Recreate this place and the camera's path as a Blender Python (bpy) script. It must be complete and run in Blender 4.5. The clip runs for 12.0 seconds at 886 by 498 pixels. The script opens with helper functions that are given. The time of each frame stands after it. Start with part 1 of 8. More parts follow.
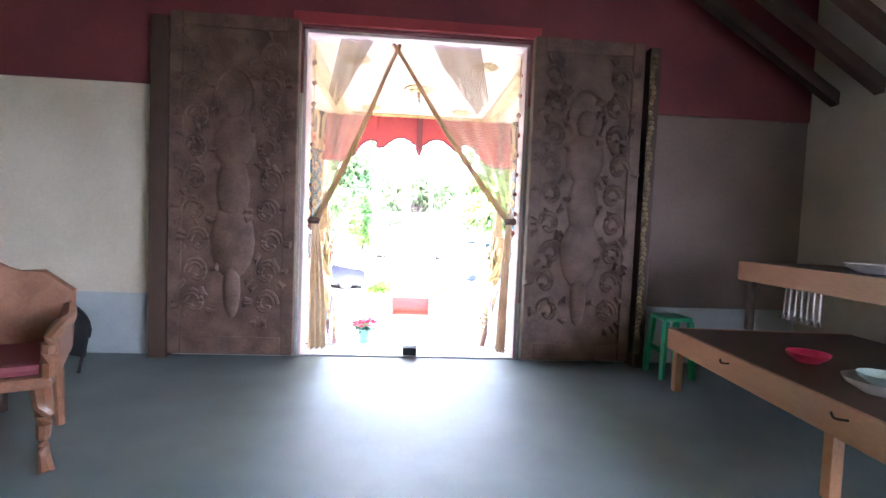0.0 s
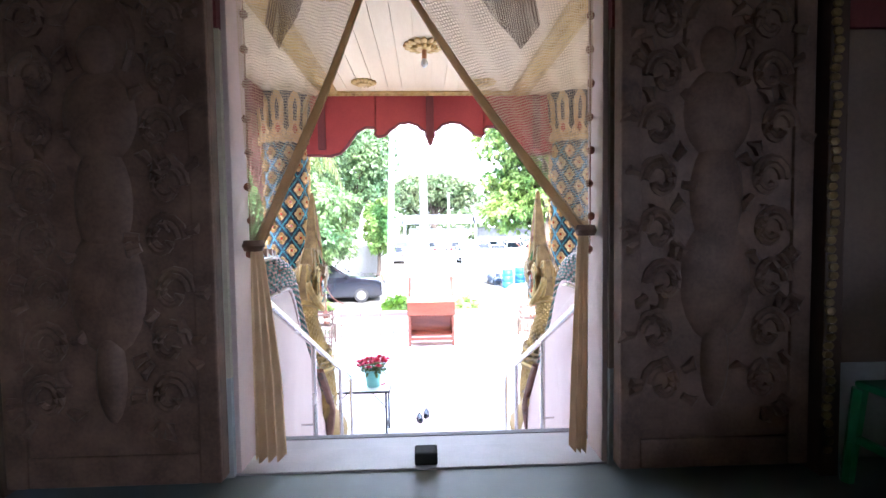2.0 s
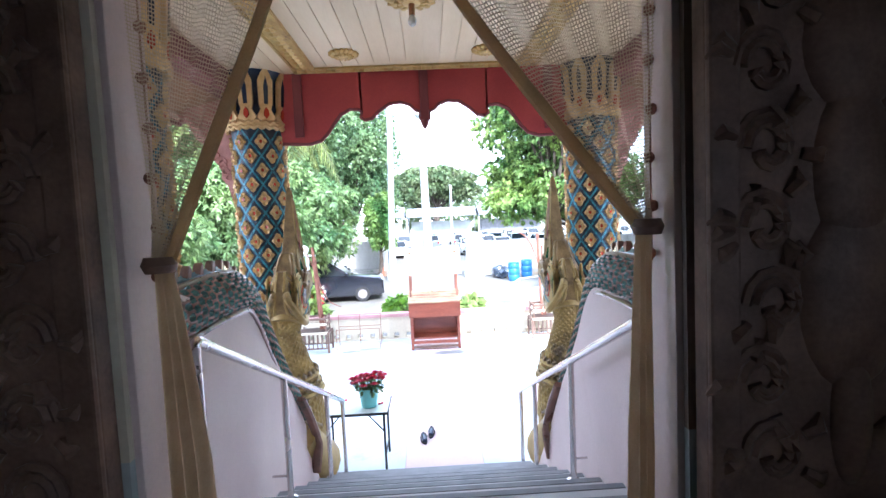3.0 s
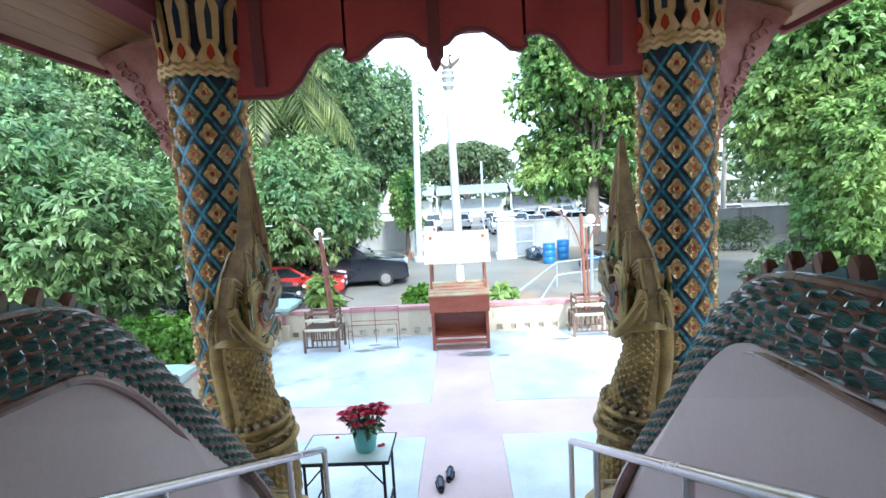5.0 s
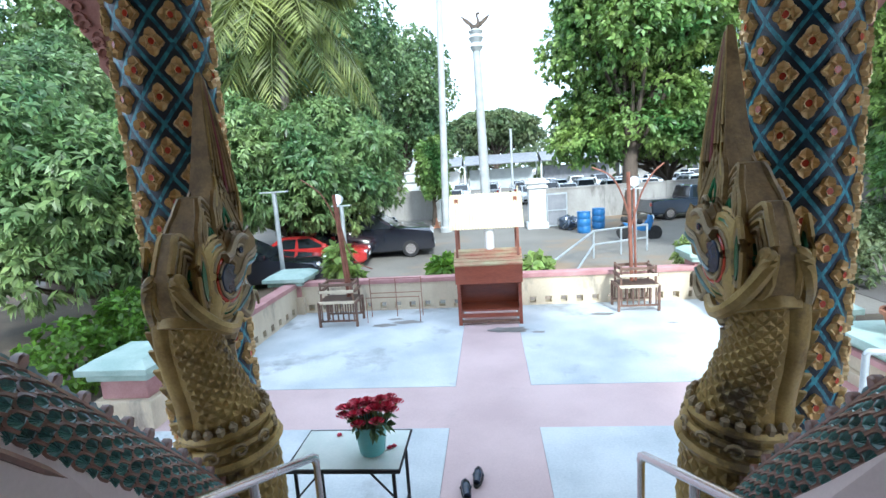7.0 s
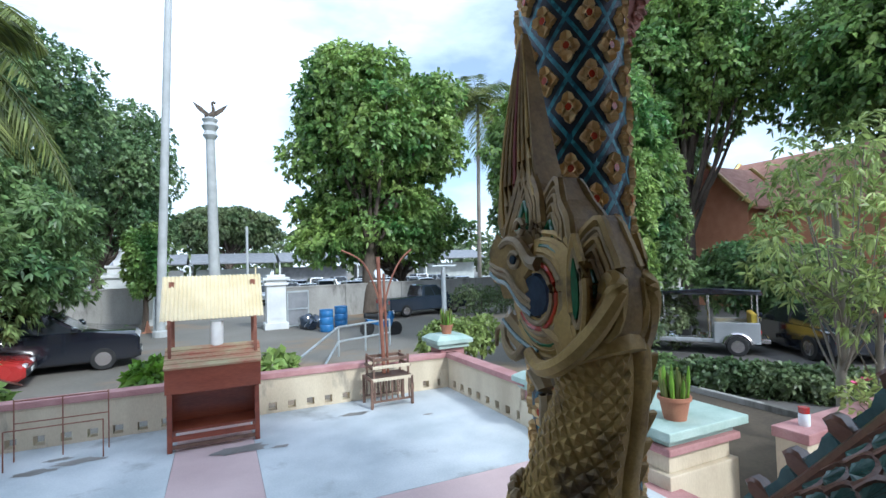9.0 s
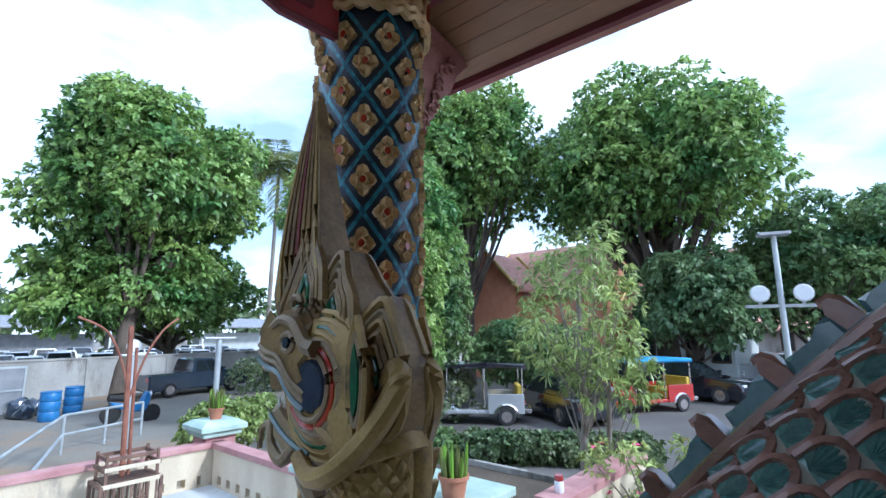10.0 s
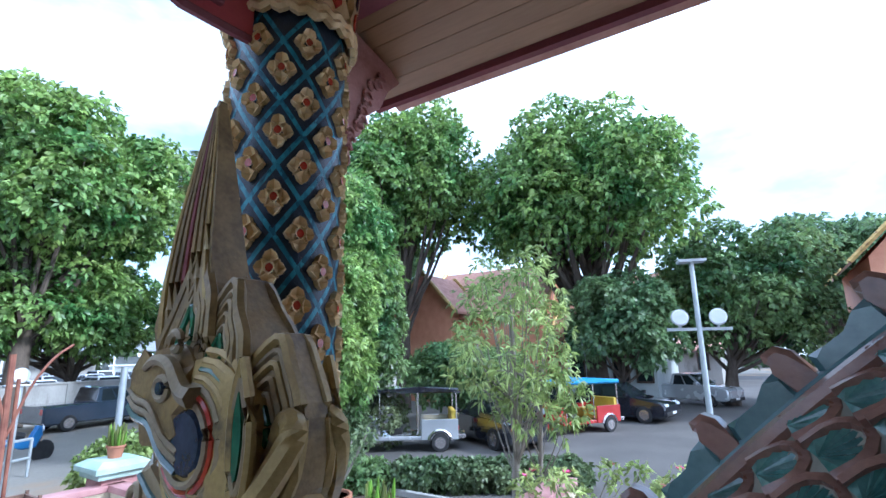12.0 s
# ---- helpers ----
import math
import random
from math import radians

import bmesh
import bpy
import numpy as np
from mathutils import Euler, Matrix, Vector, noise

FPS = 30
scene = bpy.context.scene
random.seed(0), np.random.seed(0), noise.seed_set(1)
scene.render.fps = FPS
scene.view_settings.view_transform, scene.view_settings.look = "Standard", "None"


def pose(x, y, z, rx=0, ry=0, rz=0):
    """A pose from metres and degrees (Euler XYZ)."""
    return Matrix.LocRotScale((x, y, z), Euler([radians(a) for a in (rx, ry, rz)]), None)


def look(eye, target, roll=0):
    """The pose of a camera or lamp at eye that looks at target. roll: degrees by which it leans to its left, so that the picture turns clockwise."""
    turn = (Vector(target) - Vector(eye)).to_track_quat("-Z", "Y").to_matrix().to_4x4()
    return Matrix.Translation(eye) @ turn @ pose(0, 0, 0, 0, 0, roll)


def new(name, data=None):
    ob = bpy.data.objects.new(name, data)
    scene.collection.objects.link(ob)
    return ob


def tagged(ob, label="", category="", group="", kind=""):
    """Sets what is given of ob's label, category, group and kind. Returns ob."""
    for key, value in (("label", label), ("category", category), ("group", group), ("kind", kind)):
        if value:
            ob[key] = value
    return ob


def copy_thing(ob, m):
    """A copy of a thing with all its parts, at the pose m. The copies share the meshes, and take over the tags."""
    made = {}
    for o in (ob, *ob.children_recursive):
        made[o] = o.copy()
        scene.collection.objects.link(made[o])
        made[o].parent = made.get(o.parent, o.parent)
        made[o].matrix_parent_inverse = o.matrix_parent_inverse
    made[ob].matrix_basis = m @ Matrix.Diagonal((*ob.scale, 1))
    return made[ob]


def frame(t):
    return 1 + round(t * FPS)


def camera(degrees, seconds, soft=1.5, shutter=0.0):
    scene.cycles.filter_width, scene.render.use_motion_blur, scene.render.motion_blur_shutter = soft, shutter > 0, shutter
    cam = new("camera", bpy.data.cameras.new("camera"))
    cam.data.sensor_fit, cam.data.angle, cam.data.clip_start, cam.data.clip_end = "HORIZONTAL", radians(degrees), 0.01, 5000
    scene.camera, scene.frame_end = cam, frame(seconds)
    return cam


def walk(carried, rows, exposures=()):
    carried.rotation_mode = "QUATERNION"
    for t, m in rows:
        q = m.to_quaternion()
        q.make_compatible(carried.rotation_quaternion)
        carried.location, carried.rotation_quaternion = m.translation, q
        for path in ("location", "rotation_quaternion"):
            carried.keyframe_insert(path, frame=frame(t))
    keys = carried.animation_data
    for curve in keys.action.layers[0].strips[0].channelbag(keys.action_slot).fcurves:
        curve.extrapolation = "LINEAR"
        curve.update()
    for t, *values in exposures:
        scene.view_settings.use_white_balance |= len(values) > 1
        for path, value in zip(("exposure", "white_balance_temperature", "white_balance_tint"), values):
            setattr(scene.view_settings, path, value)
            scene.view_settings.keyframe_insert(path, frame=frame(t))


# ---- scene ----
cam = camera(85.5, 12.0)
PATH = [
    (0, (-0.026, 0.467, 1.267), (0.134, 2.459, 1.166), 2.3),
    (0.5, (0.014, 0.915, 1.253), (0.166, 2.905, 1.131), 2.4),
    (1, (0.026, 1.373, 1.269), (0.131, 3.367, 1.161), 3.2),
    (1.5, (0.065, 1.855, 1.286), (0.15, 3.851, 1.2), 1.3),
    (2, (0.066, 2.342, 1.359), (0.142, 4.338, 1.26), -0.8),
    (2.5, (0.063, 2.783, 1.376), (0.172, 4.777, 1.265), -1.6),
    (3, (0.134, 3.204, 1.389), (0.193, 5.199, 1.259), -2.6),
    (3.2, (0.173, 3.363, 1.394), (0.191, 5.358, 1.248), -2.8),
    (4.8, (0.275, 4.649, 1.411), (0.205, 6.638, 1.222), -2.9),
    (5, (0.292, 4.778, 1.409), (0.215, 6.765, 1.193), -3.1),
    (5.5, (0.366, 5.064, 1.42), (0.226, 7.04, 1.145), -3.6),
    (6, (0.319, 5.285, 1.355), (0.149, 7.259, 1.079), -3.6),
    (6.5, (0.248, 5.548, 1.325), (0.057, 7.508, 0.974), -3.3),
    (6.7, (0.266, 5.621, 1.263), (0.053, 7.58, 0.92), -3.5),
    (8.3, (0.22, 6.439, 0.826), (0.413, 8.425, 0.684), -4.8),
    (8.5, (0.215, 6.497, 0.819), (0.53, 8.469, 0.722), -4.1),
    (9, (0.268, 6.722, 0.768), (1.118, 8.531, 0.829), -1.7),
    (9.5, (0.27, 6.837, 0.773), (1.585, 8.326, 1.002), -1.0),
    (10, (0.432, 6.86, 0.808), (1.927, 8.144, 1.147), -0.5),
    (10.5, (0.584, 6.872, 0.858), (2.17, 8.014, 1.284), -0.5),
    (11, (0.612, 6.884, 0.869), (2.237, 7.962, 1.312), -0.9),
    (11.5, (0.611, 6.894, 0.868), (2.248, 7.958, 1.301), -0.9),
    (12, (0.609, 6.906, 0.864), (2.246, 7.975, 1.285), -0.9),
]
walk(cam, [(t, look(eye, target, roll)) for t, eye, target, roll in PATH],
     [(0.0, 5.1, 5400, 22), (0.8, 4.6, 5450, 20), (1.5, 3.6, 5450, 18), (2.0, 3.35, 5450, 19), (2.5, 2.9, 5350, 16), (3.0, 2.45, 5250, 13),
      (4.2, 1.6, 5500, 4), (5.0, 1.55, 5200, 3), (5.6, 1.38, 5250, 3), (6.5, 1.2, 5350, 4), (8.5, 0.55, 5450, 6), (9.3, 0.28, 5300, 7), (10.0, 0.64, 5000, 9), (11.0, 0.92, 4900, 10), (12.0, 0.97, 4850, 10)])

# ---- world and sun ----
SUN_EL, SUN_AZ = radians(36), radians(162)   # azimuth clockwise from +y
world = bpy.data.worlds.new("sky")
scene.world = world
world.use_nodes = True
wn, wl = world.node_tree.nodes, world.node_tree.links
for n in list(wn):
    wn.remove(n)
w_out, w_bg = wn.new("ShaderNodeOutputWorld"), wn.new("ShaderNodeBackground")
w_sky = wn.new("ShaderNodeTexSky")
w_sky.sky_type, w_sky.sun_disc = "NISHITA", False
w_sky.sun_elevation, w_sky.sun_rotation = SUN_EL, SUN_AZ
w_sky.air_density, w_sky.dust_density = 1.0, 1.5
w_tc, w_map = wn.new("ShaderNodeTexCoord"), wn.new("ShaderNodeMapping")
w_map.inputs["Scale"].default_value = (1.0, 1.0, 2.4)
w_map.inputs["Location"].default_value = (0.35, 0.1, 0.2)
w_noise = wn.new("ShaderNodeTexNoise")
w_noise.inputs["Scale"].default_value, w_noise.inputs["Detail"].default_value = 1.9, 8
w_noise.inputs["Roughness"].default_value = 0.52
w_ramp = wn.new("ShaderNodeValToRGB")
w_ramp.color_ramp.elements[0].position, w_ramp.color_ramp.elements[1].position = 0.36, 0.56
w_mix = wn.new("ShaderNodeMix")
w_mix.data_type = "RGBA"
w_mix.inputs[7].default_value = (9.6, 10.0, 10.6, 1)
w_tint = wn.new("ShaderNodeMix")
w_tint.data_type, w_tint.blend_type = "RGBA", "ADD"
w_tint.inputs[0].default_value = 1.0
w_tint.inputs[7].default_value = (2.0, 2.1, 2.2, 1)
wl.new(w_tc.outputs["Generated"], w_map.inputs[0])
wl.new(w_map.outputs[0], w_noise.inputs["Vector"])
wl.new(w_noise.outputs[0], w_ramp.inputs[0])
wl.new(w_ramp.outputs[0], w_mix.inputs[0])
wl.new(w_sky.outputs[0], w_tint.inputs[6])
wl.new(w_tint.outputs[2], w_mix.inputs[6])
wl.new(w_mix.outputs[2], w_bg.inputs[0])
w_bg.inputs[1].default_value = 0.125
wl.new(w_bg.outputs[0], w_out.inputs[0])
sun = new("sun", bpy.data.lights.new("sun", "SUN"))
sun.data.energy, sun.data.angle, sun.data.color = 2.5, radians(7), (1.0, 0.93, 0.82)
sun_dir = Vector((math.sin(SUN_AZ) * math.cos(SUN_EL), math.cos(SUN_AZ) * math.cos(SUN_EL), math.sin(SUN_EL)))
sun.matrix_world = look(sun_dir * 60, (0, 0, 0))


# ---- materials ----
def mat(name, c1, c2, scale=4.0, rough=0.7, metal=0.0, bump=0.15, fine=60.0, c3=None, spots=0.62, coat=0.0, stretch=(1, 1, 1), spread=0.0, trans=0.0):
    """Two colours in large patches, a fine grain, an optional third colour in stains."""
    m = bpy.data.materials.new(name)
    m.use_nodes = True
    n, l = m.node_tree.nodes, m.node_tree.links
    b = n["Principled BSDF"]
    tc, mp = n.new("ShaderNodeTexCoord"), n.new("ShaderNodeMapping")
    mp.inputs["Scale"].default_value = stretch
    l.new(tc.outputs["Object"], mp.inputs[0])
    big, small = n.new("ShaderNodeTexNoise"), n.new("ShaderNodeTexNoise")
    big.inputs["Scale"].default_value, big.inputs["Detail"].default_value = scale, 6
    small.inputs["Scale"].default_value, small.inputs["Detail"].default_value = fine, 3
    for k in (big, small):
        l.new(mp.outputs[0], k.inputs["Vector"])
    add = n.new("ShaderNodeMath")
    add.operation = "MULTIPLY_ADD"
    l.new(small.outputs[0], add.inputs[0])
    add.inputs[1].default_value = 0.35
    l.new(big.outputs[0], add.inputs[2])
    ramp = n.new("ShaderNodeValToRGB")
    ramp.color_ramp.elements[0].position, ramp.color_ramp.elements[1].position = 0.48, 0.86
    ramp.color_ramp.elements[0].color, ramp.color_ramp.elements[1].color = (*c1, 1), (*c2, 1)
    l.new(add.outputs[0], ramp.inputs[0])
    col = ramp.outputs[0]
    if c3:
        st = n.new("ShaderNodeTexNoise")
        st.inputs["Scale"].default_value, st.inputs["Detail"].default_value = scale * 0.6, 8
        st.inputs["Roughness"].default_value = 0.65
        off = n.new("ShaderNodeMapping")
        off.inputs["Location"].default_value = (7.3, 2.1, 4.4)
        l.new(mp.outputs[0], off.inputs[0])
        l.new(off.outputs[0], st.inputs["Vector"])
        r2 = n.new("ShaderNodeValToRGB")
        r2.color_ramp.elements[0].position, r2.color_ramp.elements[1].position = spots, spots + 0.1
        l.new(st.outputs[0], r2.inputs[0])
        mx = n.new("ShaderNodeMix")
        mx.data_type = "RGBA"
        l.new(r2.outputs[0], mx.inputs[0])
        l.new(col, mx.inputs[6])
        mx.inputs[7].default_value = (*c3, 1)
        col = mx.outputs[2]
    if spread:
        # lightness differs from piece to piece
        inf, geo, hsv = n.new("ShaderNodeObjectInfo"), n.new("ShaderNodeNewGeometry"), n.new("ShaderNodeHueSaturation")
        sm, rng = n.new("ShaderNodeMath"), n.new("ShaderNodeMapRange")
        sm.operation = "ADD"
        l.new(inf.outputs["Random"], sm.inputs[0])
        l.new(geo.outputs["Random Per Island"], sm.inputs[1])
        fr = n.new("ShaderNodeMath")
        fr.operation = "FRACT"
        l.new(sm.outputs[0], fr.inputs[0])
        rng.inputs["To Min"].default_value, rng.inputs["To Max"].default_value = 1 - spread, 1 + spread
        l.new(fr.outputs[0], rng.inputs[0])
        l.new(rng.outputs[0], hsv.inputs["Value"])
        l.new(col, hsv.inputs["Color"])
        col = hsv.outputs[0]
    l.new(col, b.inputs["Base Color"])
    b.inputs["Metallic"].default_value = metal
    b.inputs["Coat Weight"].default_value = coat
    rr = n.new("ShaderNodeMapRange")
    rr.inputs["To Min"].default_value, rr.inputs["To Max"].default_value = max(0.05, rough - 0.12), min(1, rough + 0.12)
    l.new(big.outputs[0], rr.inputs[0])
    l.new(rr.outputs[0], b.inputs["Roughness"])
    if bump:
        bp = n.new("ShaderNodeBump")
        bp.inputs["Strength"].default_value, bp.inputs["Distance"].default_value = bump, 0.01
        l.new(add.outputs[0], bp.inputs["Height"])
        l.new(bp.outputs[0], b.inputs["Normal"])
    if trans:
        tr, ms = n.new("ShaderNodeBsdfTranslucent"), n.new("ShaderNodeMixShader")
        l.new(col, tr.inputs[0])
        ms.inputs[0].default_value = trans
        l.new(b.outputs[0], ms.inputs[1])
        l.new(tr.outputs[0], ms.inputs[2])
        l.new(ms.outputs[0], n["Material Output"].inputs[0])
    return m


def leaf_mat(name, dark, light):
    return mat(name, dark, light, 0.5, 0.42, 0, 0, 6, spread=0.5, trans=0.38)


def glow(name, c, s):
    m = bpy.data.materials.new(name)
    m.use_nodes = True
    b = m.node_tree.nodes["Principled BSDF"]
    b.inputs["Base Color"].default_value = (*c, 1)
    b.inputs["Emission Color"].default_value, b.inputs["Emission Strength"].default_value = (*c, 1), s
    return m


CARPET = mat("carpet_green", (0.18, 0.235, 0.23), (0.25, 0.31, 0.30), 2.0, 0.5, 0, 0.5, 180)
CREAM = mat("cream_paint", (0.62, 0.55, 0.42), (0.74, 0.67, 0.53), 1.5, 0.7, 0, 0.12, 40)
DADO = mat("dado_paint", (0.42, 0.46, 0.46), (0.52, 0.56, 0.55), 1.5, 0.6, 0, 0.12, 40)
# brown that stands for shade on the cream front wall
SHADEWALL = mat("brown_wall", (0.20, 0.15, 0.13), (0.28, 0.21, 0.17), 1.5, 0.7, 0, 0.12, 40)
DARKRED = mat("dark_red_paint", (0.16, 0.035, 0.045), (0.24, 0.055, 0.06), 1.5, 0.6, 0, 0.15, 50)
VALRED = mat("valance_red", (0.36, 0.045, 0.055), (0.46, 0.07, 0.07), 2.5, 0.55, 0, 0.15, 50)
DARKWOOD = mat("dark_wood", (0.05, 0.03, 0.022), (0.10, 0.06, 0.04), 3, 0.55, 0, 0.3, 40, stretch=(1, 1, 0.2))
CARVED = mat("carved_wood", (0.095, 0.054, 0.038), (0.21, 0.125, 0.088), 5, 0.6, 0, 0.4, 50, c3=(0.06, 0.035, 0.03))
GILT = mat("worn_gilt", (0.42, 0.27, 0.08), (0.62, 0.44, 0.16), 6, 0.42, 0.35, 0.3, 60, c3=(0.20, 0.11, 0.05), spots=0.58)
SOFFIT = mat("soffit_planks", (0.30, 0.16, 0.075), (0.42, 0.24, 0.12), 3, 0.5, 0, 0.2, 60, stretch=(1, 0.12, 1), spread=0.12)
CEILCREAM = mat("ceiling_cream", (0.66, 0.52, 0.32), (0.76, 0.62, 0.42), 3, 0.5, 0, 0.12, 60, stretch=(1, 0.15, 1), spread=0.06)
PINKWALL = mat("pale_pink_plaster", (0.60, 0.47, 0.45), (0.70, 0.57, 0.54), 1.2, 0.6, 0, 0.15, 60, c3=(0.48, 0.38, 0.36), spots=0.66)
STEP = mat("stair_terrazzo", (0.42, 0.42, 0.42), (0.56, 0.55, 0.54), 3, 0.45, 0, 0.1, 120, c3=(0.30, 0.29, 0.28), spots=0.66)
SLAB = mat("pale_concrete", (0.40, 0.45, 0.475), (0.63, 0.665, 0.68), 1.2, 0.62, 0, 0.25, 45, c3=(0.31, 0.335, 0.345), spots=0.57)
PINKPATH = mat("pink_concrete", (0.50, 0.375, 0.37), (0.62, 0.48, 0.47), 1.1, 0.68, 0, 0.2, 70, c3=(0.42, 0.33, 0.32), spots=0.62)
WALLCREAM = mat("weathered_cream_wall", (0.50, 0.42, 0.30), (0.68, 0.60, 0.45), 2.2, 0.8, 0, 0.3, 60, c3=(0.26, 0.23, 0.19), spots=0.60, stretch=(1, 1, 0.35))
CAPPINK = mat("red_wall_cap", (0.36, 0.17, 0.17), (0.52, 0.30, 0.29), 3, 0.7, 0, 0.25, 60, c3=(0.22, 0.14, 0.13), spots=0.62)
MINT = mat("mint_paint", (0.31, 0.44, 0.39), (0.48, 0.60, 0.54), 3, 0.6, 0, 0.2, 60, c3=(0.36, 0.40, 0.36), spots=0.64)
STEEL = mat("rail_steel", (0.62, 0.58, 0.58), (0.72, 0.68, 0.68), 4, 0.24, 0.95, 0.02, 60)
GALV = mat("galvanised_pole", (0.42, 0.47, 0.50), (0.56, 0.60, 0.62), 4, 0.45, 0.5, 0.05, 60)
RUST = mat("rusty_red_steel", (0.20, 0.075, 0.05), (0.32, 0.14, 0.09), 8, 0.7, 0.2, 0.3, 80)
MAHOG = mat("varnished_red_wood", (0.16, 0.035, 0.02), (0.32, 0.09, 0.045), 3, 0.35, 0, 0.15, 60, stretch=(0.2, 1, 1), coat=0.3)
ROOFCREAM = mat("cream_roof_sheet", (0.66, 0.56, 0.34), (0.78, 0.68, 0.46), 3, 0.5, 0.1, 0.1, 50)
ROOFMIX = mat("faded_roof_sheet", (0.35, 0.12, 0.07), (0.42, 0.38, 0.22), 6, 0.6, 0.1, 0.15, 50, stretch=(0.4, 1, 1))
BENCHWOOD = mat("orange_wood", (0.42, 0.20, 0.09), (0.56, 0.30, 0.15), 4, 0.4, 0, 0.15, 60, stretch=(1, 0.2, 1), coat=0.2)
WHITE = mat("white_glaze", (0.74, 0.74, 0.72), (0.82, 0.82, 0.80), 4, 0.25, 0, 0.02, 60)
WHITEPAINT = mat("white_plaster", (0.62, 0.64, 0.64), (0.78, 0.79, 0.78), 1.2, 0.7, 0, 0.2, 40, c3=(0.42, 0.42, 0.40), spots=0.66)
GREENPLASTIC = mat("green_plastic", (0.02, 0.34, 0.14), (0.03, 0.42, 0.19), 4, 0.35, 0, 0.02, 60)
TEALPLASTIC = mat("turquoise_plastic", (0.20, 0.56, 0.56), (0.26, 0.64, 0.62), 4, 0.35, 0, 0.02, 60)
BLUEPLASTIC = mat("blue_plastic", (0.03, 0.14, 0.36), (0.05, 0.20, 0.46), 4, 0.4, 0, 0.05, 60)
NAVY = mat("navy_mosaic", (0.01, 0.016, 0.035), (0.03, 0.05, 0.09), 9, 0.2, 0, 0.1, 60)
GOLD = mat("gold_mosaic_frame", (0.56, 0.36, 0.14), (0.80, 0.60, 0.31), 9, 0.38, 0.25, 0.25, 90, spread=0.12)
REDGLASS = mat("red_glass", (0.36, 0.03, 0.02), (0.50, 0.07, 0.03), 9, 0.15, 0, 0.05, 60)
GREENGLASS = mat("green_glass", (0.012, 0.075, 0.035), (0.03, 0.14, 0.06), 9, 0.15, 0, 0.05, 60)
NAGAGOLD = mat("naga_ochre_gilt", (0.24, 0.155, 0.045), (0.47, 0.33, 0.11), 5, 0.48, 0.2, 0.45, 70, c3=(0.12, 0.085, 0.045), spots=0.56)
NAGAPALE = mat("naga_faded_gilt", (0.20, 0.145, 0.075), (0.37, 0.285, 0.16), 6, 0.55, 0.05, 0.4, 70, c3=(0.18, 0.13, 0.09), spots=0.57)
HOODBROWN = mat("naga_hood_brown_gilt", (0.13, 0.08, 0.03), (0.32, 0.215, 0.08), 7, 0.5, 0.15, 0.5, 60, c3=(0.10, 0.065, 0.03), spots=0.58)
SCALERIM = mat("scale_terracotta_glaze", (0.14, 0.068, 0.05), (0.27, 0.14, 0.10), 7, 0.3, 0, 0.35, 70, c3=(0.10, 0.075, 0.06), coat=0.3, spread=0.2)
SCALEGREEN = mat("scale_green_glaze", (0.035, 0.10, 0.088), (0.11, 0.225, 0.20), 12, 0.2, 0, 0.3, 70, coat=0.5, spread=0.35)
SCALEBED = mat("scale_mortar", (0.15, 0.14, 0.11), (0.25, 0.23, 0.18), 8, 0.7, 0, 0.4, 70)
FINBLUE = mat("ridge_blue_glaze", (0.06, 0.12, 0.13), (0.14, 0.23, 0.24), 8, 0.22, 0, 0.2, 60, coat=0.5)
TERRA = mat("terracotta_pot", (0.30, 0.12, 0.07), (0.42, 0.19, 0.11), 6, 0.75, 0, 0.2, 60)
BARK = mat("bark", (0.055, 0.042, 0.032), (0.14, 0.11, 0.085), 3, 0.9, 0, 0.8, 25, stretch=(1, 1, 0.3))
PALEBARK = mat("pale_bark", (0.18, 0.155, 0.125), (0.30, 0.27, 0.23), 3, 0.9, 0, 0.6, 25, stretch=(1, 1, 0.3))
LEAF_MANGO = leaf_mat("mango_leaves", (0.075, 0.175, 0.070), (0.30, 0.40, 0.145))
LEAF_DARK = leaf_mat("dark_leaves", (0.075, 0.165, 0.075), (0.25, 0.345, 0.145))
LEAF_BRIGHT = leaf_mat("bright_leaves", (0.095, 0.225, 0.065), (0.37, 0.49, 0.135))
LEAF_YOUNG = leaf_mat("young_leaves", (0.20, 0.29, 0.085), (0.44, 0.52, 0.18))
LEAF_PALM = leaf_mat("palm_leaves", (0.105, 0.15, 0.04), (0.28, 0.31, 0.09))
LEAF_HEDGE = leaf_mat("hedge_leaves", (0.10, 0.22, 0.03), (0.25, 0.42, 0.05))
LEAF_DULL = leaf_mat("dull_shrub_leaves", (0.090, 0.155, 0.065), (0.236, 0.277, 0.132))
PETAL_RED = mat("red_petals", (0.42, 0.015, 0.05), (0.62, 0.05, 0.10), 12, 0.5, 0, 0.1, 60, spread=0.3)
PETAL_PINK = mat("pink_petals", (0.65, 0.06, 0.20), (0.80, 0.16, 0.32), 12, 0.5, 0, 0.1, 60, spread=0.25)
GROUND = mat("yard_concrete", (0.145, 0.135, 0.115), (0.235, 0.22, 0.19), 0.25, 0.85, 0, 0.4, 12, c3=(0.27, 0.195, 0.125), spots=0.54)
EARTH = mat("dark_earth", (0.07, 0.055, 0.04), (0.14, 0.11, 0.075), 0.8, 0.95, 0, 0.6, 20)
ASPHALT = mat("yard_asphalt", (0.085, 0.08, 0.075), (0.14, 0.13, 0.12), 0.4, 0.9, 0, 0.5, 50)
STAINWALL = mat("stained_grey_wall", (0.25, 0.245, 0.225), (0.42, 0.41, 0.385), 0.8, 0.85, 0, 0.3, 30, c3=(0.13, 0.125, 0.11), spots=0.55, stretch=(1, 1, 0.35))
CONCPOLE = mat("concrete_pole", (0.38, 0.40, 0.40), (0.50, 0.52, 0.52), 2, 0.8, 0, 0.2, 30)
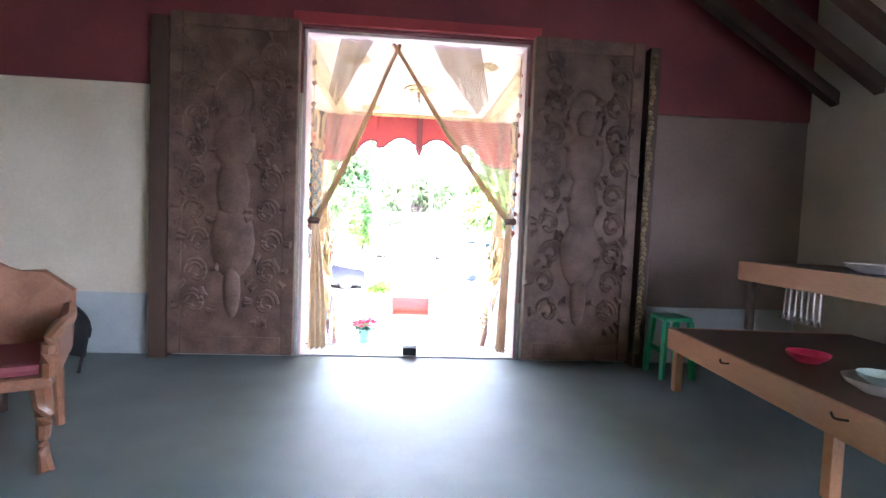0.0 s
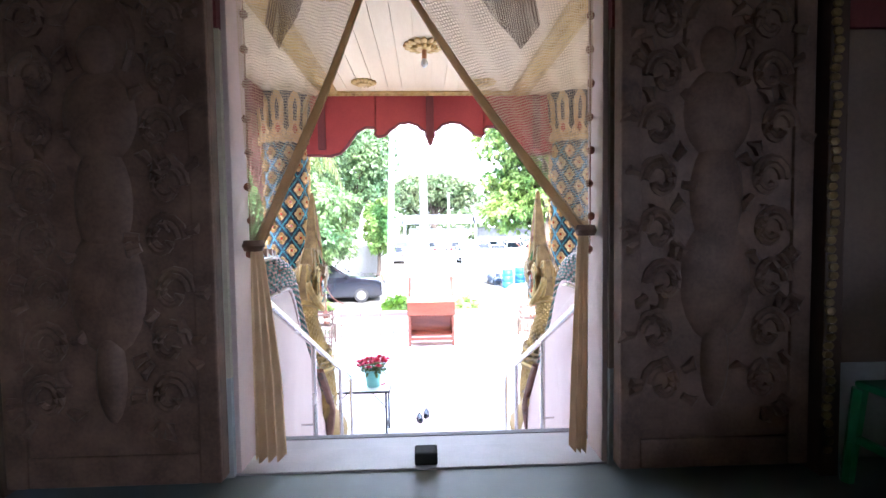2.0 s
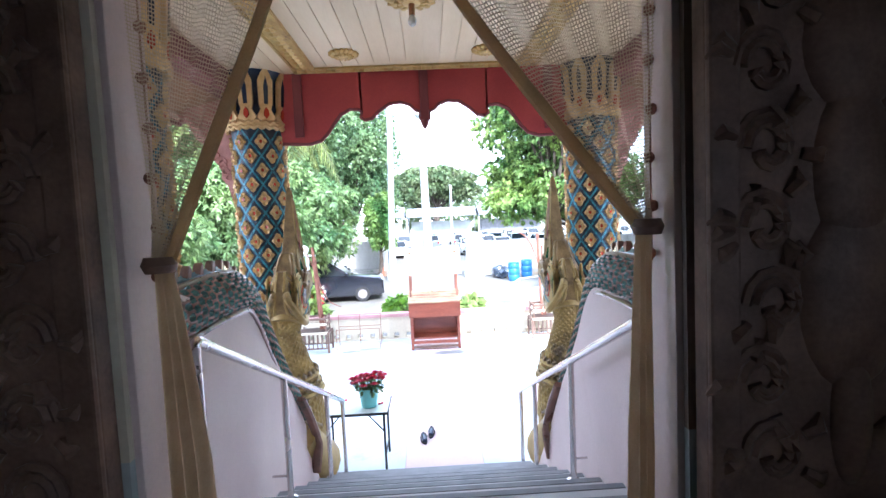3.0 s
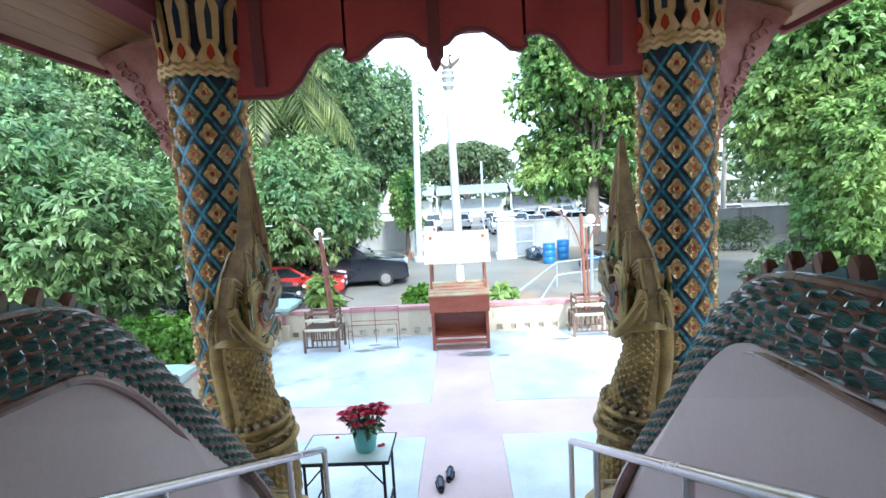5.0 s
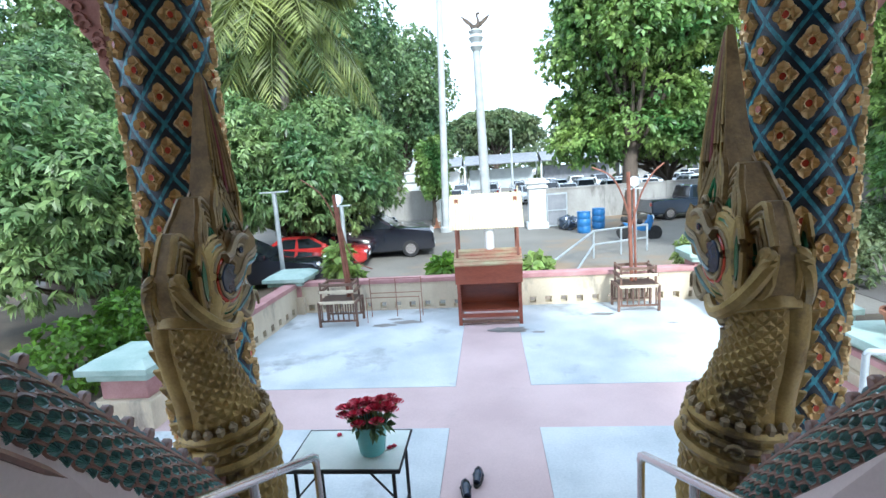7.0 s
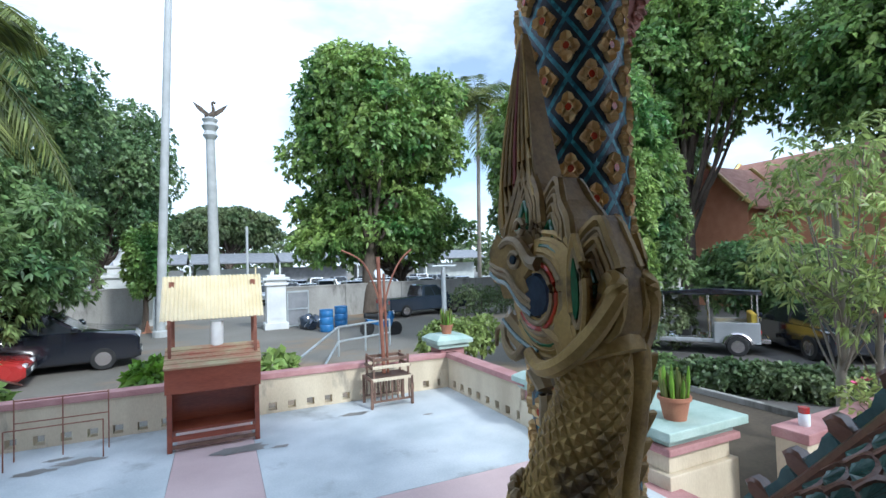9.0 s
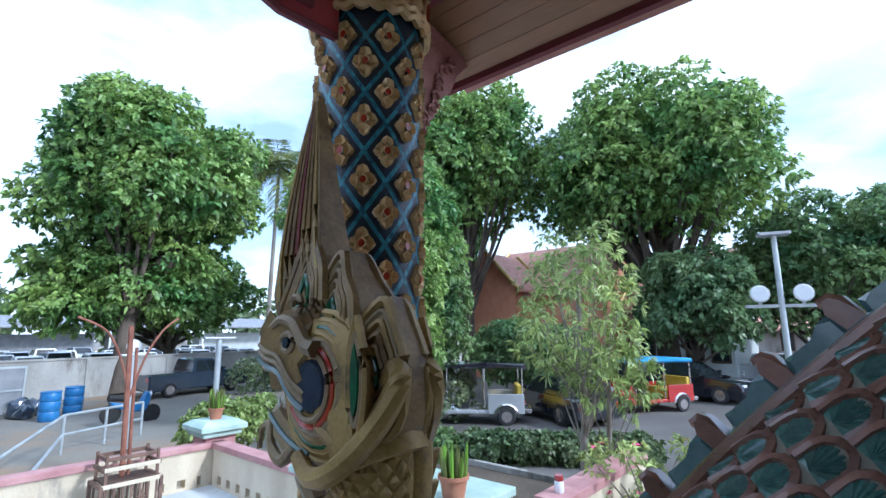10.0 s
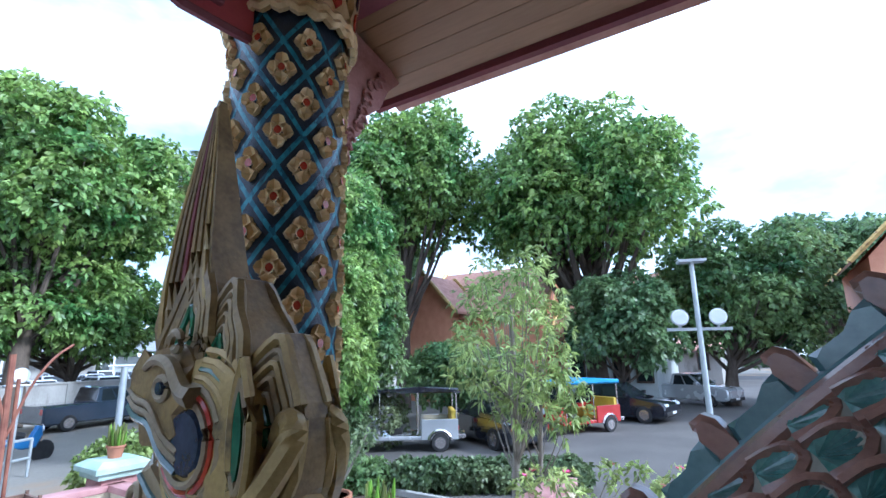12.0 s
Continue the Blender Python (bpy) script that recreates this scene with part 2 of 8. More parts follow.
TILEROOF = mat("red_tile_roof", (0.50, 0.24, 0.18), (0.66, 0.37, 0.29), 3, 0.75, 0, 0.3, 20, stretch=(1, 1, 1))
GABLE = mat("orange_gable", (0.56, 0.24, 0.13), (0.66, 0.32, 0.19), 2, 0.65, 0, 0.1, 20)
BLACKPAINT = mat("black_car_paint", (0.006, 0.008, 0.014), (0.012, 0.014, 0.022), 1, 0.14, 0, 0, 20, coat=1.0)
BLUEPAINT = mat("dark_blue_car_paint", (0.03, 0.045, 0.07), (0.045, 0.06, 0.09), 1, 0.18, 0.2, 0, 20, coat=1.0)
REDPAINT = mat("red_car_paint", (0.34, 0.02, 0.02), (0.44, 0.035, 0.03), 1, 0.25, 0, 0, 20, coat=0.8)
SILVERPAINT = mat("silver_car_paint", (0.46, 0.48, 0.50), (0.56, 0.58, 0.60), 1, 0.25, 0.4, 0, 20, coat=0.8)
WHITECAR = mat("white_car_paint", (0.66, 0.68, 0.70), (0.74, 0.76, 0.78), 1, 0.22, 0, 0, 20, coat=0.8)
BLUECANVAS = mat("blue_canvas", (0.03, 0.22, 0.48), (0.05, 0.30, 0.58), 3, 0.6, 0, 0.15, 40)
WINDOWGLASS = mat("tinted_glass", (0.012, 0.016, 0.02), (0.02, 0.026, 0.03), 1, 0.06, 0, 0, 20)
RUBBER = mat("black_rubber", (0.012, 0.012, 0.013), (0.03, 0.03, 0.03), 8, 0.8, 0, 0.2, 80)
CLOTHGREY = mat("grey_shop_roof", (0.20, 0.21, 0.225), (0.30, 0.31, 0.33), 2, 0.6, 0.2, 0.1, 20)
LAMPFACE = mat("lamp_glass", (0.74, 0.78, 0.82), (0.82, 0.86, 0.90), 4, 0.12, 0, 0, 20)
YELLOW = mat("yellow_vinyl", (0.55, 0.38, 0.04), (0.65, 0.48, 0.06), 4, 0.5, 0, 0.05, 20)


def mosaic_mat():
    """Navy field with a turquoise diagonal lattice, cut into small glass tiles."""
    m = mat("blue_mosaic", (0.008, 0.014, 0.03), (0.02, 0.035, 0.06), 9, 0.36, 0, 0, 60)
    n, l = m.node_tree.nodes, m.node_tree.links
    b = n["Principled BSDF"]
    uv, sep = n.new("ShaderNodeUVMap"), n.new("ShaderNodeSeparateXYZ")
    l.new(uv.outputs[0], sep.inputs[0])

    def op(kind, a, c=None):
        k = n.new("ShaderNodeMath")
        k.operation = kind
        for i, v in enumerate((a, c)):
            if v is None:
                continue
            if isinstance(v, (int, float)):
                k.inputs[i].default_value = v
            else:
                l.new(v, k.inputs[i])
        return k.outputs[0]
    bands = []
    for kind in ("ADD", "SUBTRACT"):
        s = op(kind, sep.outputs[0], sep.outputs[1])
        d = op("ABSOLUTE", op("SUBTRACT", op("FRACT", s), 0.5))
        bands.append(op("LESS_THAN", d, 0.06))
    band = op("MAXIMUM", bands[0], bands[1])
    vo = n.new("ShaderNodeTexVoronoi")
    vo.inputs["Scale"].default_value = 9
    l.new(uv.outputs[0], vo.inputs["Vector"])
    ramp = n.new("ShaderNodeValToRGB")
    e = ramp.color_ramp.elements
    e[0].color, e[1].color = (0.015, 0.10, 0.16, 1), (0.07, 0.34, 0.44, 1)
    sepc = n.new("ShaderNodeSeparateColor")
    l.new(vo.outputs["Color"], sepc.inputs[0])
    l.new(sepc.outputs[0], ramp.inputs[0])
    mx = n.new("ShaderNodeMix")
    mx.data_type = "RGBA"
    l.new(band, mx.inputs[0])
    src = b.inputs["Base Color"].links[0].from_socket
    l.new(src, mx.inputs[6])
    l.new(ramp.outputs[0], mx.inputs[7])
    l.new(mx.outputs[2], b.inputs["Base Color"])
    vd = n.new("ShaderNodeTexVoronoi")
    vd.feature = "DISTANCE_TO_EDGE"
    vd.inputs["Scale"].default_value = 9
    l.new(uv.outputs[0], vd.inputs["Vector"])
    cl = op("MINIMUM", vd.outputs["Distance"], 0.06)
    bp = n.new("ShaderNodeBump")
    bp.inputs["Strength"].default_value, bp.inputs["Distance"].default_value = 0.6, 0.02
    l.new(cl, bp.inputs["Height"])
    l.new(bp.outputs[0], b.inputs["Normal"])
    return m


def lace_mat(name, c, cover, scale):
    """Thin net: thread with holes between."""
    m = bpy.data.materials.new(name)
    m.use_nodes = True
    n, l = m.node_tree.nodes, m.node_tree.links
    b = n["Principled BSDF"]
    b.inputs["Base Color"].default_value = (*c, 1)
    b.inputs["Roughness"].default_value = 0.9
    uv, vd, lt = n.new("ShaderNodeUVMap"), n.new("ShaderNodeTexVoronoi"), n.new("ShaderNodeMath")
    vd.feature = "DISTANCE_TO_EDGE"
    vd.inputs["Scale"].default_value = scale
    vd.inputs["Randomness"].default_value = 0.25
    l.new(uv.outputs[0], vd.inputs["Vector"])
    lt.operation = "LESS_THAN"
    l.new(vd.outputs["Distance"], lt.inputs[0])
    lt.inputs[1].default_value = cover
    tr, ms, tl, m2 = n.new("ShaderNodeBsdfTransparent"), n.new("ShaderNodeMixShader"), n.new("ShaderNodeBsdfTranslucent"), n.new("ShaderNodeMixShader")
    tl.inputs[0].default_value = (*c, 1)
    m2.inputs[0].default_value = 0.4
    l.new(b.outputs[0], m2.inputs[1])
    l.new(tl.outputs[0], m2.inputs[2])
    l.new(lt.outputs[0], ms.inputs[0])
    l.new(tr.outputs[0], ms.inputs[1])
    l.new(m2.outputs[0], ms.inputs[2])
    l.new(ms.outputs[0], n["Material Output"].inputs[0])
    return m


MOSAIC = mosaic_mat()
LACE = lace_mat("cream_net", (0.60, 0.49, 0.35), 0.16, 60)
LACEDARK = lace_mat("brown_net", (0.20, 0.14, 0.10), 0.2, 30)
CURTAIN = mat("cream_curtain", (0.50, 0.37, 0.23), (0.64, 0.50, 0.33), 6, 0.9, 0, 0.3, 120, trans=0.7)


# ---- building helpers ----
def thing(name, label, category, group="", at=None):
    e = new(name)
    e.empty_display_size = 0.1
    if at is not None:
        e.matrix_world = at
    return tagged(e, label, category, group)


def link_mesh(name, me, parent=None, label=""):
    ob = new(name, me)
    if parent is not None:
        ob.parent = parent
    return tagged(ob, label) if label else ob


def part(name, bm, material, parent=None, label="", smooth=False):
    me = bpy.data.meshes.new(name)
    bmesh.ops.recalc_face_normals(bm, faces=bm.faces)
    bm.to_mesh(me)
    bm.free()
    for m in (material if isinstance(material, (list, tuple)) else [material]):
        me.materials.append(m)
    if smooth:
        me.polygons.foreach_set("use_smooth", [True] * len(me.polygons))
        me.set_sharp_from_angle(angle=radians(40))
    return link_mesh(name, me, parent, label)


def box(x0, x1, y0, y1, z0, z1, bm=None, bev=0.0, mi=0):
    bm = bm or bmesh.new()
    r = bmesh.ops.create_cube(bm, size=1, matrix=Matrix.Translation(((x0 + x1) / 2, (y0 + y1) / 2, (z0 + z1) / 2)) @ Matrix.Diagonal((x1 - x0, y1 - y0, z1 - z0, 1)))
    faces = {f for v in r["verts"] for f in v.link_faces}
    for f in faces:
        f.material_index = mi
    if bev:
        bmesh.ops.bevel(bm, geom=list({e for f in faces for e in f.edges}), offset=bev, segments=2, affect="EDGES", profile=0.6)
    return bm


def structure(name, bm, material, label, smooth=False):
    return tagged(part(name, bm, material, None, label, smooth), category=name.rstrip("_0123456789").replace("_", " "), kind="structure")


def tube(pts, radii, segs=10, bm=None, closed=True, flat=1.0, mi=0, up=(0, 0, 1)):
    """A tube along pts; radii: one number or one per point; flat: the width across divided by the height."""
    bm = bm or bmesh.new()
    pts = [Vector(p) for p in pts]
    if isinstance(radii, (int, float)):
        radii = [radii] * len(pts)
    rings = []
    for i, p in enumerate(pts):
        d = (pts[min(i + 1, len(pts) - 1)] - pts[max(i - 1, 0)]).normalized()
        u = Vector(up)
        if abs(d.dot(u)) > 0.98:
            u = Vector((0, 1, 0))
        a = d.cross(u).normalized()
        b = a.cross(d).normalized()
        rings.append([bm.verts.new(p + a * math.cos(2 * math.pi * k / segs) * radii[i] * flat + b * math.sin(2 * math.pi * k / segs) * radii[i]) for k in range(segs)])
    for r0, r1 in zip(rings, rings[1:]):
        for k in range(segs):
            f = bm.faces.new((r0[k], r0[(k + 1) % segs], r1[(k + 1) % segs], r1[k]))
            f.material_index = mi
    if closed:
        bm.faces.new(rings[0][::-1]).material_index = mi
        bm.faces.new(rings[-1]).material_index = mi
    return bm


def lathe(profile, segs=20, at=(0, 0, 0), bm=None, mi=0):
    """profile: (radius, height) from bottom to top."""
    bm = bm or bmesh.new()
    rings = []
    for r, z in profile:
        rings.append([bm.verts.new((at[0] + max(r, 1e-4) * math.cos(2 * math.pi * k / segs), at[1] + max(r, 1e-4) * math.sin(2 * math.pi * k / segs), at[2] + z)) for k in range(segs)])
    for r0, r1 in zip(rings, rings[1:]):
        for k in range(segs):
            bm.faces.new((r0[k], r0[(k + 1) % segs], r1[(k + 1) % segs], r1[k])).material_index = mi
    bm.faces.new(rings[0][::-1]).material_index = mi
    bm.faces.new(rings[-1]).material_index = mi
    return bm


def slab_of(outline, depth, m=Matrix(), bm=None, bev=0.0, mi=0):
    """An outline in the plane (u, v) given thickness along w, then laid by m."""
    bm = bm or bmesh.new()
    lo = [bm.verts.new((u, v, 0)) for u, v in outline]
    hi = [bm.verts.new((u, v, depth)) for u, v in outline]
    k = len(outline)
    fs = [bm.faces.new(lo[::-1]), bm.faces.new(hi)] + [bm.faces.new((lo[i], lo[(i + 1) % k], hi[(i + 1) % k], hi[i])) for i in range(k)]
    for f in fs:
        f.material_index = mi
    if bev:
        bmesh.ops.bevel(bm, geom=list({e for f in fs[:2] for e in f.edges}), offset=bev, segments=1, affect="EDGES")
    else:
        bmesh.ops.triangulate(bm, faces=fs[:2])
    vs = {v for f in bm.faces for v in f.verts} if bev else set(lo + hi)
    bmesh.ops.transform(bm, matrix=m, verts=list(vs))
    return bm


YZ = Matrix(((0, 0, 1, 0), (1, 0, 0, 0), (0, 1, 0, 0), (0, 0, 0, 1)))   # (u, v, w) to (w, u, v)
XZ = Matrix(((1, 0, 0, 0), (0, 0, 1, 0), (0, 1, 0, 0), (0, 0, 0, 1)))   # (u, v, w) to (u, w, v)


def curve(pts, n=8):
    """A smooth line through pts, n steps a piece."""
    pts = [Vector(p) for p in pts]
    out = []
    for i in range(len(pts) - 1):
        a, b, c, d = pts[max(i - 1, 0)], pts[i], pts[i + 1], pts[min(i + 2, len(pts) - 1)]
        for k in range(n):
            t = k / n
            out.append(0.5 * ((2 * b) + (c - a) * t + (2 * a - 5 * b + 4 * c - d) * t * t + (3 * b - a - 3 * c + d) * t ** 3))
    return out + [pts[-1]]


# ---- hall ----
DX0, DX1, DZ = -0.99, 1.08, 2.98          # doorway
WY0, WY1 = 4.93, 5.14                     # front wall
HX0, HX1, HY0 = -4.6, 3.87, -4.2          # hall inside
structure("floor_hall", box(HX0, HX1, HY0, WY0 + 0.02, -0.06, 0.0), CARPET, "dull green carpet over the hall floor")
bm = box(HX0 - 0.2, DX0, WY0, WY1, 0, 0.55)
box(DX1, HX1 + 0.2, WY0, WY1, 0, 0.55, bm)
structure("wall_front_dado", bm, DADO, "grey-green painted dado of the front wall")
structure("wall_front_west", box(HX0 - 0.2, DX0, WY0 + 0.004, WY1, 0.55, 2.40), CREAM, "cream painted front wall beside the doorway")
# shade on the east side put into the wall colour
structure("wall_front_east", box(DX1, HX1 + 0.2, WY0 + 0.004, WY1, 0.55, 2.40), SHADEWALL, "cream front wall beside the doorway, its shade painted in as brown")
bm = box(HX0 - 0.2, DX0, WY0 - 0.02, WY1, 2.40, 4.3)
box(DX1, HX1 + 0.2, WY0 - 0.02, WY1, 2.40, 4.3, bm)
box(DX0, DX1, WY0 - 0.02, WY1, DZ, 4.3, bm)
structure("wall_front_upper", bm, DARKRED, "dark red painted band above the doorway")
# window opening behind the camera, added to light the west side of the hall
bm = box(HX1, HX1 + 0.2, HY0, -3.6, 0, 4.3)
box(HX1, HX1 + 0.2, 0.2, WY0, 0, 4.3, bm)
box(HX1, HX1 + 0.2, -3.6, 0.2, 0, 0.9, bm)
box(HX1, HX1 + 0.2, -3.6, 0.2, 2.3, 4.3, bm)
structure("wall_east", bm, CREAM, "cream painted side wall with an unseen window opening added for daylight")
structure("wall_west", box(HX0 - 0.2, HX0, HY0, WY0, 0, 4.3), CREAM, "cream painted side wall of the hall")
structure("wall_rear", box(HX0 - 0.2, HX1 + 0.2, HY0 - 0.2, HY0, 0, 4.3), CREAM, "plain cream rear wall of the hall")
bm = box(HX0 - 0.2, HX1 + 0.2, HY0 - 0.2, WY1, 4.3, 4.42)
for i in range(9):
    y = HY0 + 0.6 + i * 1.02
    box(HX0, HX1, y, y + 0.12, 4.12, 4.3, bm)
structure("ceiling_hall", bm, DARKWOOD, "dark wooden beamed ceiling of the hall")
# sloping dark rafters along the east wall
bm = bmesh.new()
for i in range(15):
    y = 4.6 - i * 0.42
    slab_of([(HX1, 2.5), (HX1, 2.62), (HX1 - 2.2, 3.98), (HX1 - 2.2, 3.86)], 0.09, Matrix.Translation((0, y, 0)) @ XZ, bm)
structure("trim_rafters", bm, DARKWOOD, "dark sloping rafters along the wall top")
# hall roof and gable, never in view, added to shade the terrace
bm = bmesh.new()
XC = (HX0 + HX1) / 2
for s in (-1, 1):
    slab_of([(XC, 9.4), (XC, 9.22), (XC + s * 5.4, 4.2), (XC + s * 5.4, 4.38)], WY1 - HY0 + 1.4, Matrix.Translation((0, HY0 - 0.9, 0)) @ XZ, bm)
structure("roof_hall", bm, TILEROOF, "unseen red tiled gable roof added to shade the terrace")
structure("wall_gable", slab_of([(HX0 - 0.2, 4.42), (HX1 + 0.2, 4.42), (XC, 9.2)], 0.2, Matrix.Translation((0, WY0, 0)) @ XZ), PINKWALL, "unseen plastered gable wall added for shade on the terrace")

# doorway trim
bm = box(DX0 - 0.08, DX1 + 0.08, WY0 - 0.06, WY0 - 0.02, DZ + 0.02, DZ + 0.12, bev=0.01)
structure("trim_lintel", bm, VALRED, "bright red painted lintel strip over the doorway")
bm = box(DX0 - 0.0, DX0 + 0.03, WY0 + 0.03, WY1 + 0.06, 0.0, DZ, bev=0.006)
box(DX1 - 0.03, DX1, WY0 + 0.03, WY1 + 0.06, 0.0, DZ, bm, bev=0.006)
box(DX0 + 0.03, DX1 - 0.03, WY0 + 0.03, WY1 + 0.06, DZ - 0.03, DZ, bm, bev=0.006)
structure("trim_door_frame", bm, PINKWALL, "pale pink door jambs")
structure("floor_threshold", box(DX0, DX1, WY0 + 0.02, WY1 + 0.08, -0.06, 0.012, bev=0.005), STEP, "worn stone door threshold")

NOSING = mat("dark_nosing", (0.16, 0.16, 0.17), (0.24, 0.24, 0.25), 5, 0.6, 0, 0.2, 90)
# ---- porch floor and stairs ----
SY0, TREAD, RISE, NSTEP, TZ = 5.42, 0.373, 0.1756, 9, -1.58
WXL, WXR = -1.03, 1.19                    # inner faces of the balustrades
structure("floor_porch", box(WXL, WXR, WY1 + 0.08, SY0, -0.10, 0.0, bev=0.006), STEP, "pale grey terrazzo landing before the doorway")
stairs = tagged(new("stairs"), "pale grey terrazzo stairs going down to the terrace", "stairs", kind="structure")
for i in range(1, NSTEP):
    y = SY0 + (i - 1) * TREAD
    part("step", box(WXL, WXR, y - (0 if i == 1 else 0.0), y + TREAD + 0.03, TZ, -RISE * i, bev=0.008), STEP, stairs)
for i in range(0, NSTEP):
    y = SY0 + i * TREAD + (0.03 if i else 0.0)
    part("nosing", box(WXL + 0.01, WXR - 0.01, y - 0.045, y + 0.006, -RISE * i - 0.012, -RISE * i + 0.004, bev=0.003), NOSING, stairs)

# ---- terrace ----
TX0, TX1, TY0, TY1 = -3.75, 4.2, 8.4, 15.05
PXA, PXB, CYA, CYB = -0.27, 0.68, 10.5, 11.5
structure("ground", box(-160, 190, -160, 240, -2.3, -2.0), GROUND, "pale dusty concrete yard with sandy patches")
structure("floor_terrace", box(TX0 - 0.3, TX1 + 0.3, 7.0, TY1 + 0.3, -2.0, TZ - 0.012), CAPPINK, "raised bed of the terrace")
structure("pavement_path", box(PXA, PXB, SY0 + 8 * TREAD + 0.03, TY1, TZ - 0.012, TZ), PINKPATH, "pink tinted concrete path across the terrace")
structure("pavement_cross_west", box(TX0, PXA, CYA, CYB, TZ - 0.012, TZ), PINKPATH, "pink tinted concrete cross path")
structure("pavement_cross_east", box(PXB, TX1, CYA, CYB, TZ - 0.012, TZ), PINKPATH, "pink tinted concrete cross path")
for nm, x0, x1, y0, y1 in (("pavement_1", TX0, PXA, 7.0, CYA), ("pavement_2", PXB, TX1, 7.0, CYA), ("pavement_3", TX0, PXA, CYB, TY1), ("pavement_4", PXB, TX1, CYB, TY1)):
    structure(nm, box(x0 + 0.004, x1 - 0.004, y0 + 0.004, y1 - 0.004, TZ - 0.012, TZ + 0.003), SLAB, "pale blue-white concrete slab with damp stains")


def pierced_wall(name, p0, p1, label):
    """A low wall from p0 to p1 with a row of square drain holes at its foot and a red cap."""
    p0, p1 = Vector(p0), Vector(p1)
    d = p1 - p0
    ln = d.length
    m = Matrix.Translation((p0.x, p0.y, TZ)) @ Matrix.Rotation(math.atan2(d.y, d.x), 4, "Z")
    wall = tagged(new(name), label, "wall", kind="structure")
    n = max(1, round(ln / 0.305))
    pitch = ln / n
    hole = 0.125
    bm = box(0, ln, -0.09, 0.09, 0.17, 0.56)
    for i in range(n):
        box(i * pitch + hole, (i + 1) * pitch, -0.088, 0.088, -0.4, 0.17, bm)
        box(i * pitch, i * pitch + hole, -0.089, 0.089, -0.4, 0.045, bm)
    bm.transform(m)
    part("masonry", bm, WALLCREAM, wall)
    bm = box(-0.12, ln + 0.12, -0.125, 0.125, 0.56, 0.65, bev=0.012)
    bm.transform(m)
    part("coping", bm, CAPPINK, wall, "faded red coping")
    bm = box(0, ln, -0.10, 0.10, 0.53, 0.56, bev=0.006)
    bm.transform(m)
    part("coping_band", bm, WALLCREAM, wall)
    return wall


pierced_wall("wall_terrace_far", (TX0 - 0.09, TY1 + 0.09, 0), (TX1 + 0.09, TY1 + 0.09, 0), "weathered cream terrace wall with square drain holes")
pierced_wall("wall_terrace_west", (TX0 - 0.09, 11.2, 0), (TX0 - 0.09, TY1 - 0.04, 0), "weathered cream terrace wall with square drain holes")
pierced_wall("wall_terrace_east", (TX1 + 0.09, 12.6, 0), (TX1 + 0.09, TY1 - 0.04, 0), "weathered cream terrace wall with square drain holes")


def pedestal(x, y, w, top, label):
    p = thing("wall_pedestal", label, "pedestal", "terrace pedestals")
    b0 = -2.0
    part("plinth", box(x - w * 0.5, x + w * 0.5, y - w * 0.5, y + w * 0.5, b0, TZ + 0.35, bev=0.02), WALLCREAM, p)
    part("shaft", box(x - w * 0.4, x + w * 0.4, y - w * 0.4, y + w * 0.4, TZ + 0.35, top - 0.24, bev=0.015), CAPPINK, p)
    part("moulding", box(x - w * 0.52, x + w * 0.52, y - w * 0.52, y + w * 0.52, top - 0.24, top - 0.15, bev=0.02), MINT, p)
    bm = box(x - w * 0.62, x + w * 0.62, y - w * 0.62, y + w * 0.62, top - 0.15, top - 0.07, bev=0.012)
    r = bmesh.ops.create_cone(bm, cap_ends=True, segments=4, radius1=w * 0.86, radius2=w * 0.6, depth=0.07, matrix=Matrix.Translation((x, y, top - 0.035)) @ Matrix.Rotation(radians(45), 4, "Z"))
    part("cap", bm, MINT, p, "chipped mint green cap")
    return p


pedestal(4.35, 15.35, 0.62, -0.62, "cream wall pedestal with a chipped mint green cap")
pedestal(-3.95, 15.3, 0.72, -0.74, "cream wall pedestal with a pale mint cap")
pedestal(4.5, 12.35, 0.6, -0.82, "cream wall pedestal with a mint cap beside the terrace gap")
pedestal(-4.05, 10.9, 0.72, -0.74, "cream wall pedestal with a mint green cap by the hedge")


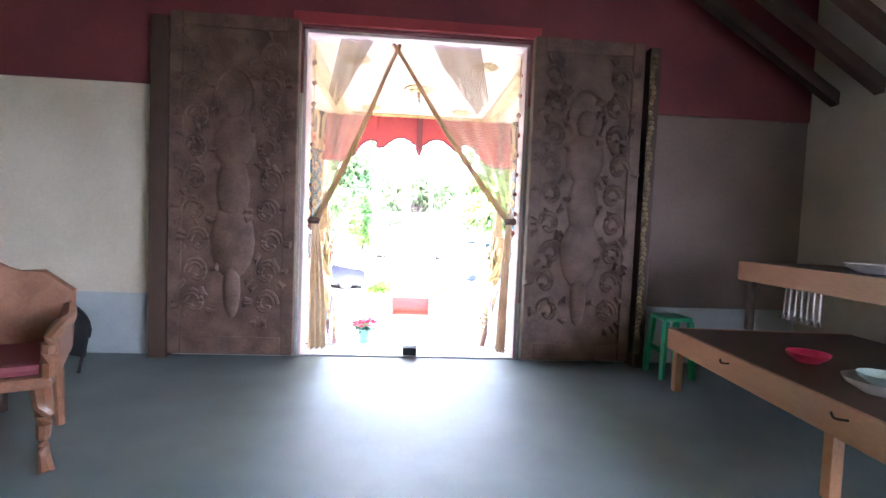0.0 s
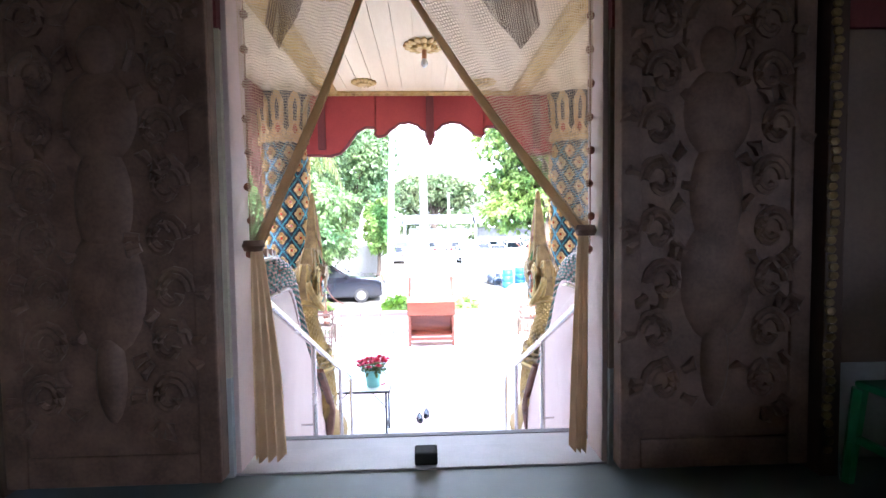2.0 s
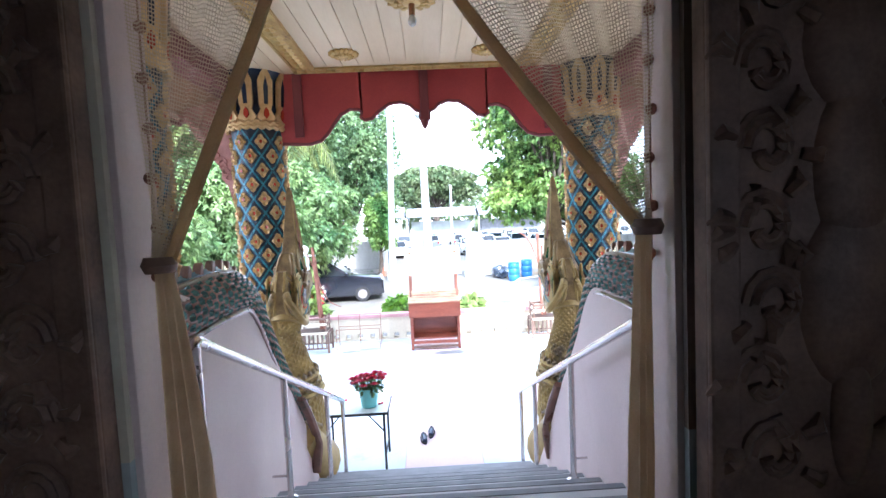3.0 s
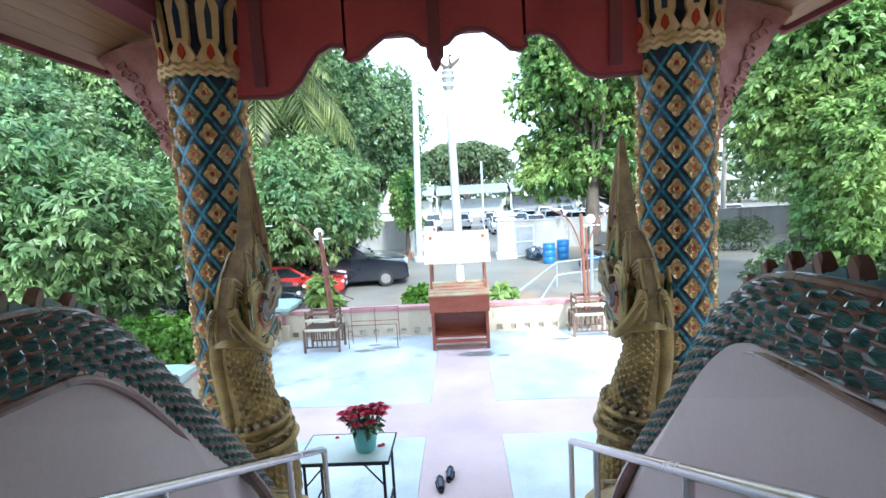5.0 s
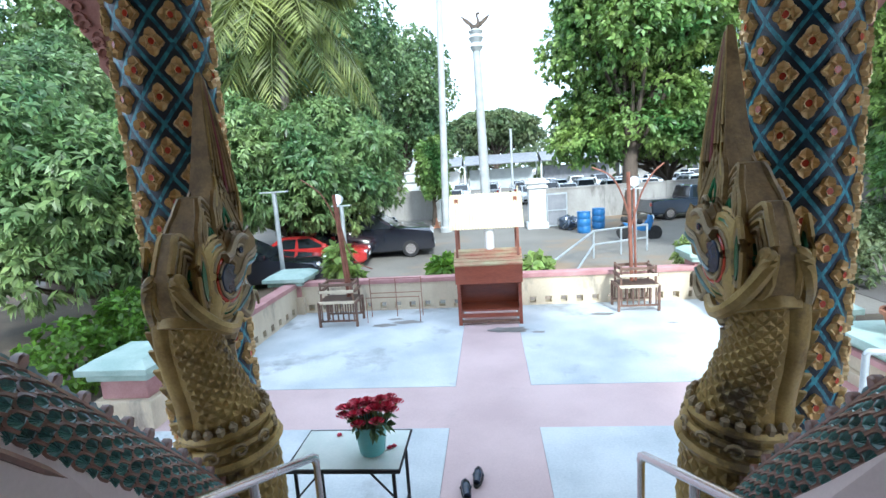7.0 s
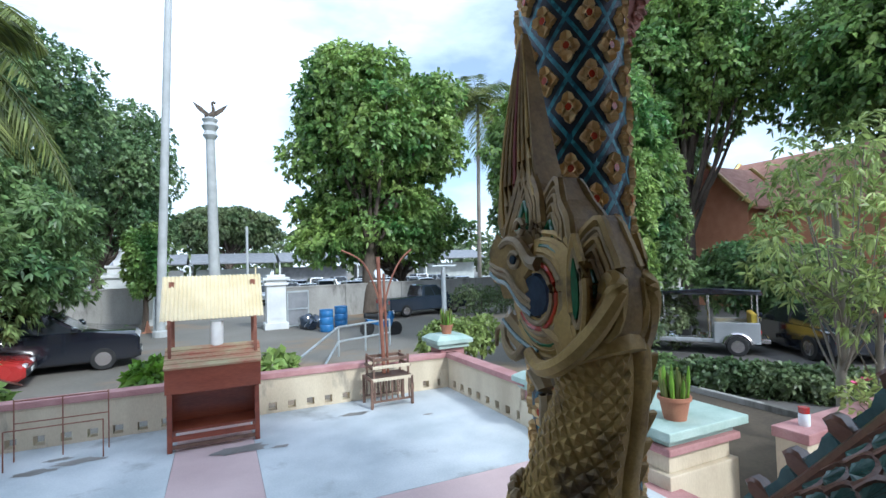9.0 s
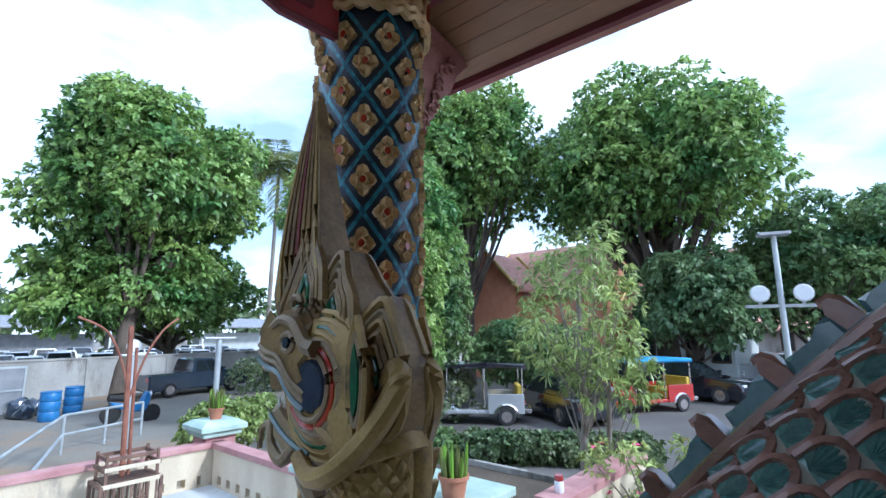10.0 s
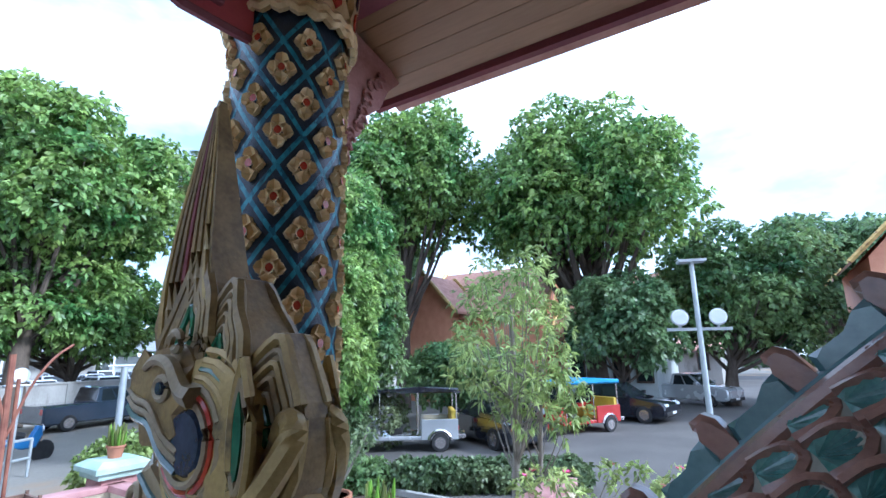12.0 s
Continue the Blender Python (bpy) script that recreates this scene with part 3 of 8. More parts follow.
# ---- columns ----
def flower_mesh():
    """A gilt four-petalled flower with a red centre, facing +x, about 0.17 high."""
    bm = bmesh.new()

    def leafshape(ang, ln, wd, base, thick):
        c, s = math.cos(ang), math.sin(ang)
        pts = [(base, 0.0, thick), (ln * 0.5, wd, thick * 0.8), (ln * 0.8, wd * 0.7, thick), (ln, 0, thick * 0.5), (ln * 0.8, -wd * 0.7, thick), (ln * 0.5, -wd, thick * 0.8)]
        top = [bm.verts.new((t, u * c - v * s, u * s + v * c)) for u, v, t in pts]
        mid = bm.verts.new((thick * -0.1, ln * 0.55 * c, ln * 0.55 * s))
        low = [bm.verts.new((-0.012, u * c - v * s, u * s + v * c)) for u, v, t in pts]
        for i in range(6):
            bm.faces.new((top[i], top[(i + 1) % 6], mid))
            bm.faces.new((low[i], low[(i + 1) % 6], top[(i + 1) % 6], top[i]))
    for k in range(4):
        leafshape(k * math.pi / 2, 0.082 if k % 2 else 0.066, 0.032, 0.018, 0.024)
    for k in range(4):
        leafshape(math.pi / 4 + k * math.pi / 2, 0.056, 0.012, 0.016, 0.010)
    ring, inner = [], []
    for k in range(8):
        a = k * math.pi / 4
        w = 1.3 if k in (2, 6) else 1.05
        ring.append(bm.verts.new((0.028, 0.024 * math.cos(a), 0.024 * w * math.sin(a))))
        inner.append(bm.verts.new((0.022, 0.017 * math.cos(a), 0.017 * w * math.sin(a))))
    for k in range(8):
        bm.faces.new((ring[k], ring[(k + 1) % 8], inner[(k + 1) % 8], inner[k]))
    f = bm.faces.new(inner)
    f.material_index = 1
    me = bpy.data.meshes.new("flower_tile")
    bmesh.ops.recalc_face_normals(bm, faces=bm.faces)
    bm.to_mesh(me)
    bm.free()
    me.materials.append(GOLD)
    me.materials.append(REDGLASS)
    return me


FLOWER = flower_mesh()


def petal_mesh(h, w):
    """A tall pointed capital petal with a blue inlay, standing, facing +x."""
    bm = bmesh.new()
    out = [(-w, 0.03), (-w * 0.72, 0), (w * 0.72, 0), (w, 0.03), (w * 0.55, 0.12), (w * 0.7, h * 0.3), (w * 0.78, h * 0.72), (w * 0.45, h * 0.86), (0, h), (-w * 0.45, h * 0.86), (-w * 0.78, h * 0.72), (-w * 0.7, h * 0.3), (-w * 0.55, 0.12)]
    slab_of(out, 0.035, Matrix(((0, 0, 1, 0), (1, 0, 0, 0), (0, 1, 0, 0), (0, 0, 0, 1))), bm)
    slab_of([(-w * 0.2, h * 0.3), (w * 0.2, h * 0.3), (w * 0.24, h * 0.62), (0, h * 0.8), (-w * 0.24, h * 0.62)], 0.008, Matrix.Translation((0.035, 0, 0)) @ YZ, bm, mi=1)
    slab_of([(-w * 0.3, 0.06), (0, 0.02), (w * 0.3, 0.06), (w * 0.22, 0.11), (0, 0.14), (-w * 0.22, 0.11)], 0.012, Matrix.Translation((0.035, 0, 0)) @ YZ, bm, mi=2)
    bmesh.ops.recalc_face_normals(bm, faces=bm.faces)
    me = bpy.data.meshes.new("capital_petal")
    bm.to_mesh(me)
    bm.free()
    for m in (GOLD, NAVY, REDGLASS):
        me.materials.append(m)
    return me


PETAL = petal_mesh(0.58, 0.10)
CAPZ, CEILZ = 2.46, 3.06


def column(x, y, z0, label, zf):
    """A mosaic column; flower tiles from zf up."""
    c = thing("temple_column", label, "column", "porch columns")
    bm = bmesh.new()
    uvl = bm.loops.layers.uv.new("UVMap")
    segs, r = 32, 0.28
    zs = [z0 + (CAPZ - z0) * k / 30 for k in range(31)]
    rows = [[bm.verts.new((x + r * math.cos(2 * math.pi * k / segs), y + r * math.sin(2 * math.pi * k / segs), z)) for k in range(segs)] for z in zs]
    for j in range(30):
        for k in range(segs):
            f = bm.faces.new((rows[j][k], rows[j][(k + 1) % segs], rows[j + 1][(k + 1) % segs], rows[j + 1][k]))
            for lp, (kk, jj) in zip(f.loops, ((k, j), (k + 1, j), (k + 1, j + 1), (k, j + 1))):
                lp[uvl].uv = (8 * kk / segs, (zs[jj] - CAPZ) / 0.31)
    part("shaft", bm, MOSAIC, c, "navy and turquoise mosaic shaft", smooth=True)
    # twisted rope ring and the petals of the capital
    bm = bmesh.new()
    for dz, ph in ((0.0, 0.0), (0.045, 0.5)):
        ring = [(x + 0.32 * math.cos(a), y + 0.32 * math.sin(a), CAPZ + dz + 0.012 * math.sin(a * 24 + ph)) for a in [2 * math.pi * k / 96 for k in range(97)]]
        tube(ring, 0.026, 6, bm)
    part("rope_ring", bm, GOLD, c, "gilt rope moulding", smooth=True)
    part("capital_core", lathe([(0.27, CAPZ), (0.27, CAPZ + 0.1), (0.30, CAPZ + 0.45), (0.36, CEILZ)], 24, (x, y, 0)), NAVY, c, smooth=True)
    for k in range(10):
        a = 2 * math.pi * (k + 0.5) / 10
        ob = link_mesh("petal", PETAL, c)
        ob.matrix_world = Matrix.Translation((x, y, CAPZ + 0.07)) @ Matrix.Rotation(a, 4, "Z") @ Matrix.Translation((0.285, 0, 0)) @ Matrix.Rotation(radians(5), 4, "Y")
    n = int((CAPZ - 0.06 - zf) / 0.155)
    for j in range(n):
        z = CAPZ - 0.155 * (j + 1)
        for k in range(8):
            a = 2 * math.pi * (k + 0.5 * ((j + 1) % 2)) / 8
            ob = link_mesh("flower_tile", FLOWER, c)
            ob.matrix_world = Matrix.Translation((x, y, z)) @ Matrix.Rotation(a, 4, "Z") @ Matrix.Translation((r + 0.004, 0, 0)) @ Matrix.Rotation(random.uniform(-0.05, 0.05), 4, "X")
    part("base", lathe([(0.44, z0), (0.44, z0 + 0.14), (0.38, z0 + 0.2), (0.40, z0 + 0.28), (0.33, z0 + 0.36), (0.30, z0 + 0.44)], 24, (x, y, 0)), GILT, c, smooth=True)
    return c


COLL, COLR, COLY = -1.745, 2.07, 8.8
column(COLL, COLY, TZ, "blue mosaic column with gilt flower tiles at the stair foot", -0.95)
column(COLR, COLY, TZ, "blue mosaic column with gilt flower tiles at the stair foot", -0.95)
column(COLL - 0.14, 6.5, -0.35, "blue mosaic column with gilt flower tiles beside the landing", 0.0)
column(COLR + 0.29, 6.16, -0.35, "blue mosaic column with gilt flower tiles beside the landing", 0.0)
for xx, yy in ((COLL - 0.14, 6.5), (COLR + 0.29, 6.16)):
    structure("wall_pier_base_" + ("west" if xx < 0 else "east"), box(xx - 0.42, xx + 0.42, yy - 0.42, yy + 0.42, -2.0, -0.35, bev=0.02), PINKWALL, "plastered pier under the porch column")

# ---- porch ceiling, beams, valance ----
bm = bmesh.new()
n = 26
x0, x1 = COLL - 0.32, COLR + 0.32
w = (x1 - x0) / n
for i in range(n):
    box(x0 + i * w + 0.004, x0 + (i + 1) * w - 0.004, WY1, COLY + 0.1, CEILZ, CEILZ + 0.05, bm)
box(x0, x1, WY1, COLY + 0.1, CEILZ + 0.012, CEILZ + 0.06, bm)
structure("ceiling_porch", bm, CEILCREAM, "cream painted plank ceiling of the porch")
# gilt borders on the ceiling with small rosettes
bm = bmesh.new()
for bx in (-1.12, 1.32):
    box(bx - 0.12, bx + 0.12, WY1 + 0.1, COLY - 0.3, CEILZ - 0.018, CEILZ - 0.002, bm)
    for k in range(34):
        yy = WY1 + 0.2 + k * 0.095
        bmesh.ops.create_cone(bm, cap_ends=True, segments=4, radius1=0.06, radius2=0.02, depth=0.02, matrix=Matrix.Translation((bx, yy, CEILZ - 0.027)) @ Matrix.Rotation(math.pi, 4, "X"))
    for s in (-0.1, 0.1):
        box(bx + s - 0.014, bx + s + 0.014, WY1 + 0.1, COLY - 0.3, CEILZ - 0.032, CEILZ - 0.018, bm)
box(-1.25, 1.45, COLY - 0.3, COLY - 0.14, CEILZ - 0.02, CEILZ - 0.002, bm)
for k in range(26):
    bmesh.ops.create_cone(bm, cap_ends=True, segments=4, radius1=0.06, radius2=0.02, depth=0.02, matrix=Matrix.Translation((-1.2 + k * 0.104, COLY - 0.22, CEILZ - 0.029)) @ Matrix.Rotation(math.pi, 4, "X"))
structure("trim_ceiling_border", bm, GILT, "gilt stencilled border on the porch ceiling")


def rosette(x, y, r, bulb):
    t = thing("ceiling_rosette", "gilt petalled ceiling rosette" + (" with a hanging bulb" if bulb else ""), "ceiling rosette", "porch rosettes")
    for rr, k0, zz in ((r, 16, 0.0), (r * 0.66, 12, -0.02)):
        bm = bmesh.new()
        for k in range(k0):
            a = 2 * math.pi * k / k0
            m = Matrix.Translation((x, y, CEILZ - 0.012 + zz)) @ Matrix.Rotation(a, 4, "Z") @ Matrix.Translation((rr * 0.7, 0, 0)) @ Matrix.Diagonal((rr * 0.32, rr * 0.17, 0.022, 1))
            bmesh.ops.create_uvsphere(bm, u_segments=8, v_segments=5, radius=1, matrix=m)
        part("petals", bm, GILT, t, smooth=True)
    part("boss", lathe([(r * 0.3, -0.05), (r * 0.55, -0.02), (r * 0.6, 0.0)], 16, (x, y, CEILZ)), GILT, t, smooth=True)
    if bulb:
        part("socket", lathe([(0.022, -0.13), (0.024, -0.05)], 12, (x, y, CEILZ)), BENCHWOOD, t)
        part("bulb", lathe([(0.004, -0.215), (0.025, -0.2), (0.033, -0.175), (0.025, -0.145), (0.016, -0.13)], 14, (x, y, CEILZ)), LAMPFACE, t, "frosted glass bulb", smooth=True)


rosette(0.09, 6.95, 0.2, True)
for xx, yy in ((-0.62, 8.1), (0.8, 8.1), (-0.62, 5.9), (0.8, 5.9)):
    rosette(xx, yy, 0.15, False)

# eave soffits sloping down to the sides
for s, nm in ((-1, "west"), (1, "east")):
    bm = bmesh.new()
    xa = COLL - 0.3 if s < 0 else COLR + 0.3
    za, zb, wid = 2.97, 2.66, 0.68
    nb = 6
    for i in range(nb):
        u0, u1 = i / nb, (i + 1) / nb
        slab_of([(xa + s * (u0 * wid + 0.003), za + (zb - za) * u0), (xa + s * (u1 * wid - 0.003), za + (zb - za) * u1), (xa + s * (u1 * wid - 0.003), za + (zb - za) * u1 + 0.03), (xa + s * (u0 * wid + 0.003), za + (zb - za) * u0 + 0.03)], COLY + 0.22 - WY1, Matrix.Translation((0, WY1, 0)) @ XZ, bm)
    structure("ceiling_eave_" + nm, bm, SOFFIT, "brown varnished plank soffit of the porch eave")
    xe = xa + s * wid
    bm = box(min(xe, xe + s * 0.05), max(xe, xe + s * 0.05), WY1, COLY + 0.28, zb - 0.05, zb + 0.16)
    structure("trim_fascia_" + nm, bm, DARKRED, "dark fascia board along the eave")
    bm = box(min(xa, xa + s * wid), max(xa, xa + s * wid), COLY + 0.2, COLY + 0.26, zb - 0.03, 3.2)
    structure("trim_bargeboard_" + nm, bm, DARKRED, "dark red board at the eave end")
    bm = box(xa - 0.13, xa + 0.13, WY1, COLY + 0.2, CEILZ - 0.2, CEILZ + 0.06, bev=0.01)
    structure("trim_side_beam_" + nm, bm, DARKRED, "dark red side beam of the porch")
bm = bmesh.new()
for s in (-1, 1):
    slab_of([(0.16, 4.6), (0.16, 4.42), (0.16 + s * 3.2, 2.74), (0.16 + s * 3.2, 2.92)], COLY + 0.3 - WY1, Matrix.Translation((0, WY1, 0)) @ XZ, bm)
structure("roof_porch", bm, TILEROOF, "red tiled roof over the porch")
structure("wall_porch_gable", slab_of([(-2.4, CEILZ + 0.07), (2.7, CEILZ + 0.07), (0.16, 4.4)], 0.1, Matrix.Translation((0, COLY, 0)) @ XZ), VALRED, "red board gable of the porch")

# scalloped red valance between the front columns
half = [(0.0, 2.46), (0.045, 2.52), (0.05, 2.60), (0.10, 2.62), (0.16, 2.68), (0.27, 2.715), (0.40, 2.70), (0.52, 2.62), (0.60, 2.545), (0.68, 2.53), (0.72, 2.56), (0.70, 2.61), (0.74, 2.65), (0.84, 2.655), (0.95, 2.60), (1.03, 2.50), (1.10, 2.40), (1.18, 2.32), (1.30, 2.285), (1.44, 2.29), (1.62, 2.30)]
line = [(0.16 - u, v) for u, v in reversed(half)] + [(0.16 + u, v) for u, v in half[1:]]
out = line + [(0.16 + 1.62, CEILZ - 0.002), (0.16 - 1.62, CEILZ - 0.002)]
valance = tagged(new("trim_valance"), "scalloped dark red timber valance between the porch columns", "valance", kind="structure")
bm = bmesh.new()
k = len(line)
for yy0, yy1 in ((COLY - 0.09, COLY - 0.05),):
    fr = [bm.verts.new((u, yy0, v)) for u, v in line]
    bk = [bm.verts.new((u, yy1, v)) for u, v in line]
    ft = [bm.verts.new((u, yy0, CEILZ)) for u, v in line]
    bt = [bm.verts.new((u, yy1, CEILZ)) for u, v in line]
    for i in range(k - 1):
        bm.faces.new((fr[i], fr[i + 1], ft[i + 1], ft[i]))
        bm.faces.new((bk[i + 1], bk[i], bt[i], bt[i + 1]))
        bm.faces.new((fr[i + 1], fr[i], bk[i], bk[i + 1]))
part("board", bm, VALRED, valance)
bm = bmesh.new()
tube([(u, COLY - 0.07, v + 0.004) for u, v in line], 0.026, 6, bm)
part("bead", bm, DARKRED, valance)
for xx in (-1.25, 0.16, 1.57):
    part("post", box(xx - 0.05, xx + 0.05, COLY - 0.12, COLY - 0.02, 2.5 if abs(xx - 0.16) < 0.1 else 2.36, CEILZ, bev=0.012), DARKRED, valance)
part("drop", lathe([(0.004, 2.40), (0.035, 2.44), (0.05, 2.50), (0.03, 2.53), (0.055, 2.56)], 12, (0.16, COLY - 0.07, 0)), DARKRED, valance, smooth=True)
structure("trim_front_beam", box(-2.0, 2.3, COLY - 0.045, COLY + 0.14, 2.74, CEILZ - 0.004, bev=0.01), DARKRED, "dark red front beam of the porch")


# carved brackets from the columns out to the eaves
def bracket(x, s):
    b = thing("eave_bracket", "pink carved openwork bracket under the eave", "bracket", "eave brackets")
    out = [(0.0, 1.62), (0.05, 1.66), (0.10, 1.86), (0.17, 1.95), (0.15, 2.06), (0.25, 2.16), (0.30, 2.30), (0.42, 2.40), (0.50, 2.56), (0.62, 2.68), (0.52, 2.74), (0.0, 2.86)]
    bm = slab_of([(x + s * u, v) for u, v in out], 0.07, Matrix.Translation((0, COLY - 0.02, 0)) @ XZ)
    part("board", bm, PINKBRACKET, b)
    rng = random.Random(5)
    for side in (-0.028, 0.058):
        for k in range(12):
            bm = bmesh.new()
            u, v = 0.08 + 0.03 * k, 1.92 + 0.062 * k
            c0 = Vector((x + s * (u + rng.uniform(-0.03, 0.02)), COLY + side, v + rng.uniform(0, 0.04)))
            tube([c0 + Vector((0.045 * math.cos(a) * (1 - a / 9), 0, 0.05 * math.sin(a) * (1 - a / 9))) for a in [i * 0.55 for i in range(11)]], 0.012, 5, bm)
            part("scroll", bm, PINKBRACKET, b)


PINKBRACKET = mat("faded_pink_carving", (0.36, 0.15, 0.13), (0.54, 0.28, 0.24), 7, 0.7, 0, 0.4, 60, c3=(0.24, 0.10, 0.10))
bracket(COLL - 0.27, -1)
bracket(COLR + 0.27, 1)


# ---- naga balustrades ----
def scale_mesh():
    """A glazed body scale: terracotta arch round a ribbed green panel. u along x, v along y, out along z."""
    bm = bmesh.new()
    n = 7
    arcs = []
    for rad, z in ((0.072, 0.0), (0.070, 0.020), (0.050, 0.026), (0.044, 0.010)):
        row = [bm.verts.new((0.062, -rad * 0.82, z))]
        for k in range(n):
            a = -math.pi / 2 - math.pi * k / (n - 1)
            row.append(bm.verts.new((0.01 + rad * 1.05 * math.cos(a), rad * 0.86 * math.sin(a), z)))
        row.append(bm.verts.new((0.062, rad * 0.82, z)))
        arcs.append(row)
    for r0, r1 in zip(arcs, arcs[1:]):
        for k in range(len(r0) - 1):
            bm.faces.new((r0[k], r0[k + 1], r1[k + 1], r1[k]))
    bm.faces.new((arcs[0][0], arcs[1][0], arcs[2][0], arcs[3][0]))
    bm.faces.new((arcs[0][-1], arcs[1][-1], arcs[2][-1], arcs[3][-1]))
    inner = arcs[3]
    hub = bm.verts.new((0.058, 0.0, 0.022))
    for k in range(len(inner) - 1):
        mid = bm.verts.new(((inner[k].co + inner[k + 1].co) / 2 + Vector((0.004, 0, 0.009))))
        bm.faces.new((inner[k], mid, hub)).material_index = 1
        bm.faces.new((mid, inner[k + 1], hub)).material_index = 1
    bmesh.ops.recalc_face_normals(bm, faces=bm.faces)
    me = bpy.data.meshes.new("body_scale")
    bm.to_mesh(me)
    bm.free()
    me.materials.append(SCALERIM)
    me.materials.append(SCALEGREEN)
    return me


SCALE = scale_mesh()
AXIS = 0.09
BODY = [(5.35, 0.95), (5.8, 0.97), (6.12, 0.97), (6.4, 0.93), (6.64, 0.79), (6.92, 0.535), (7.25, 0.16), (7.52, -0.14), (7.82, -0.50), (8.05, -0.84)]
BR = 0.15


def naga(s, label):
    """One stair naga; s: +1 east, -1 west."""
    X = lambda x: AXIS + s * (x - AXIS)
    bx = 1.40
    flare = lambda y: 1.34 + 0.12 * min(1, max(0, (y - 6.1) / 0.9))
    t = thing("stair_naga", label, "naga statue", "stair nagas")
    path = curve([(X(flare(y)), y, z) for y, z in BODY], 24)
    part("body", tube(path, BR, 20), SCALEBED, t, "mortar bed of the scaled body", smooth=True)
    # arclength steps along the body
    acc, step, rows, last = 0.0, 0.056, [], path[0]
    for p in path[1:]:
        acc += (p - last).length
        if acc >= step:
            rows.append((p.copy(), (p - last).normalized()))
            acc = 0.0
        last = p
    side = Vector((-s, 0, 0))
    rest, singles = bmesh.new(), 0
    for j, (p, d) in enumerate(rows):
        nrm = (Vector((0, 0, 1)) - d * d.z).normalized()
        for k in range(-3, 8):
            a = radians(19) * (k + (0.5 if j % 2 else 0.0))
            if a > radians(122) or abs(a) < radians(24) or a < radians(-48):
                continue
            out = (nrm * math.cos(a) + side * math.sin(a)).normalized()
            v = out.cross(d).normalized()
            m = Matrix.Translation(p + out * (BR - 0.006)) @ Matrix((d, v, out)).transposed().to_4x4()
            m = m @ Matrix.Rotation(random.uniform(-0.06, 0.06), 4, "Z") @ Matrix.Rotation(radians(-9), 4, "Y") @ Matrix.Diagonal((0.56, 0.52, 0.62, 1))
            if 5.95 < p.y < 7.5 and a > 0 and singles < 290:
                singles += 1
                link_mesh("body_scale", SCALE, t).matrix_world = m
            else:
                n0 = len(rest.verts)
                rest.from_mesh(SCALE)
                rest.verts.ensure_lookup_table()
                for q in range(n0, len(rest.verts)):
                    rest.verts[q].co = m @ rest.verts[q].co
    tagged(part("body_scale_field", rest, [SCALERIM, SCALEGREEN], t, "smaller scales along the tail and neck end"), kind="stuff")
    # ridge: horn fins with glazed saddles running up to each, a clay roll on both sides
    nr = lambda i: (Vector((0, 0, 1)) - (path[min(i + 1, len(path) - 1)] - path[max(i - 1, 0)]).normalized() * (path[min(i + 1, len(path) - 1)] - path[max(i - 1, 0)]).normalized().z).normalized()
    part("ridge", tube([p + nr(i) * (BR - 0.012) for i, p in enumerate(path)], 0.030, 10, flat=1.5), FINBLUE, t, "blue-green glazed ridge", smooth=True)
    for q in (-1, 1):
        part("ridge_roll", tube([p + nr(i) * 0.146 + side * q * 0.058 for i, p in enumerate(path)], 0.016, 8), SCALERIM, t, "dark red clay roll", smooth=True)
    acc, last = 0.0, path[0]
    for i, p in enumerate(path[1:-4], 1):
        acc += (p - last).length
        if acc >= 0.132:
            acc = 0.0
            nn = (nr(i) * 0.8 + Vector((0, 0, 0.35))).normalized()
            d = (path[i + 1] - last).normalized()
            d = (d - nn * d.dot(nn)).normalized()
            m = Matrix.Translation(p + nn * (BR + 0.004)) @ Matrix((d, nn, d.cross(nn))).transposed().to_4x4()
            bm = slab_of([(-0.034, -0.03), (0.014, -0.03), (0.016, 0.015), (0.010, 0.045), (0.020, 0.058), (0.018, 0.070), (-0.004, 0.073), (-0.018, 0.058), (-0.024, 0.025)], 0.046, Matrix.Translation((0, 0, -0.023)), bev=0.008)
            bm.transform(m)
            fin = part("fin", bm, SCALERIM, t, smooth=True)
            bm = slab_of([(0.0, -0.03), (0.012, 0.046), (0.034, 0.030), (0.060, 0.020), (0.090, 0.014), (0.112, 0.012), (0.112, -0.03)], 0.05, Matrix.Translation((0, 0, -0.025)), bev=0.008)
            bm.transform(m)
            part("saddle", bm, FINBLUE, fin, "blue-green glazed saddle", smooth=True)
        last = p
    # lower trim along the balustrade wall
    low = [p - nr(i) * (BR * 0.66) + side * (BR * 0.86) for i, p in enumerate(path)]
    part("belly_trim", tube(low, 0.018, 8), SCALERIM, t, "dark red clay edging", smooth=True)

    # neck
    NK = [(1.40, 7.95, -0.95, 0.22), (1.46, 8.15, -1.0, 0.25), (1.51, 8.27, -0.75, 0.262), (1.525, 8.30, -0.42, 0.242), (1.56, 8.25, -0.05, 0.180), (1.58, 8.17, 0.22, 0.150), (1.565, 8.14, 0.45, 0.148), (1.53, 8.20, 0.62, 0.15)]
    nk = curve([(X(x), y, z) for x, y, z, r in NK], 8)
    k = len(nk) - 1
    rad = lambda u: float(np.interp(u * 7, range(8), [q[3] for q in NK]))
    part("neck", tube(nk, [rad(i / k) for i in range(k + 1)], 22, up=(0, 1, 0.01)), NAGAGOLD, t, "worn ochre gilt neck", smooth=True)
    # small neck scales
    bm = bmesh.new()
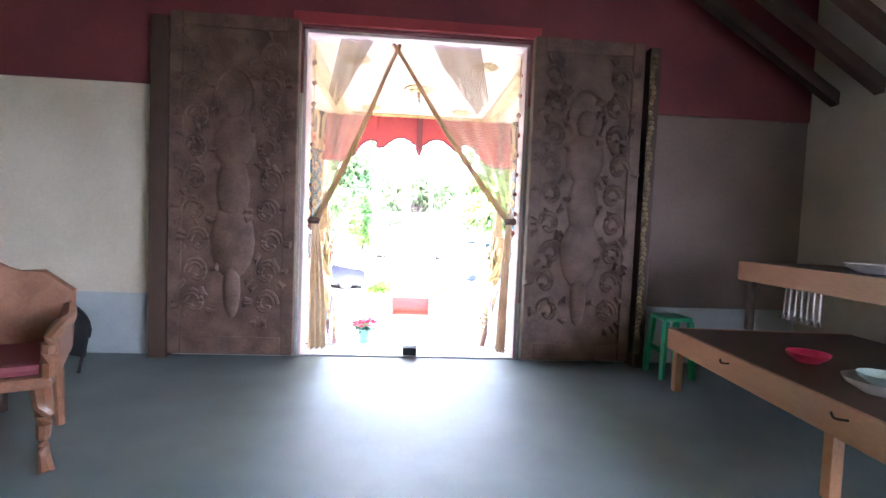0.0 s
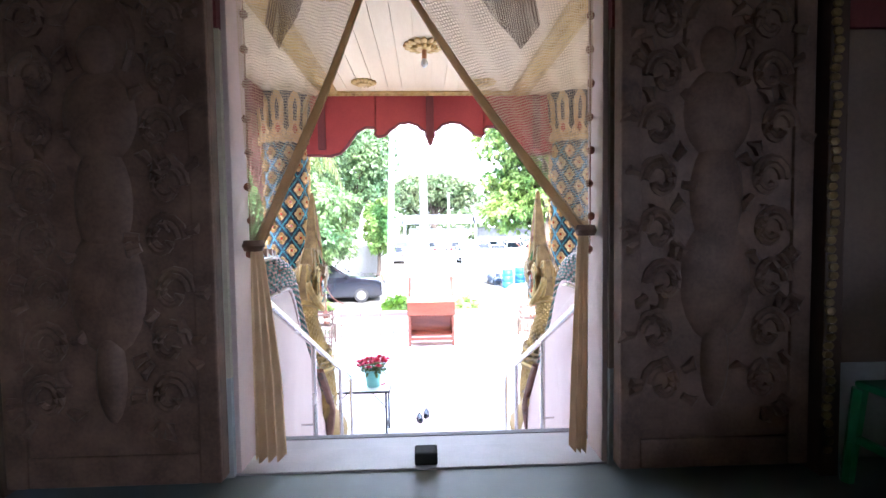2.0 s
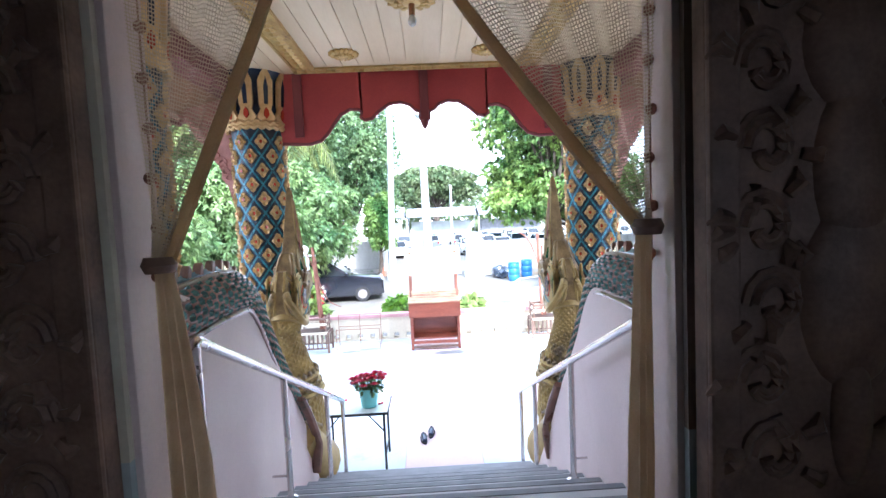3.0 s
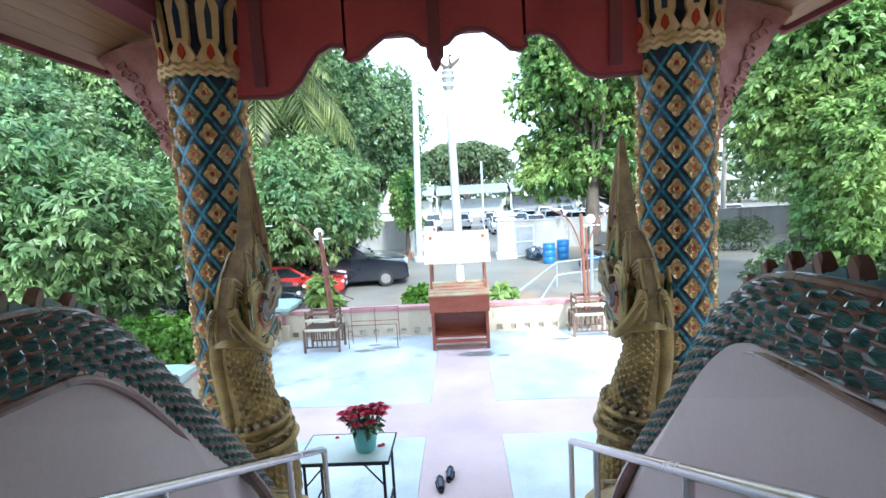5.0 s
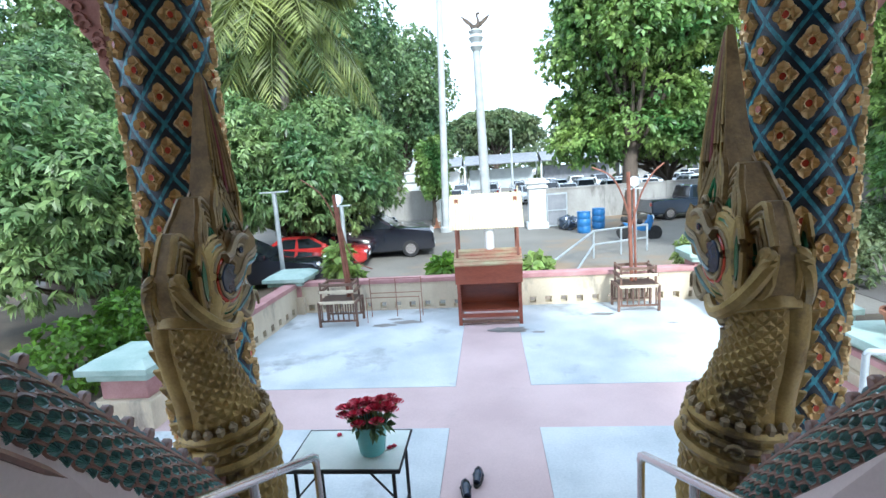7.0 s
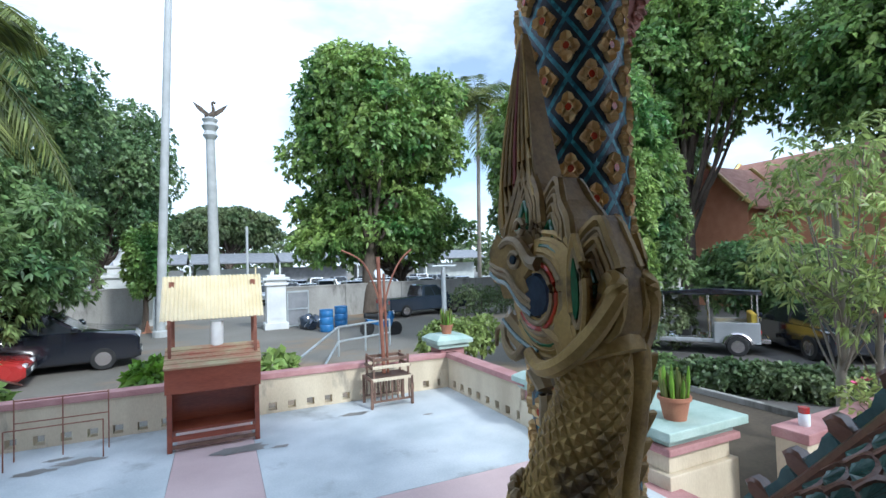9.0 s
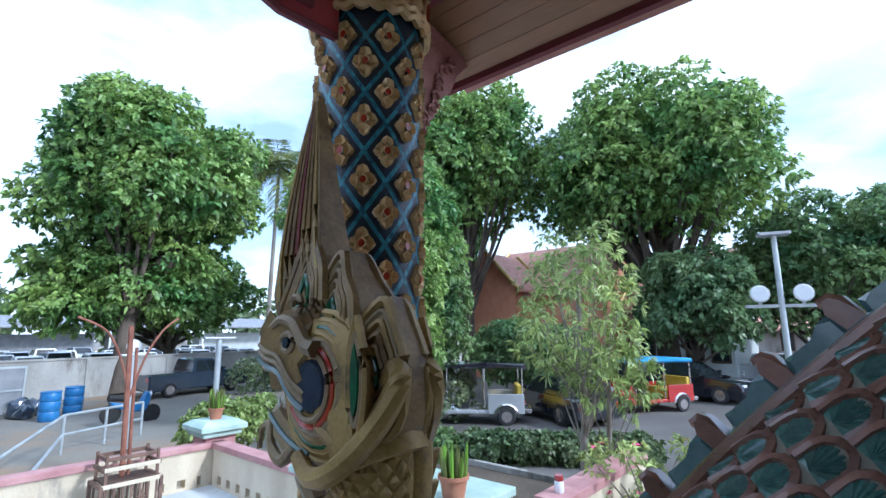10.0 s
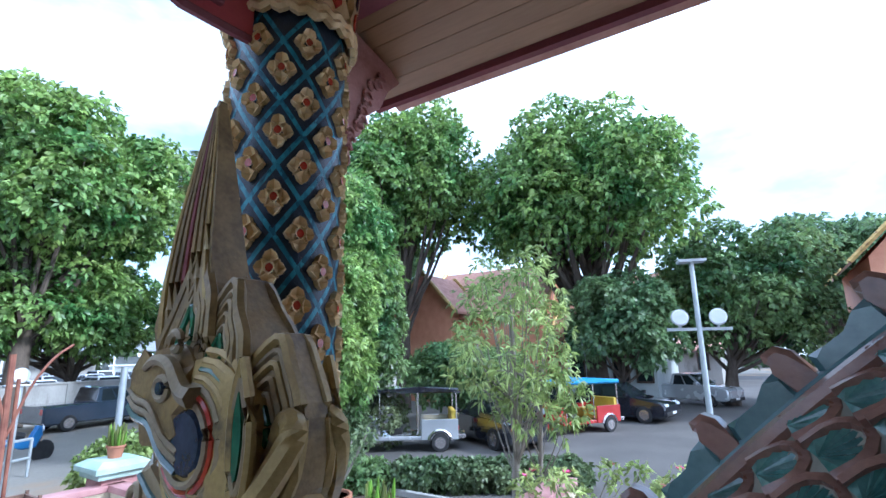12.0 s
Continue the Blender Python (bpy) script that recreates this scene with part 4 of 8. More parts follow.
    for i in range(14, k - 8, 2):
        for h in (0.0, 1.0):
            p = nk[i].lerp(nk[i + 1], h)
            d = (nk[i + 1] - nk[i]).normalized()
            r = rad((i + h) / k)
            e1 = d.cross(Vector((0, 1, 0))).normalized()
            e2 = e1.cross(d).normalized()
            n = 18
            for q in range(n):
                a = 2 * math.pi * (q + (0.5 if h else 0)) / n
                o = e1 * math.cos(a) + e2 * math.sin(a)
                if o.dot(Vector((s, -0.9, 0)).normalized()) > 0.70:
                    continue
                w = o.cross(d)
                c0 = p + o * r
                u = r / 0.2
                tip, l_, r_, top, base = c0 + d * 0.040 * u + o * 0.004, c0 + w * 0.030 * u, c0 - w * 0.030 * u, c0 + o * 0.015 + d * 0.012, c0 - d * 0.030 * u
                vs = [bm.verts.new(x) for x in (tip, l_, base, r_, top)]
                for a0, b0 in ((0, 1), (1, 2), (2, 3), (3, 0)):
                    bm.faces.new((vs[a0], vs[b0], vs[4]))
    tagged(part("neck_scale_field", bm, NAGAGOLD, t, "small raised neck scales"), kind="stuff")
    # flat back band with saw fins on its edge
    bk = []
    for i in range(16, k - 6):
        d = (nk[i + 1] - nk[i]).normalized()
        o = Vector((s * 0.62, -0.78, 0))
        o = (o - d * o.dot(d)).normalized()
        bk.append((nk[i] + o * (rad(i / k) - 0.025), o, d))
    part("back_strip", tube([b[0] for b in bk], 0.068, 10), NAGAGOLD, t, "smooth gilt back band", smooth=True)
    for i in range(1, len(bk) - 1, 3):
        p, o, d = bk[i]
        o = (Vector((s, -0.25, 0)) - d * Vector((s, -0.25, 0)).dot(d)).normalized()
        m = Matrix.Translation(p + o * 0.050) @ Matrix((d, o, d.cross(o))).transposed().to_4x4()
        bm = slab_of([(-0.065, -0.02), (0.07, -0.02), (0.075, 0.05), (0.045, 0.045), (0.0, 0.022), (-0.06, 0.012)], 0.03, Matrix.Translation((0, 0, -0.015)), bev=0.005)
        bm.transform(m)
        part("back_fin", bm, NAGAGOLD, t)

    # head: outlines in (y, z), stacked out from the middle on both sides
    def curve2(pts, n):
        c = curve([(u, v, 0) for u, v in pts] + [(pts[0][0], pts[0][1], 0)], n)[:-1]
        return [(p.x, p.y) for p in c]
    hx = 1.53

    def slab_head(pts, dx, low, high, narrow, bev=0.014, n=4):
        """A plate of half thickness dx about the middle, thinner towards its top."""
        bm = slab_of(curve2(pts, n) if n > 1 else pts, 2 * dx, Matrix.Translation((X(hx) - dx, 0, 0)) @ YZ, bev=bev)
        for v in bm.verts:
            v.co.x = X(hx) + (v.co.x - X(hx)) * thin(v.co.z, low, high, narrow) * nape(v.co.y)
        return bm

    def nape(y):
        return 0.32 + 0.68 * min(1, max(0, (y - 7.90) / 0.24))

    def thin(z, low, high, narrow):
        return 1 - (1 - narrow) * min(1, max(0, (z - low) / (high - low)))
    # tall crest blade
    CR = [(8.24, 0.86), (8.34, 1.12), (8.385, 1.34), (8.42, 1.54), (8.455, 1.70), (8.475, 1.79), (8.505, 1.74), (8.555, 1.56), (8.60, 1.34), (8.62, 1.10), (8.58, 0.84)]
    crest = part("crest", slab_head(CR, 0.085, 0.95, 1.75, 0.2), HOODBROWN, t, "tall tapering dark gilt crest")
    for q in (-1, 1):
        for f, mm in ((0.10, NAGAGOLD), (0.26, HOODBROWN), (0.40, HOODBROWN), (0.53, DARKRED), (0.66, HOODBROWN), (0.80, HOODBROWN), (0.93, NAGAGOLD)):
            ln = []
            for j in range(10):
                z = 0.92 + 0.84 * j / 9
                y0_, y1_ = float(np.interp(z, (0.86, 1.12, 1.34, 1.54, 1.70, 1.79), (8.24, 8.34, 8.385, 8.42, 8.455, 8.475))), float(np.interp(z, (0.84, 1.10, 1.34, 1.56, 1.74, 1.79), (8.58, 8.62, 8.60, 8.555, 8.505, 8.475)))
                ln.append((X(hx) + q * (0.085 * thin(z, 0.95, 1.75, 0.2) + 0.002), y0_ + (y1_ - y0_) * f, z))
            part("crest_line", tube(ln, [0.013 - 0.0009 * j for j in range(10)], 6), mm, crest, smooth=True)
    # three layers of flames behind the cheeks
    FL = (([(8.56, 0.70), (8.50, 0.98), (8.43, 1.24), (8.35, 1.12), (8.27, 0.98), (8.24, 0.70)], 0.105, HOODBROWN),
          ([(8.42, 0.66), (8.33, 0.94), (8.235, 1.10), (8.17, 1.00), (8.10, 0.88), (8.08, 0.62)], 0.125, HOODBROWN),
          ([(8.22, 0.50), (8.16, 0.76), (8.03, 0.925), (7.965, 0.84), (7.91, 0.70), (7.93, 0.52), (8.06, 0.44)], 0.145, NAGAGOLD))
    for pts, dx, mm in FL:
        zt = max(p[1] for p in pts)
        fl = part("flame", slab_head(pts, dx, zt - 0.34, zt, 0.35), HOODBROWN, t, "layered brown gilt flame of the hood")
        c0 = (sum(p[0] for p in pts) / len(pts), sum(p[1] for p in pts) / len(pts))
        for q in (-1, 1):
            for sc, m2, th in ((0.93, mm, 0.020), (0.80, NAGAPALE, 0.011), (0.66, mm, 0.014), (0.50, HOODBROWN, 0.013), (0.36, NAGAPALE, 0.009), (0.22, GREENGLASS, 0.013)):
                ring = curve2([(c0[0] + (u - c0[0]) * sc, c0[1] + (v - c0[1]) * sc) for u, v in pts], 4)
                part("flame_line", tube([(X(hx) + q * (dx * thin(v, zt - 0.34, zt, 0.35) * nape(u) + 0.001), u, v) for u, v in ring + ring[:1]], th, 6), m2, fl, smooth=True)
    # cheek rings round a dark mirror disc, green drop behind
    cy, cz = 8.235, 0.635
    for q in (-1, 1):
        face = lambda d: X(hx) + q * d
        part("cheek", tube([(face(0.06), cy, cz), (face(0.12), cy, cz), (face(0.155), cy, cz)], [0.235, 0.225, 0.13], 24, up=(0, 0, 1)), NAGAGOLD, t, smooth=True)
        part("cheek_glass", tube([(face(0.15), cy + 0.01, cz), (face(0.168), cy + 0.01, cz)], [0.092, 0.078], 20), NAVY, t, "dark mirror glass disc")
        for rr, mm, th in ((0.10, NAGAPALE, 0.011), (0.120, REDGLASS, 0.010), (0.139, NAGAPALE, 0.012), (0.160, NAGAGOLD, 0.012), (0.180, GREENGLASS, 0.011), (0.202, NAGAGOLD, 0.014), (0.228, NAGAGOLD, 0.016)):
            ring = [(face(0.160 - max(0, rr - 0.11) * 0.5), cy + 0.01 + rr * math.cos(a), cz + rr * 1.06 * math.sin(a)) for a in [radians(88 + 17 * i) for i in range(15)]]
            part("cheek_ring", tube(ring, th, 6), mm, t, smooth=True)
        drop = [(8.035, 0.78), (8.014, 0.69), (8.018, 0.60), (8.035, 0.56), (8.048, 0.62), (8.050, 0.71)]
        lay = Matrix.Translation((min(face(0.13), face(0.152)), 0, 0)) @ YZ
        part("hood_glass", slab_of(curve2(drop, 3), 0.022, lay), GREENGLASS, t, "green glass drop")
        for sc, mm, th in ((1.25, NAGAPALE, 0.010), (1.7, NAGAGOLD, 0.014)):
            ring = curve2([(8.042 + (u - 8.042) * sc * 1.25, 0.67 + (v - 0.67) * sc) for u, v in drop], 3)
            part("hood_ring", tube([(face(0.146), u, v) for u, v in ring + ring[:1]], th, 6), mm, t, smooth=True)
        # scroll sweeping under the cheek and up to the nape
        sw = curve([(face(0.13), 8.34, 0.40), (face(0.16), 8.22, 0.36), (face(0.165), 8.08, 0.41), (face(0.12), 7.97, 0.53), (face(0.075), 7.915, 0.66), (face(0.065), 7.945, 0.70), (face(0.075), 7.97, 0.65)], 5)
        part("nape_scroll", tube(sw, [0.026 + 0.012 * math.sin(3.1 * i / (len(sw) - 1)) for i in range(len(sw))], 8), NAGAGOLD, t, "gilt scroll under the cheek", smooth=True)
    part("skull", tube(curve([(X(hx), 8.06, 0.40), (X(hx), 8.16, 0.60), (X(hx), 8.32, 0.72), (X(hx), 8.46, 0.74)], 5), [0.15, 0.155, 0.16, 0.16, 0.16, 0.16, 0.16, 0.158, 0.156, 0.152, 0.148, 0.143, 0.138, 0.132, 0.125, 0.11], 16), NAGAGOLD, t, smooth=True)
    # jaws
    up = [(8.26, 0.70), (8.29, 0.84), (8.36, 0.90), (8.43, 0.87), (8.49, 0.84), (8.56, 0.87), (8.60, 0.80), (8.585, 0.71), (8.51, 0.675), (8.42, 0.65), (8.33, 0.56)]
    dn = [(8.28, 0.45), (8.37, 0.46), (8.45, 0.50), (8.53, 0.55), (8.585, 0.53), (8.56, 0.46), (8.47, 0.40), (8.38, 0.36), (8.29, 0.36)]
    jaw = part("upper_jaw", slab_of(curve2(up, 3), 0.34, Matrix.Translation((X(hx) - 0.17, 0, 0)) @ YZ, bev=0.045), HOODBROWN, t, "weathered brown gilt upper jaw")
    low = part("lower_jaw", slab_of(curve2(dn, 3), 0.22, Matrix.Translation((X(hx) - 0.11, 0, 0)) @ YZ, bev=0.03), NAGAPALE, t, "faded gilt lower jaw")
    part("tongue", tube(curve([(X(hx), 8.30, 0.50), (X(hx), 8.44, 0.56), (X(hx), 8.56, 0.61)], 4), [0.05 - 0.004 * i for i in range(9)], 8, flat=1.4), REDGLASS, t, smooth=True)
    for q in (-1, 1):
        xx = X(hx) + q * 0.172
        part("eye", tube([(xx - q * 0.03, 8.365, 0.775), (xx + q * 0.012, 8.365, 0.775)], [0.026, 0.018], 12), NAVY, jaw)
        part("eye_rim", tube([(xx, 8.365 + 0.036 * math.cos(a), 0.775 + 0.030 * math.sin(a)) for a in [i * 0.5236 for i in range(13)]], 0.012, 6), NAGAPALE, jaw, smooth=True)
        part("brow", tube(curve([(xx, 8.47, 0.83), (xx, 8.41, 0.855), (xx, 8.33, 0.84), (xx, 8.26, 0.77), (xx, 8.20, 0.755)], 4), [0.012 + 0.0012 * i for i in range(17)], 6), NAGAPALE, jaw, smooth=True)
        part("brow_curl", tube([(xx - q * 0.01, 8.33 + 0.035 * math.cos(a) * (1 - a / 9), 0.90 + 0.04 * math.sin(a) * (1 - a / 9)) for a in [i * 0.55 for i in range(11)]], 0.013, 6), NAGAPALE, jaw, smooth=True)
        part("nostril", tube([(xx - q * 0.02, 8.545 + 0.03 * math.cos(a) * (1 - a / 9), 0.80 + 0.032 * math.sin(a) * (1 - a / 9)) for a in [i * 0.55 for i in range(11)]], 0.012, 6), NAGAPALE, jaw, smooth=True)
        for dz, mm in ((0.0, FINBLUE), (0.026, NAGAPALE), (0.05, NAGAPALE)):
            part("lip", tube(curve([(xx - q * 0.012, 8.57, 0.715 + dz), (xx, 8.50, 0.69 + dz), (xx, 8.42, 0.672 + dz), (xx, 8.34, 0.60 + dz), (xx - q * 0.01, 8.27, 0.56 + dz)], 4), 0.011, 6), mm, jaw, smooth=True)
        part("lower_lip", tube(curve([(X(hx) + q * 0.11, 8.56, 0.51), (X(hx) + q * 0.113, 8.48, 0.46), (X(hx) + q * 0.113, 8.38, 0.42), (X(hx) + q * 0.113, 8.30, 0.41)], 4), 0.011, 6), FINBLUE, low, smooth=True)
        for i in range(6):
            yy = 8.36 + i * 0.036
            part("tooth", tube([(X(hx) + q * 0.125, yy, 0.645 + i * 0.010), (X(hx) + q * 0.125, yy + 0.006, 0.605 + i * 0.010)], [0.013, 0.003], 6), WHITE, jaw)
            part("lower_tooth", tube([(X(hx) + q * 0.085, yy, 0.455 + i * 0.016), (X(hx) + q * 0.085, yy + 0.004, 0.492 + i * 0.016)], [0.011, 0.003], 6), WHITE, low)
        # fangs and curled whiskers of the lower jaw
        part("whisker", tube(curve([(X(hx) + q * 0.10, 8.40, 0.42), (X(hx) + q * 0.11, 8.47, 0.36), (X(hx) + q * 0.11, 8.54, 0.40), (X(hx) + q * 0.10, 8.58, 0.47), (X(hx) + q * 0.10, 8.63, 0.45), (X(hx) + q * 0.10, 8.64, 0.38)], 4), [0.026 - 0.0009 * i for i in range(21)], 7), NAGAPALE, low, "pale curled whisker", smooth=True)
    part("beard", tube(curve([(X(hx), 8.46, 0.40), (X(hx), 8.46, 0.30), (X(hx), 8.40, 0.20), (X(hx), 8.42, 0.06), (X(hx), 8.36, -0.04)], 5), [0.06 * (1 - i / 23) + 0.008 for i in range(21)], 8), NAGAPALE, t, "curled gilt beard", smooth=True)
    # collar of the beast that the neck grows from
    cp, cd = nk[25], (nk[26] - nk[24]).normalized()
    e1 = cd.cross(Vector((0, 1, 0))).normalized()
    e2 = e1.cross(cd)
    for dz, rr, th in ((-0.02, 0.262, 0.033), (0.07, 0.248, 0.024), (0.15, 0.236, 0.028)):
        part("collar_band", tube([cp + cd * dz + (e1 * math.cos(a) + e2 * math.sin(a)) * rr for a in [2 * math.pi * i / 24 for i in range(25)]], th, 6), NAGAGOLD, t, smooth=True)
    for i in range(22):
        a = 2 * math.pi * i / 22
        o = e1 * math.cos(a) + e2 * math.sin(a)
        part("collar_bead", tube([cp + cd * 0.17 + o * 0.235, cp + cd * 0.20 + o * 0.238, cp + cd * 0.225 + o * 0.232], [0.022, 0.026, 0.01], 6), NAGAPALE, t)
        if i % 2 == 0:
            c0 = cp + cd * 0.055 + o * 0.262
            w = o.cross(cd)
            part("collar_scroll", tube([c0 + (cd * math.sin(b) + w * math.cos(b)) * 0.045 * (1 - b / 10) for b in [j * 0.6 for j in range(12)]], 0.011, 5), NAGAPALE, t)
    # beast head at the end of the body
    fx = X(bx) - s * 0.165
    bh = part("beast_head", tube(curve([(X(bx), 7.72, -0.62), (X(bx), 7.95, -0.86), (X(bx), 8.15, -1.05), (X(bx), 8.32, -1.2)], 4), [0.19 + 0.008 * i for i in range(13)], 16), NAGAGOLD, t, "ochre gilt beast head", smooth=True)
    part("beast_eye", tube([(fx + s * 0.02, 7.98, -0.82), (fx - s * 0.02, 7.98, -0.82)], [0.075, 0.05], 14), NAGAPALE, bh)
    part("beast_pupil", tube([(fx - s * 0.01, 7.98, -0.82), (fx - s * 0.032, 7.98, -0.82)], [0.035, 0.025], 10), NAVY, bh)
    part("beast_edge", tube(curve([(fx + s * 0.04, 7.52, -0.20), (fx - s * 0.0, 7.66, -0.46), (fx - s * 0.03, 7.74, -0.72), (fx, 7.72, -1.0)], 5), 0.030, 8, flat=1.6), SCALERIM, bh, "dark red clay edging", smooth=True)
    for j in range(5):
        part("beast_line", tube(curve([(fx + s * (0.10 - 0.02 * j), 7.70 + 0.03 * j, -0.42 - 0.08 * j), (fx + s * (0.03 - 0.01 * j), 7.86 + 0.02 * j, -0.56 - 0.09 * j), (fx, 8.05, -0.68 - 0.1 * j)], 5), 0.014, 5), NAGAPALE, bh)
    return t


naga(1, "glazed green and terracotta naga with gilt head on the stair wall")
naga(-1, "glazed green and terracotta naga with gilt head on the stair wall")

# balustrade walls under the nagas
lowline = curve([(0, y, z - 0.07) for y, z in BODY], 6)
for s, nm in ((1, "east"), (-1, "west")):
    prof = [(5.14, -0.3), (5.14, 1.75), (5.22, 1.62), (5.30, 1.30), (5.42, 1.10), (5.56, 0.98), (5.72, 0.92)] + [(p.y, p.z) for p in lowline if p.y > 5.74] + [(8.12, -1.3), (8.12, TZ - 0.3), (5.5, TZ - 0.3)]
    xi = WXR if s > 0 else WXL - 0.29
    bm = bmesh.new()
    lean = lambda y, z: s * 0.11 * min(1, max(0, (y - 6.1) / 0.9)) * (1 if z > -1.2 else 0)
    v0 = [bm.verts.new((xi + lean(y, z), y, z)) for y, z in prof]
    v1 = [bm.verts.new((xi + 0.29 + lean(y, z), y, z)) for y, z in prof]
    f0, f1 = bm.faces.new(v0), bm.faces.new(v1[::-1])
    for i in range(len(prof)):
        bm.faces.new((v0[i], v0[(i + 1) % len(prof)], v1[(i + 1) % len(prof)], v1[i]))
    bmesh.ops.triangulate(bm, faces=[f0, f1])
    structure("wall_balustrade_" + nm, bm, PINKWALL, "pale pink plastered stair balustrade under the naga")

# steel handrails
def handrail(x, ys):
    h = thing("handrail", "polished stainless steel stair handrail", "handrail", "stair handrails")
    nz = lambda y: -0.4708 * (y - SY0)
    top = lambda y: 0.90 if y < 5.35 else 0.90 - 0.4725 * (y - 5.31)
    pts = curve([(x, 5.30, 0.86), (x, 5.325, 0.892), (x, 5.38, 0.868)], 4) + [(x, 8.40, top(8.40)), (x, 8.44, top(8.46)), (x, 8.455, top(8.46) - 0.04)]
    part("rail", tube(pts, 0.026, 12), STEEL, h, smooth=True)
    for i, y in enumerate(ys):
        base = 0.0 if y < SY0 else -RISE * min(9, int((y - SY0 - 0.03) / TREAD) + 1)
        r = 0.026 if i == 0 else 0.022
        part("post", tube([(x, y, base), (x, y, top(y) - (0.03 if i == 0 else 0.0))], r, 12), STEEL, h, smooth=True)
        part("flange", lathe([(0.045, 0.0), (0.045, 0.012), (0.027, 0.02)], 14, (x, y, base)), STEEL, h, smooth=True)
    part("tie", tube([(x, ys[1], -0.36), (WXR if x > 0 else WXL, ys[1], -0.36)], 0.008, 6), STEEL, h)
    return h


handrail(1.09, (5.30, 6.48, 7.72, 8.455))
handrail(-0.91, (5.30, 6.48, 7.72, 8.455))

# ---- doors ----
def door_leaf(x0, x1, name, label):
    """A carved leaf folded back flat against the wall; relief of scrolls round a plain standing shape."""
    d = tagged(new(name), label, "door", kind="structure")
    y0, y1, zt = 4.80, 4.905, 3.0
    part("panel", box(x0, x1, y0 + 0.02, y1, 0.04, zt, bev=0.01), CARVED, d)
    for a, b, c, e in ((x0, x0 + 0.11, 0.04, zt), (x1 - 0.11, x1, 0.04, zt)):
        part("stile", box(a, b, y0, y0 + 0.03, c, e, bev=0.012), CARVED, d)
    for z0_, z1_ in ((0.04, 0.2), (zt - 0.12, zt)):
        part("rail", box(x0 + 0.11, x1 - 0.11, y0 + 0.002, y0 + 0.03, z0_, z1_, bev=0.012), CARVED, d)
    rng = random.Random(int((x0 + 9) * 100))
    xc = (x0 + x1) / 2
    bm = bmesh.new()
    for side in (-1, 1):
        for i in range(9):
            c0 = Vector((xc + side * (0.30 + rng.uniform(-0.03, 0.03)), y0 + 0.015, 0.5 + i * 0.27))
            for w in (0.11, 0.075):
                tube([c0 + Vector((side * w * math.cos(a) * (1 - a / 9), 0, w * 1.25 * math.sin(a) * (1 - a / 9))) for a in [k * 0.5 for k in range(13)]], 0.02, 6, bm)
            for k in range(4):
                a = rng.uniform(0, 6.28)
                p = c0 + Vector((0.12 * math.cos(a), 0, 0.14 * math.sin(a)))
                tube([p, p + Vector((0.05 * math.cos(a), -0.012, 0.06 * math.sin(a))), p + Vector((0.09 * math.cos(a + 0.4), 0, 0.10 * math.sin(a + 0.4)))], [0.022, 0.03, 0.006], 6, bm)
    part("scrollwork", bm, CARVED, d, "carved leaf scrolls", smooth=True)
    bm = bmesh.new()
    for cz, rx, rz in ((2.24, 0.10, 0.13), (1.92, 0.19, 0.24), (1.5, 0.15, 0.30), (1.05, 0.20, 0.34), (0.62, 0.08, 0.26)):
        bmesh.ops.create_uvsphere(bm, u_segments=16, v_segments=10, radius=1, matrix=Matrix.Translation((xc, y0 + 0.03, cz)) @ Matrix.Diagonal((rx, 0.055, rz, 1)))
    tube(curve([(xc + 0.17 * math.cos(a), y0 + 0.02, 2.3 + 0.24 * math.sin(a)) for a in [radians(-40 + 26 * k) for k in range(11)]], 2), 0.022, 6, bm)
    part("central_relief", bm, CARVED, d, smooth=True)
    return d


door_leaf(-2.08, DX0 - 0.01, "door_1", "open carved brown wooden door leaf folded against the wall")
door_leaf(DX1 + 0.01, 2.12, "door_2", "open carved brown wooden door leaf folded against the wall")
structure("trim_panel_edge_west", box(-2.24, -2.09, 4.80, 4.93, 0.0, 2.95, bev=0.01), DARKWOOD, "dark timber post beside the door leaf")
bm = box(2.14, 2.24, 4.74, 4.93, 0.0, 2.95, bev=0.01)
structure("trim_frame_east", bm, DARKWOOD, "dark timber post with a worn gilt edge")
bm = bmesh.new()
for i in range(60):
    z = 0.15 + i * 0.046
    bmesh.ops.create_uvsphere(bm, u_segments=6, v_segments=4, radius=1, matrix=Matrix.Translation((2.17 + 0.01 * math.sin(i), 4.735, z)) @ Matrix.Diagonal((0.028, 0.016, 0.024, 1)))
structure("trim_gilt_edge", bm, HOODBROWN, "worn gilt beading on the door post", smooth=True)
part_stop = thing("door_stop", "small dark wooden door stop block on the threshold", "door stop")
bm = box(-0.01, 0.12, 4.97, 5.08, 0.012, 0.085, bev=0.012)
part("block", bm, RUBBER, part_stop)

# ---- curtains ----
def cloth_patch(fn, nu, nv, material, name, parent, label=""):
    bm = bmesh.new()
    uvl = bm.loops.layers.uv.new("UVMap")
    g = [[bm.verts.new(fn(i / nu, j / nv)) for j in range(nv + 1)] for i in range(nu + 1)]
    ln = (g[0][0].co - g[nu][0].co).length, (g[0][0].co - g[0][nv].co).length
    for i in range(nu):
        for j in range(nv):
            f = bm.faces.new((g[i][j], g[i + 1][j], g[i + 1][j + 1], g[i][j + 1]))
            for lp, (a, b) in zip(f.loops, ((i, j), (i + 1, j), (i + 1, j + 1), (i, j + 1))):
                lp[uvl].uv = (a / nu * 1.1, b / nv * 1.9)
    return part(name, bm, material, parent, label, smooth=True)


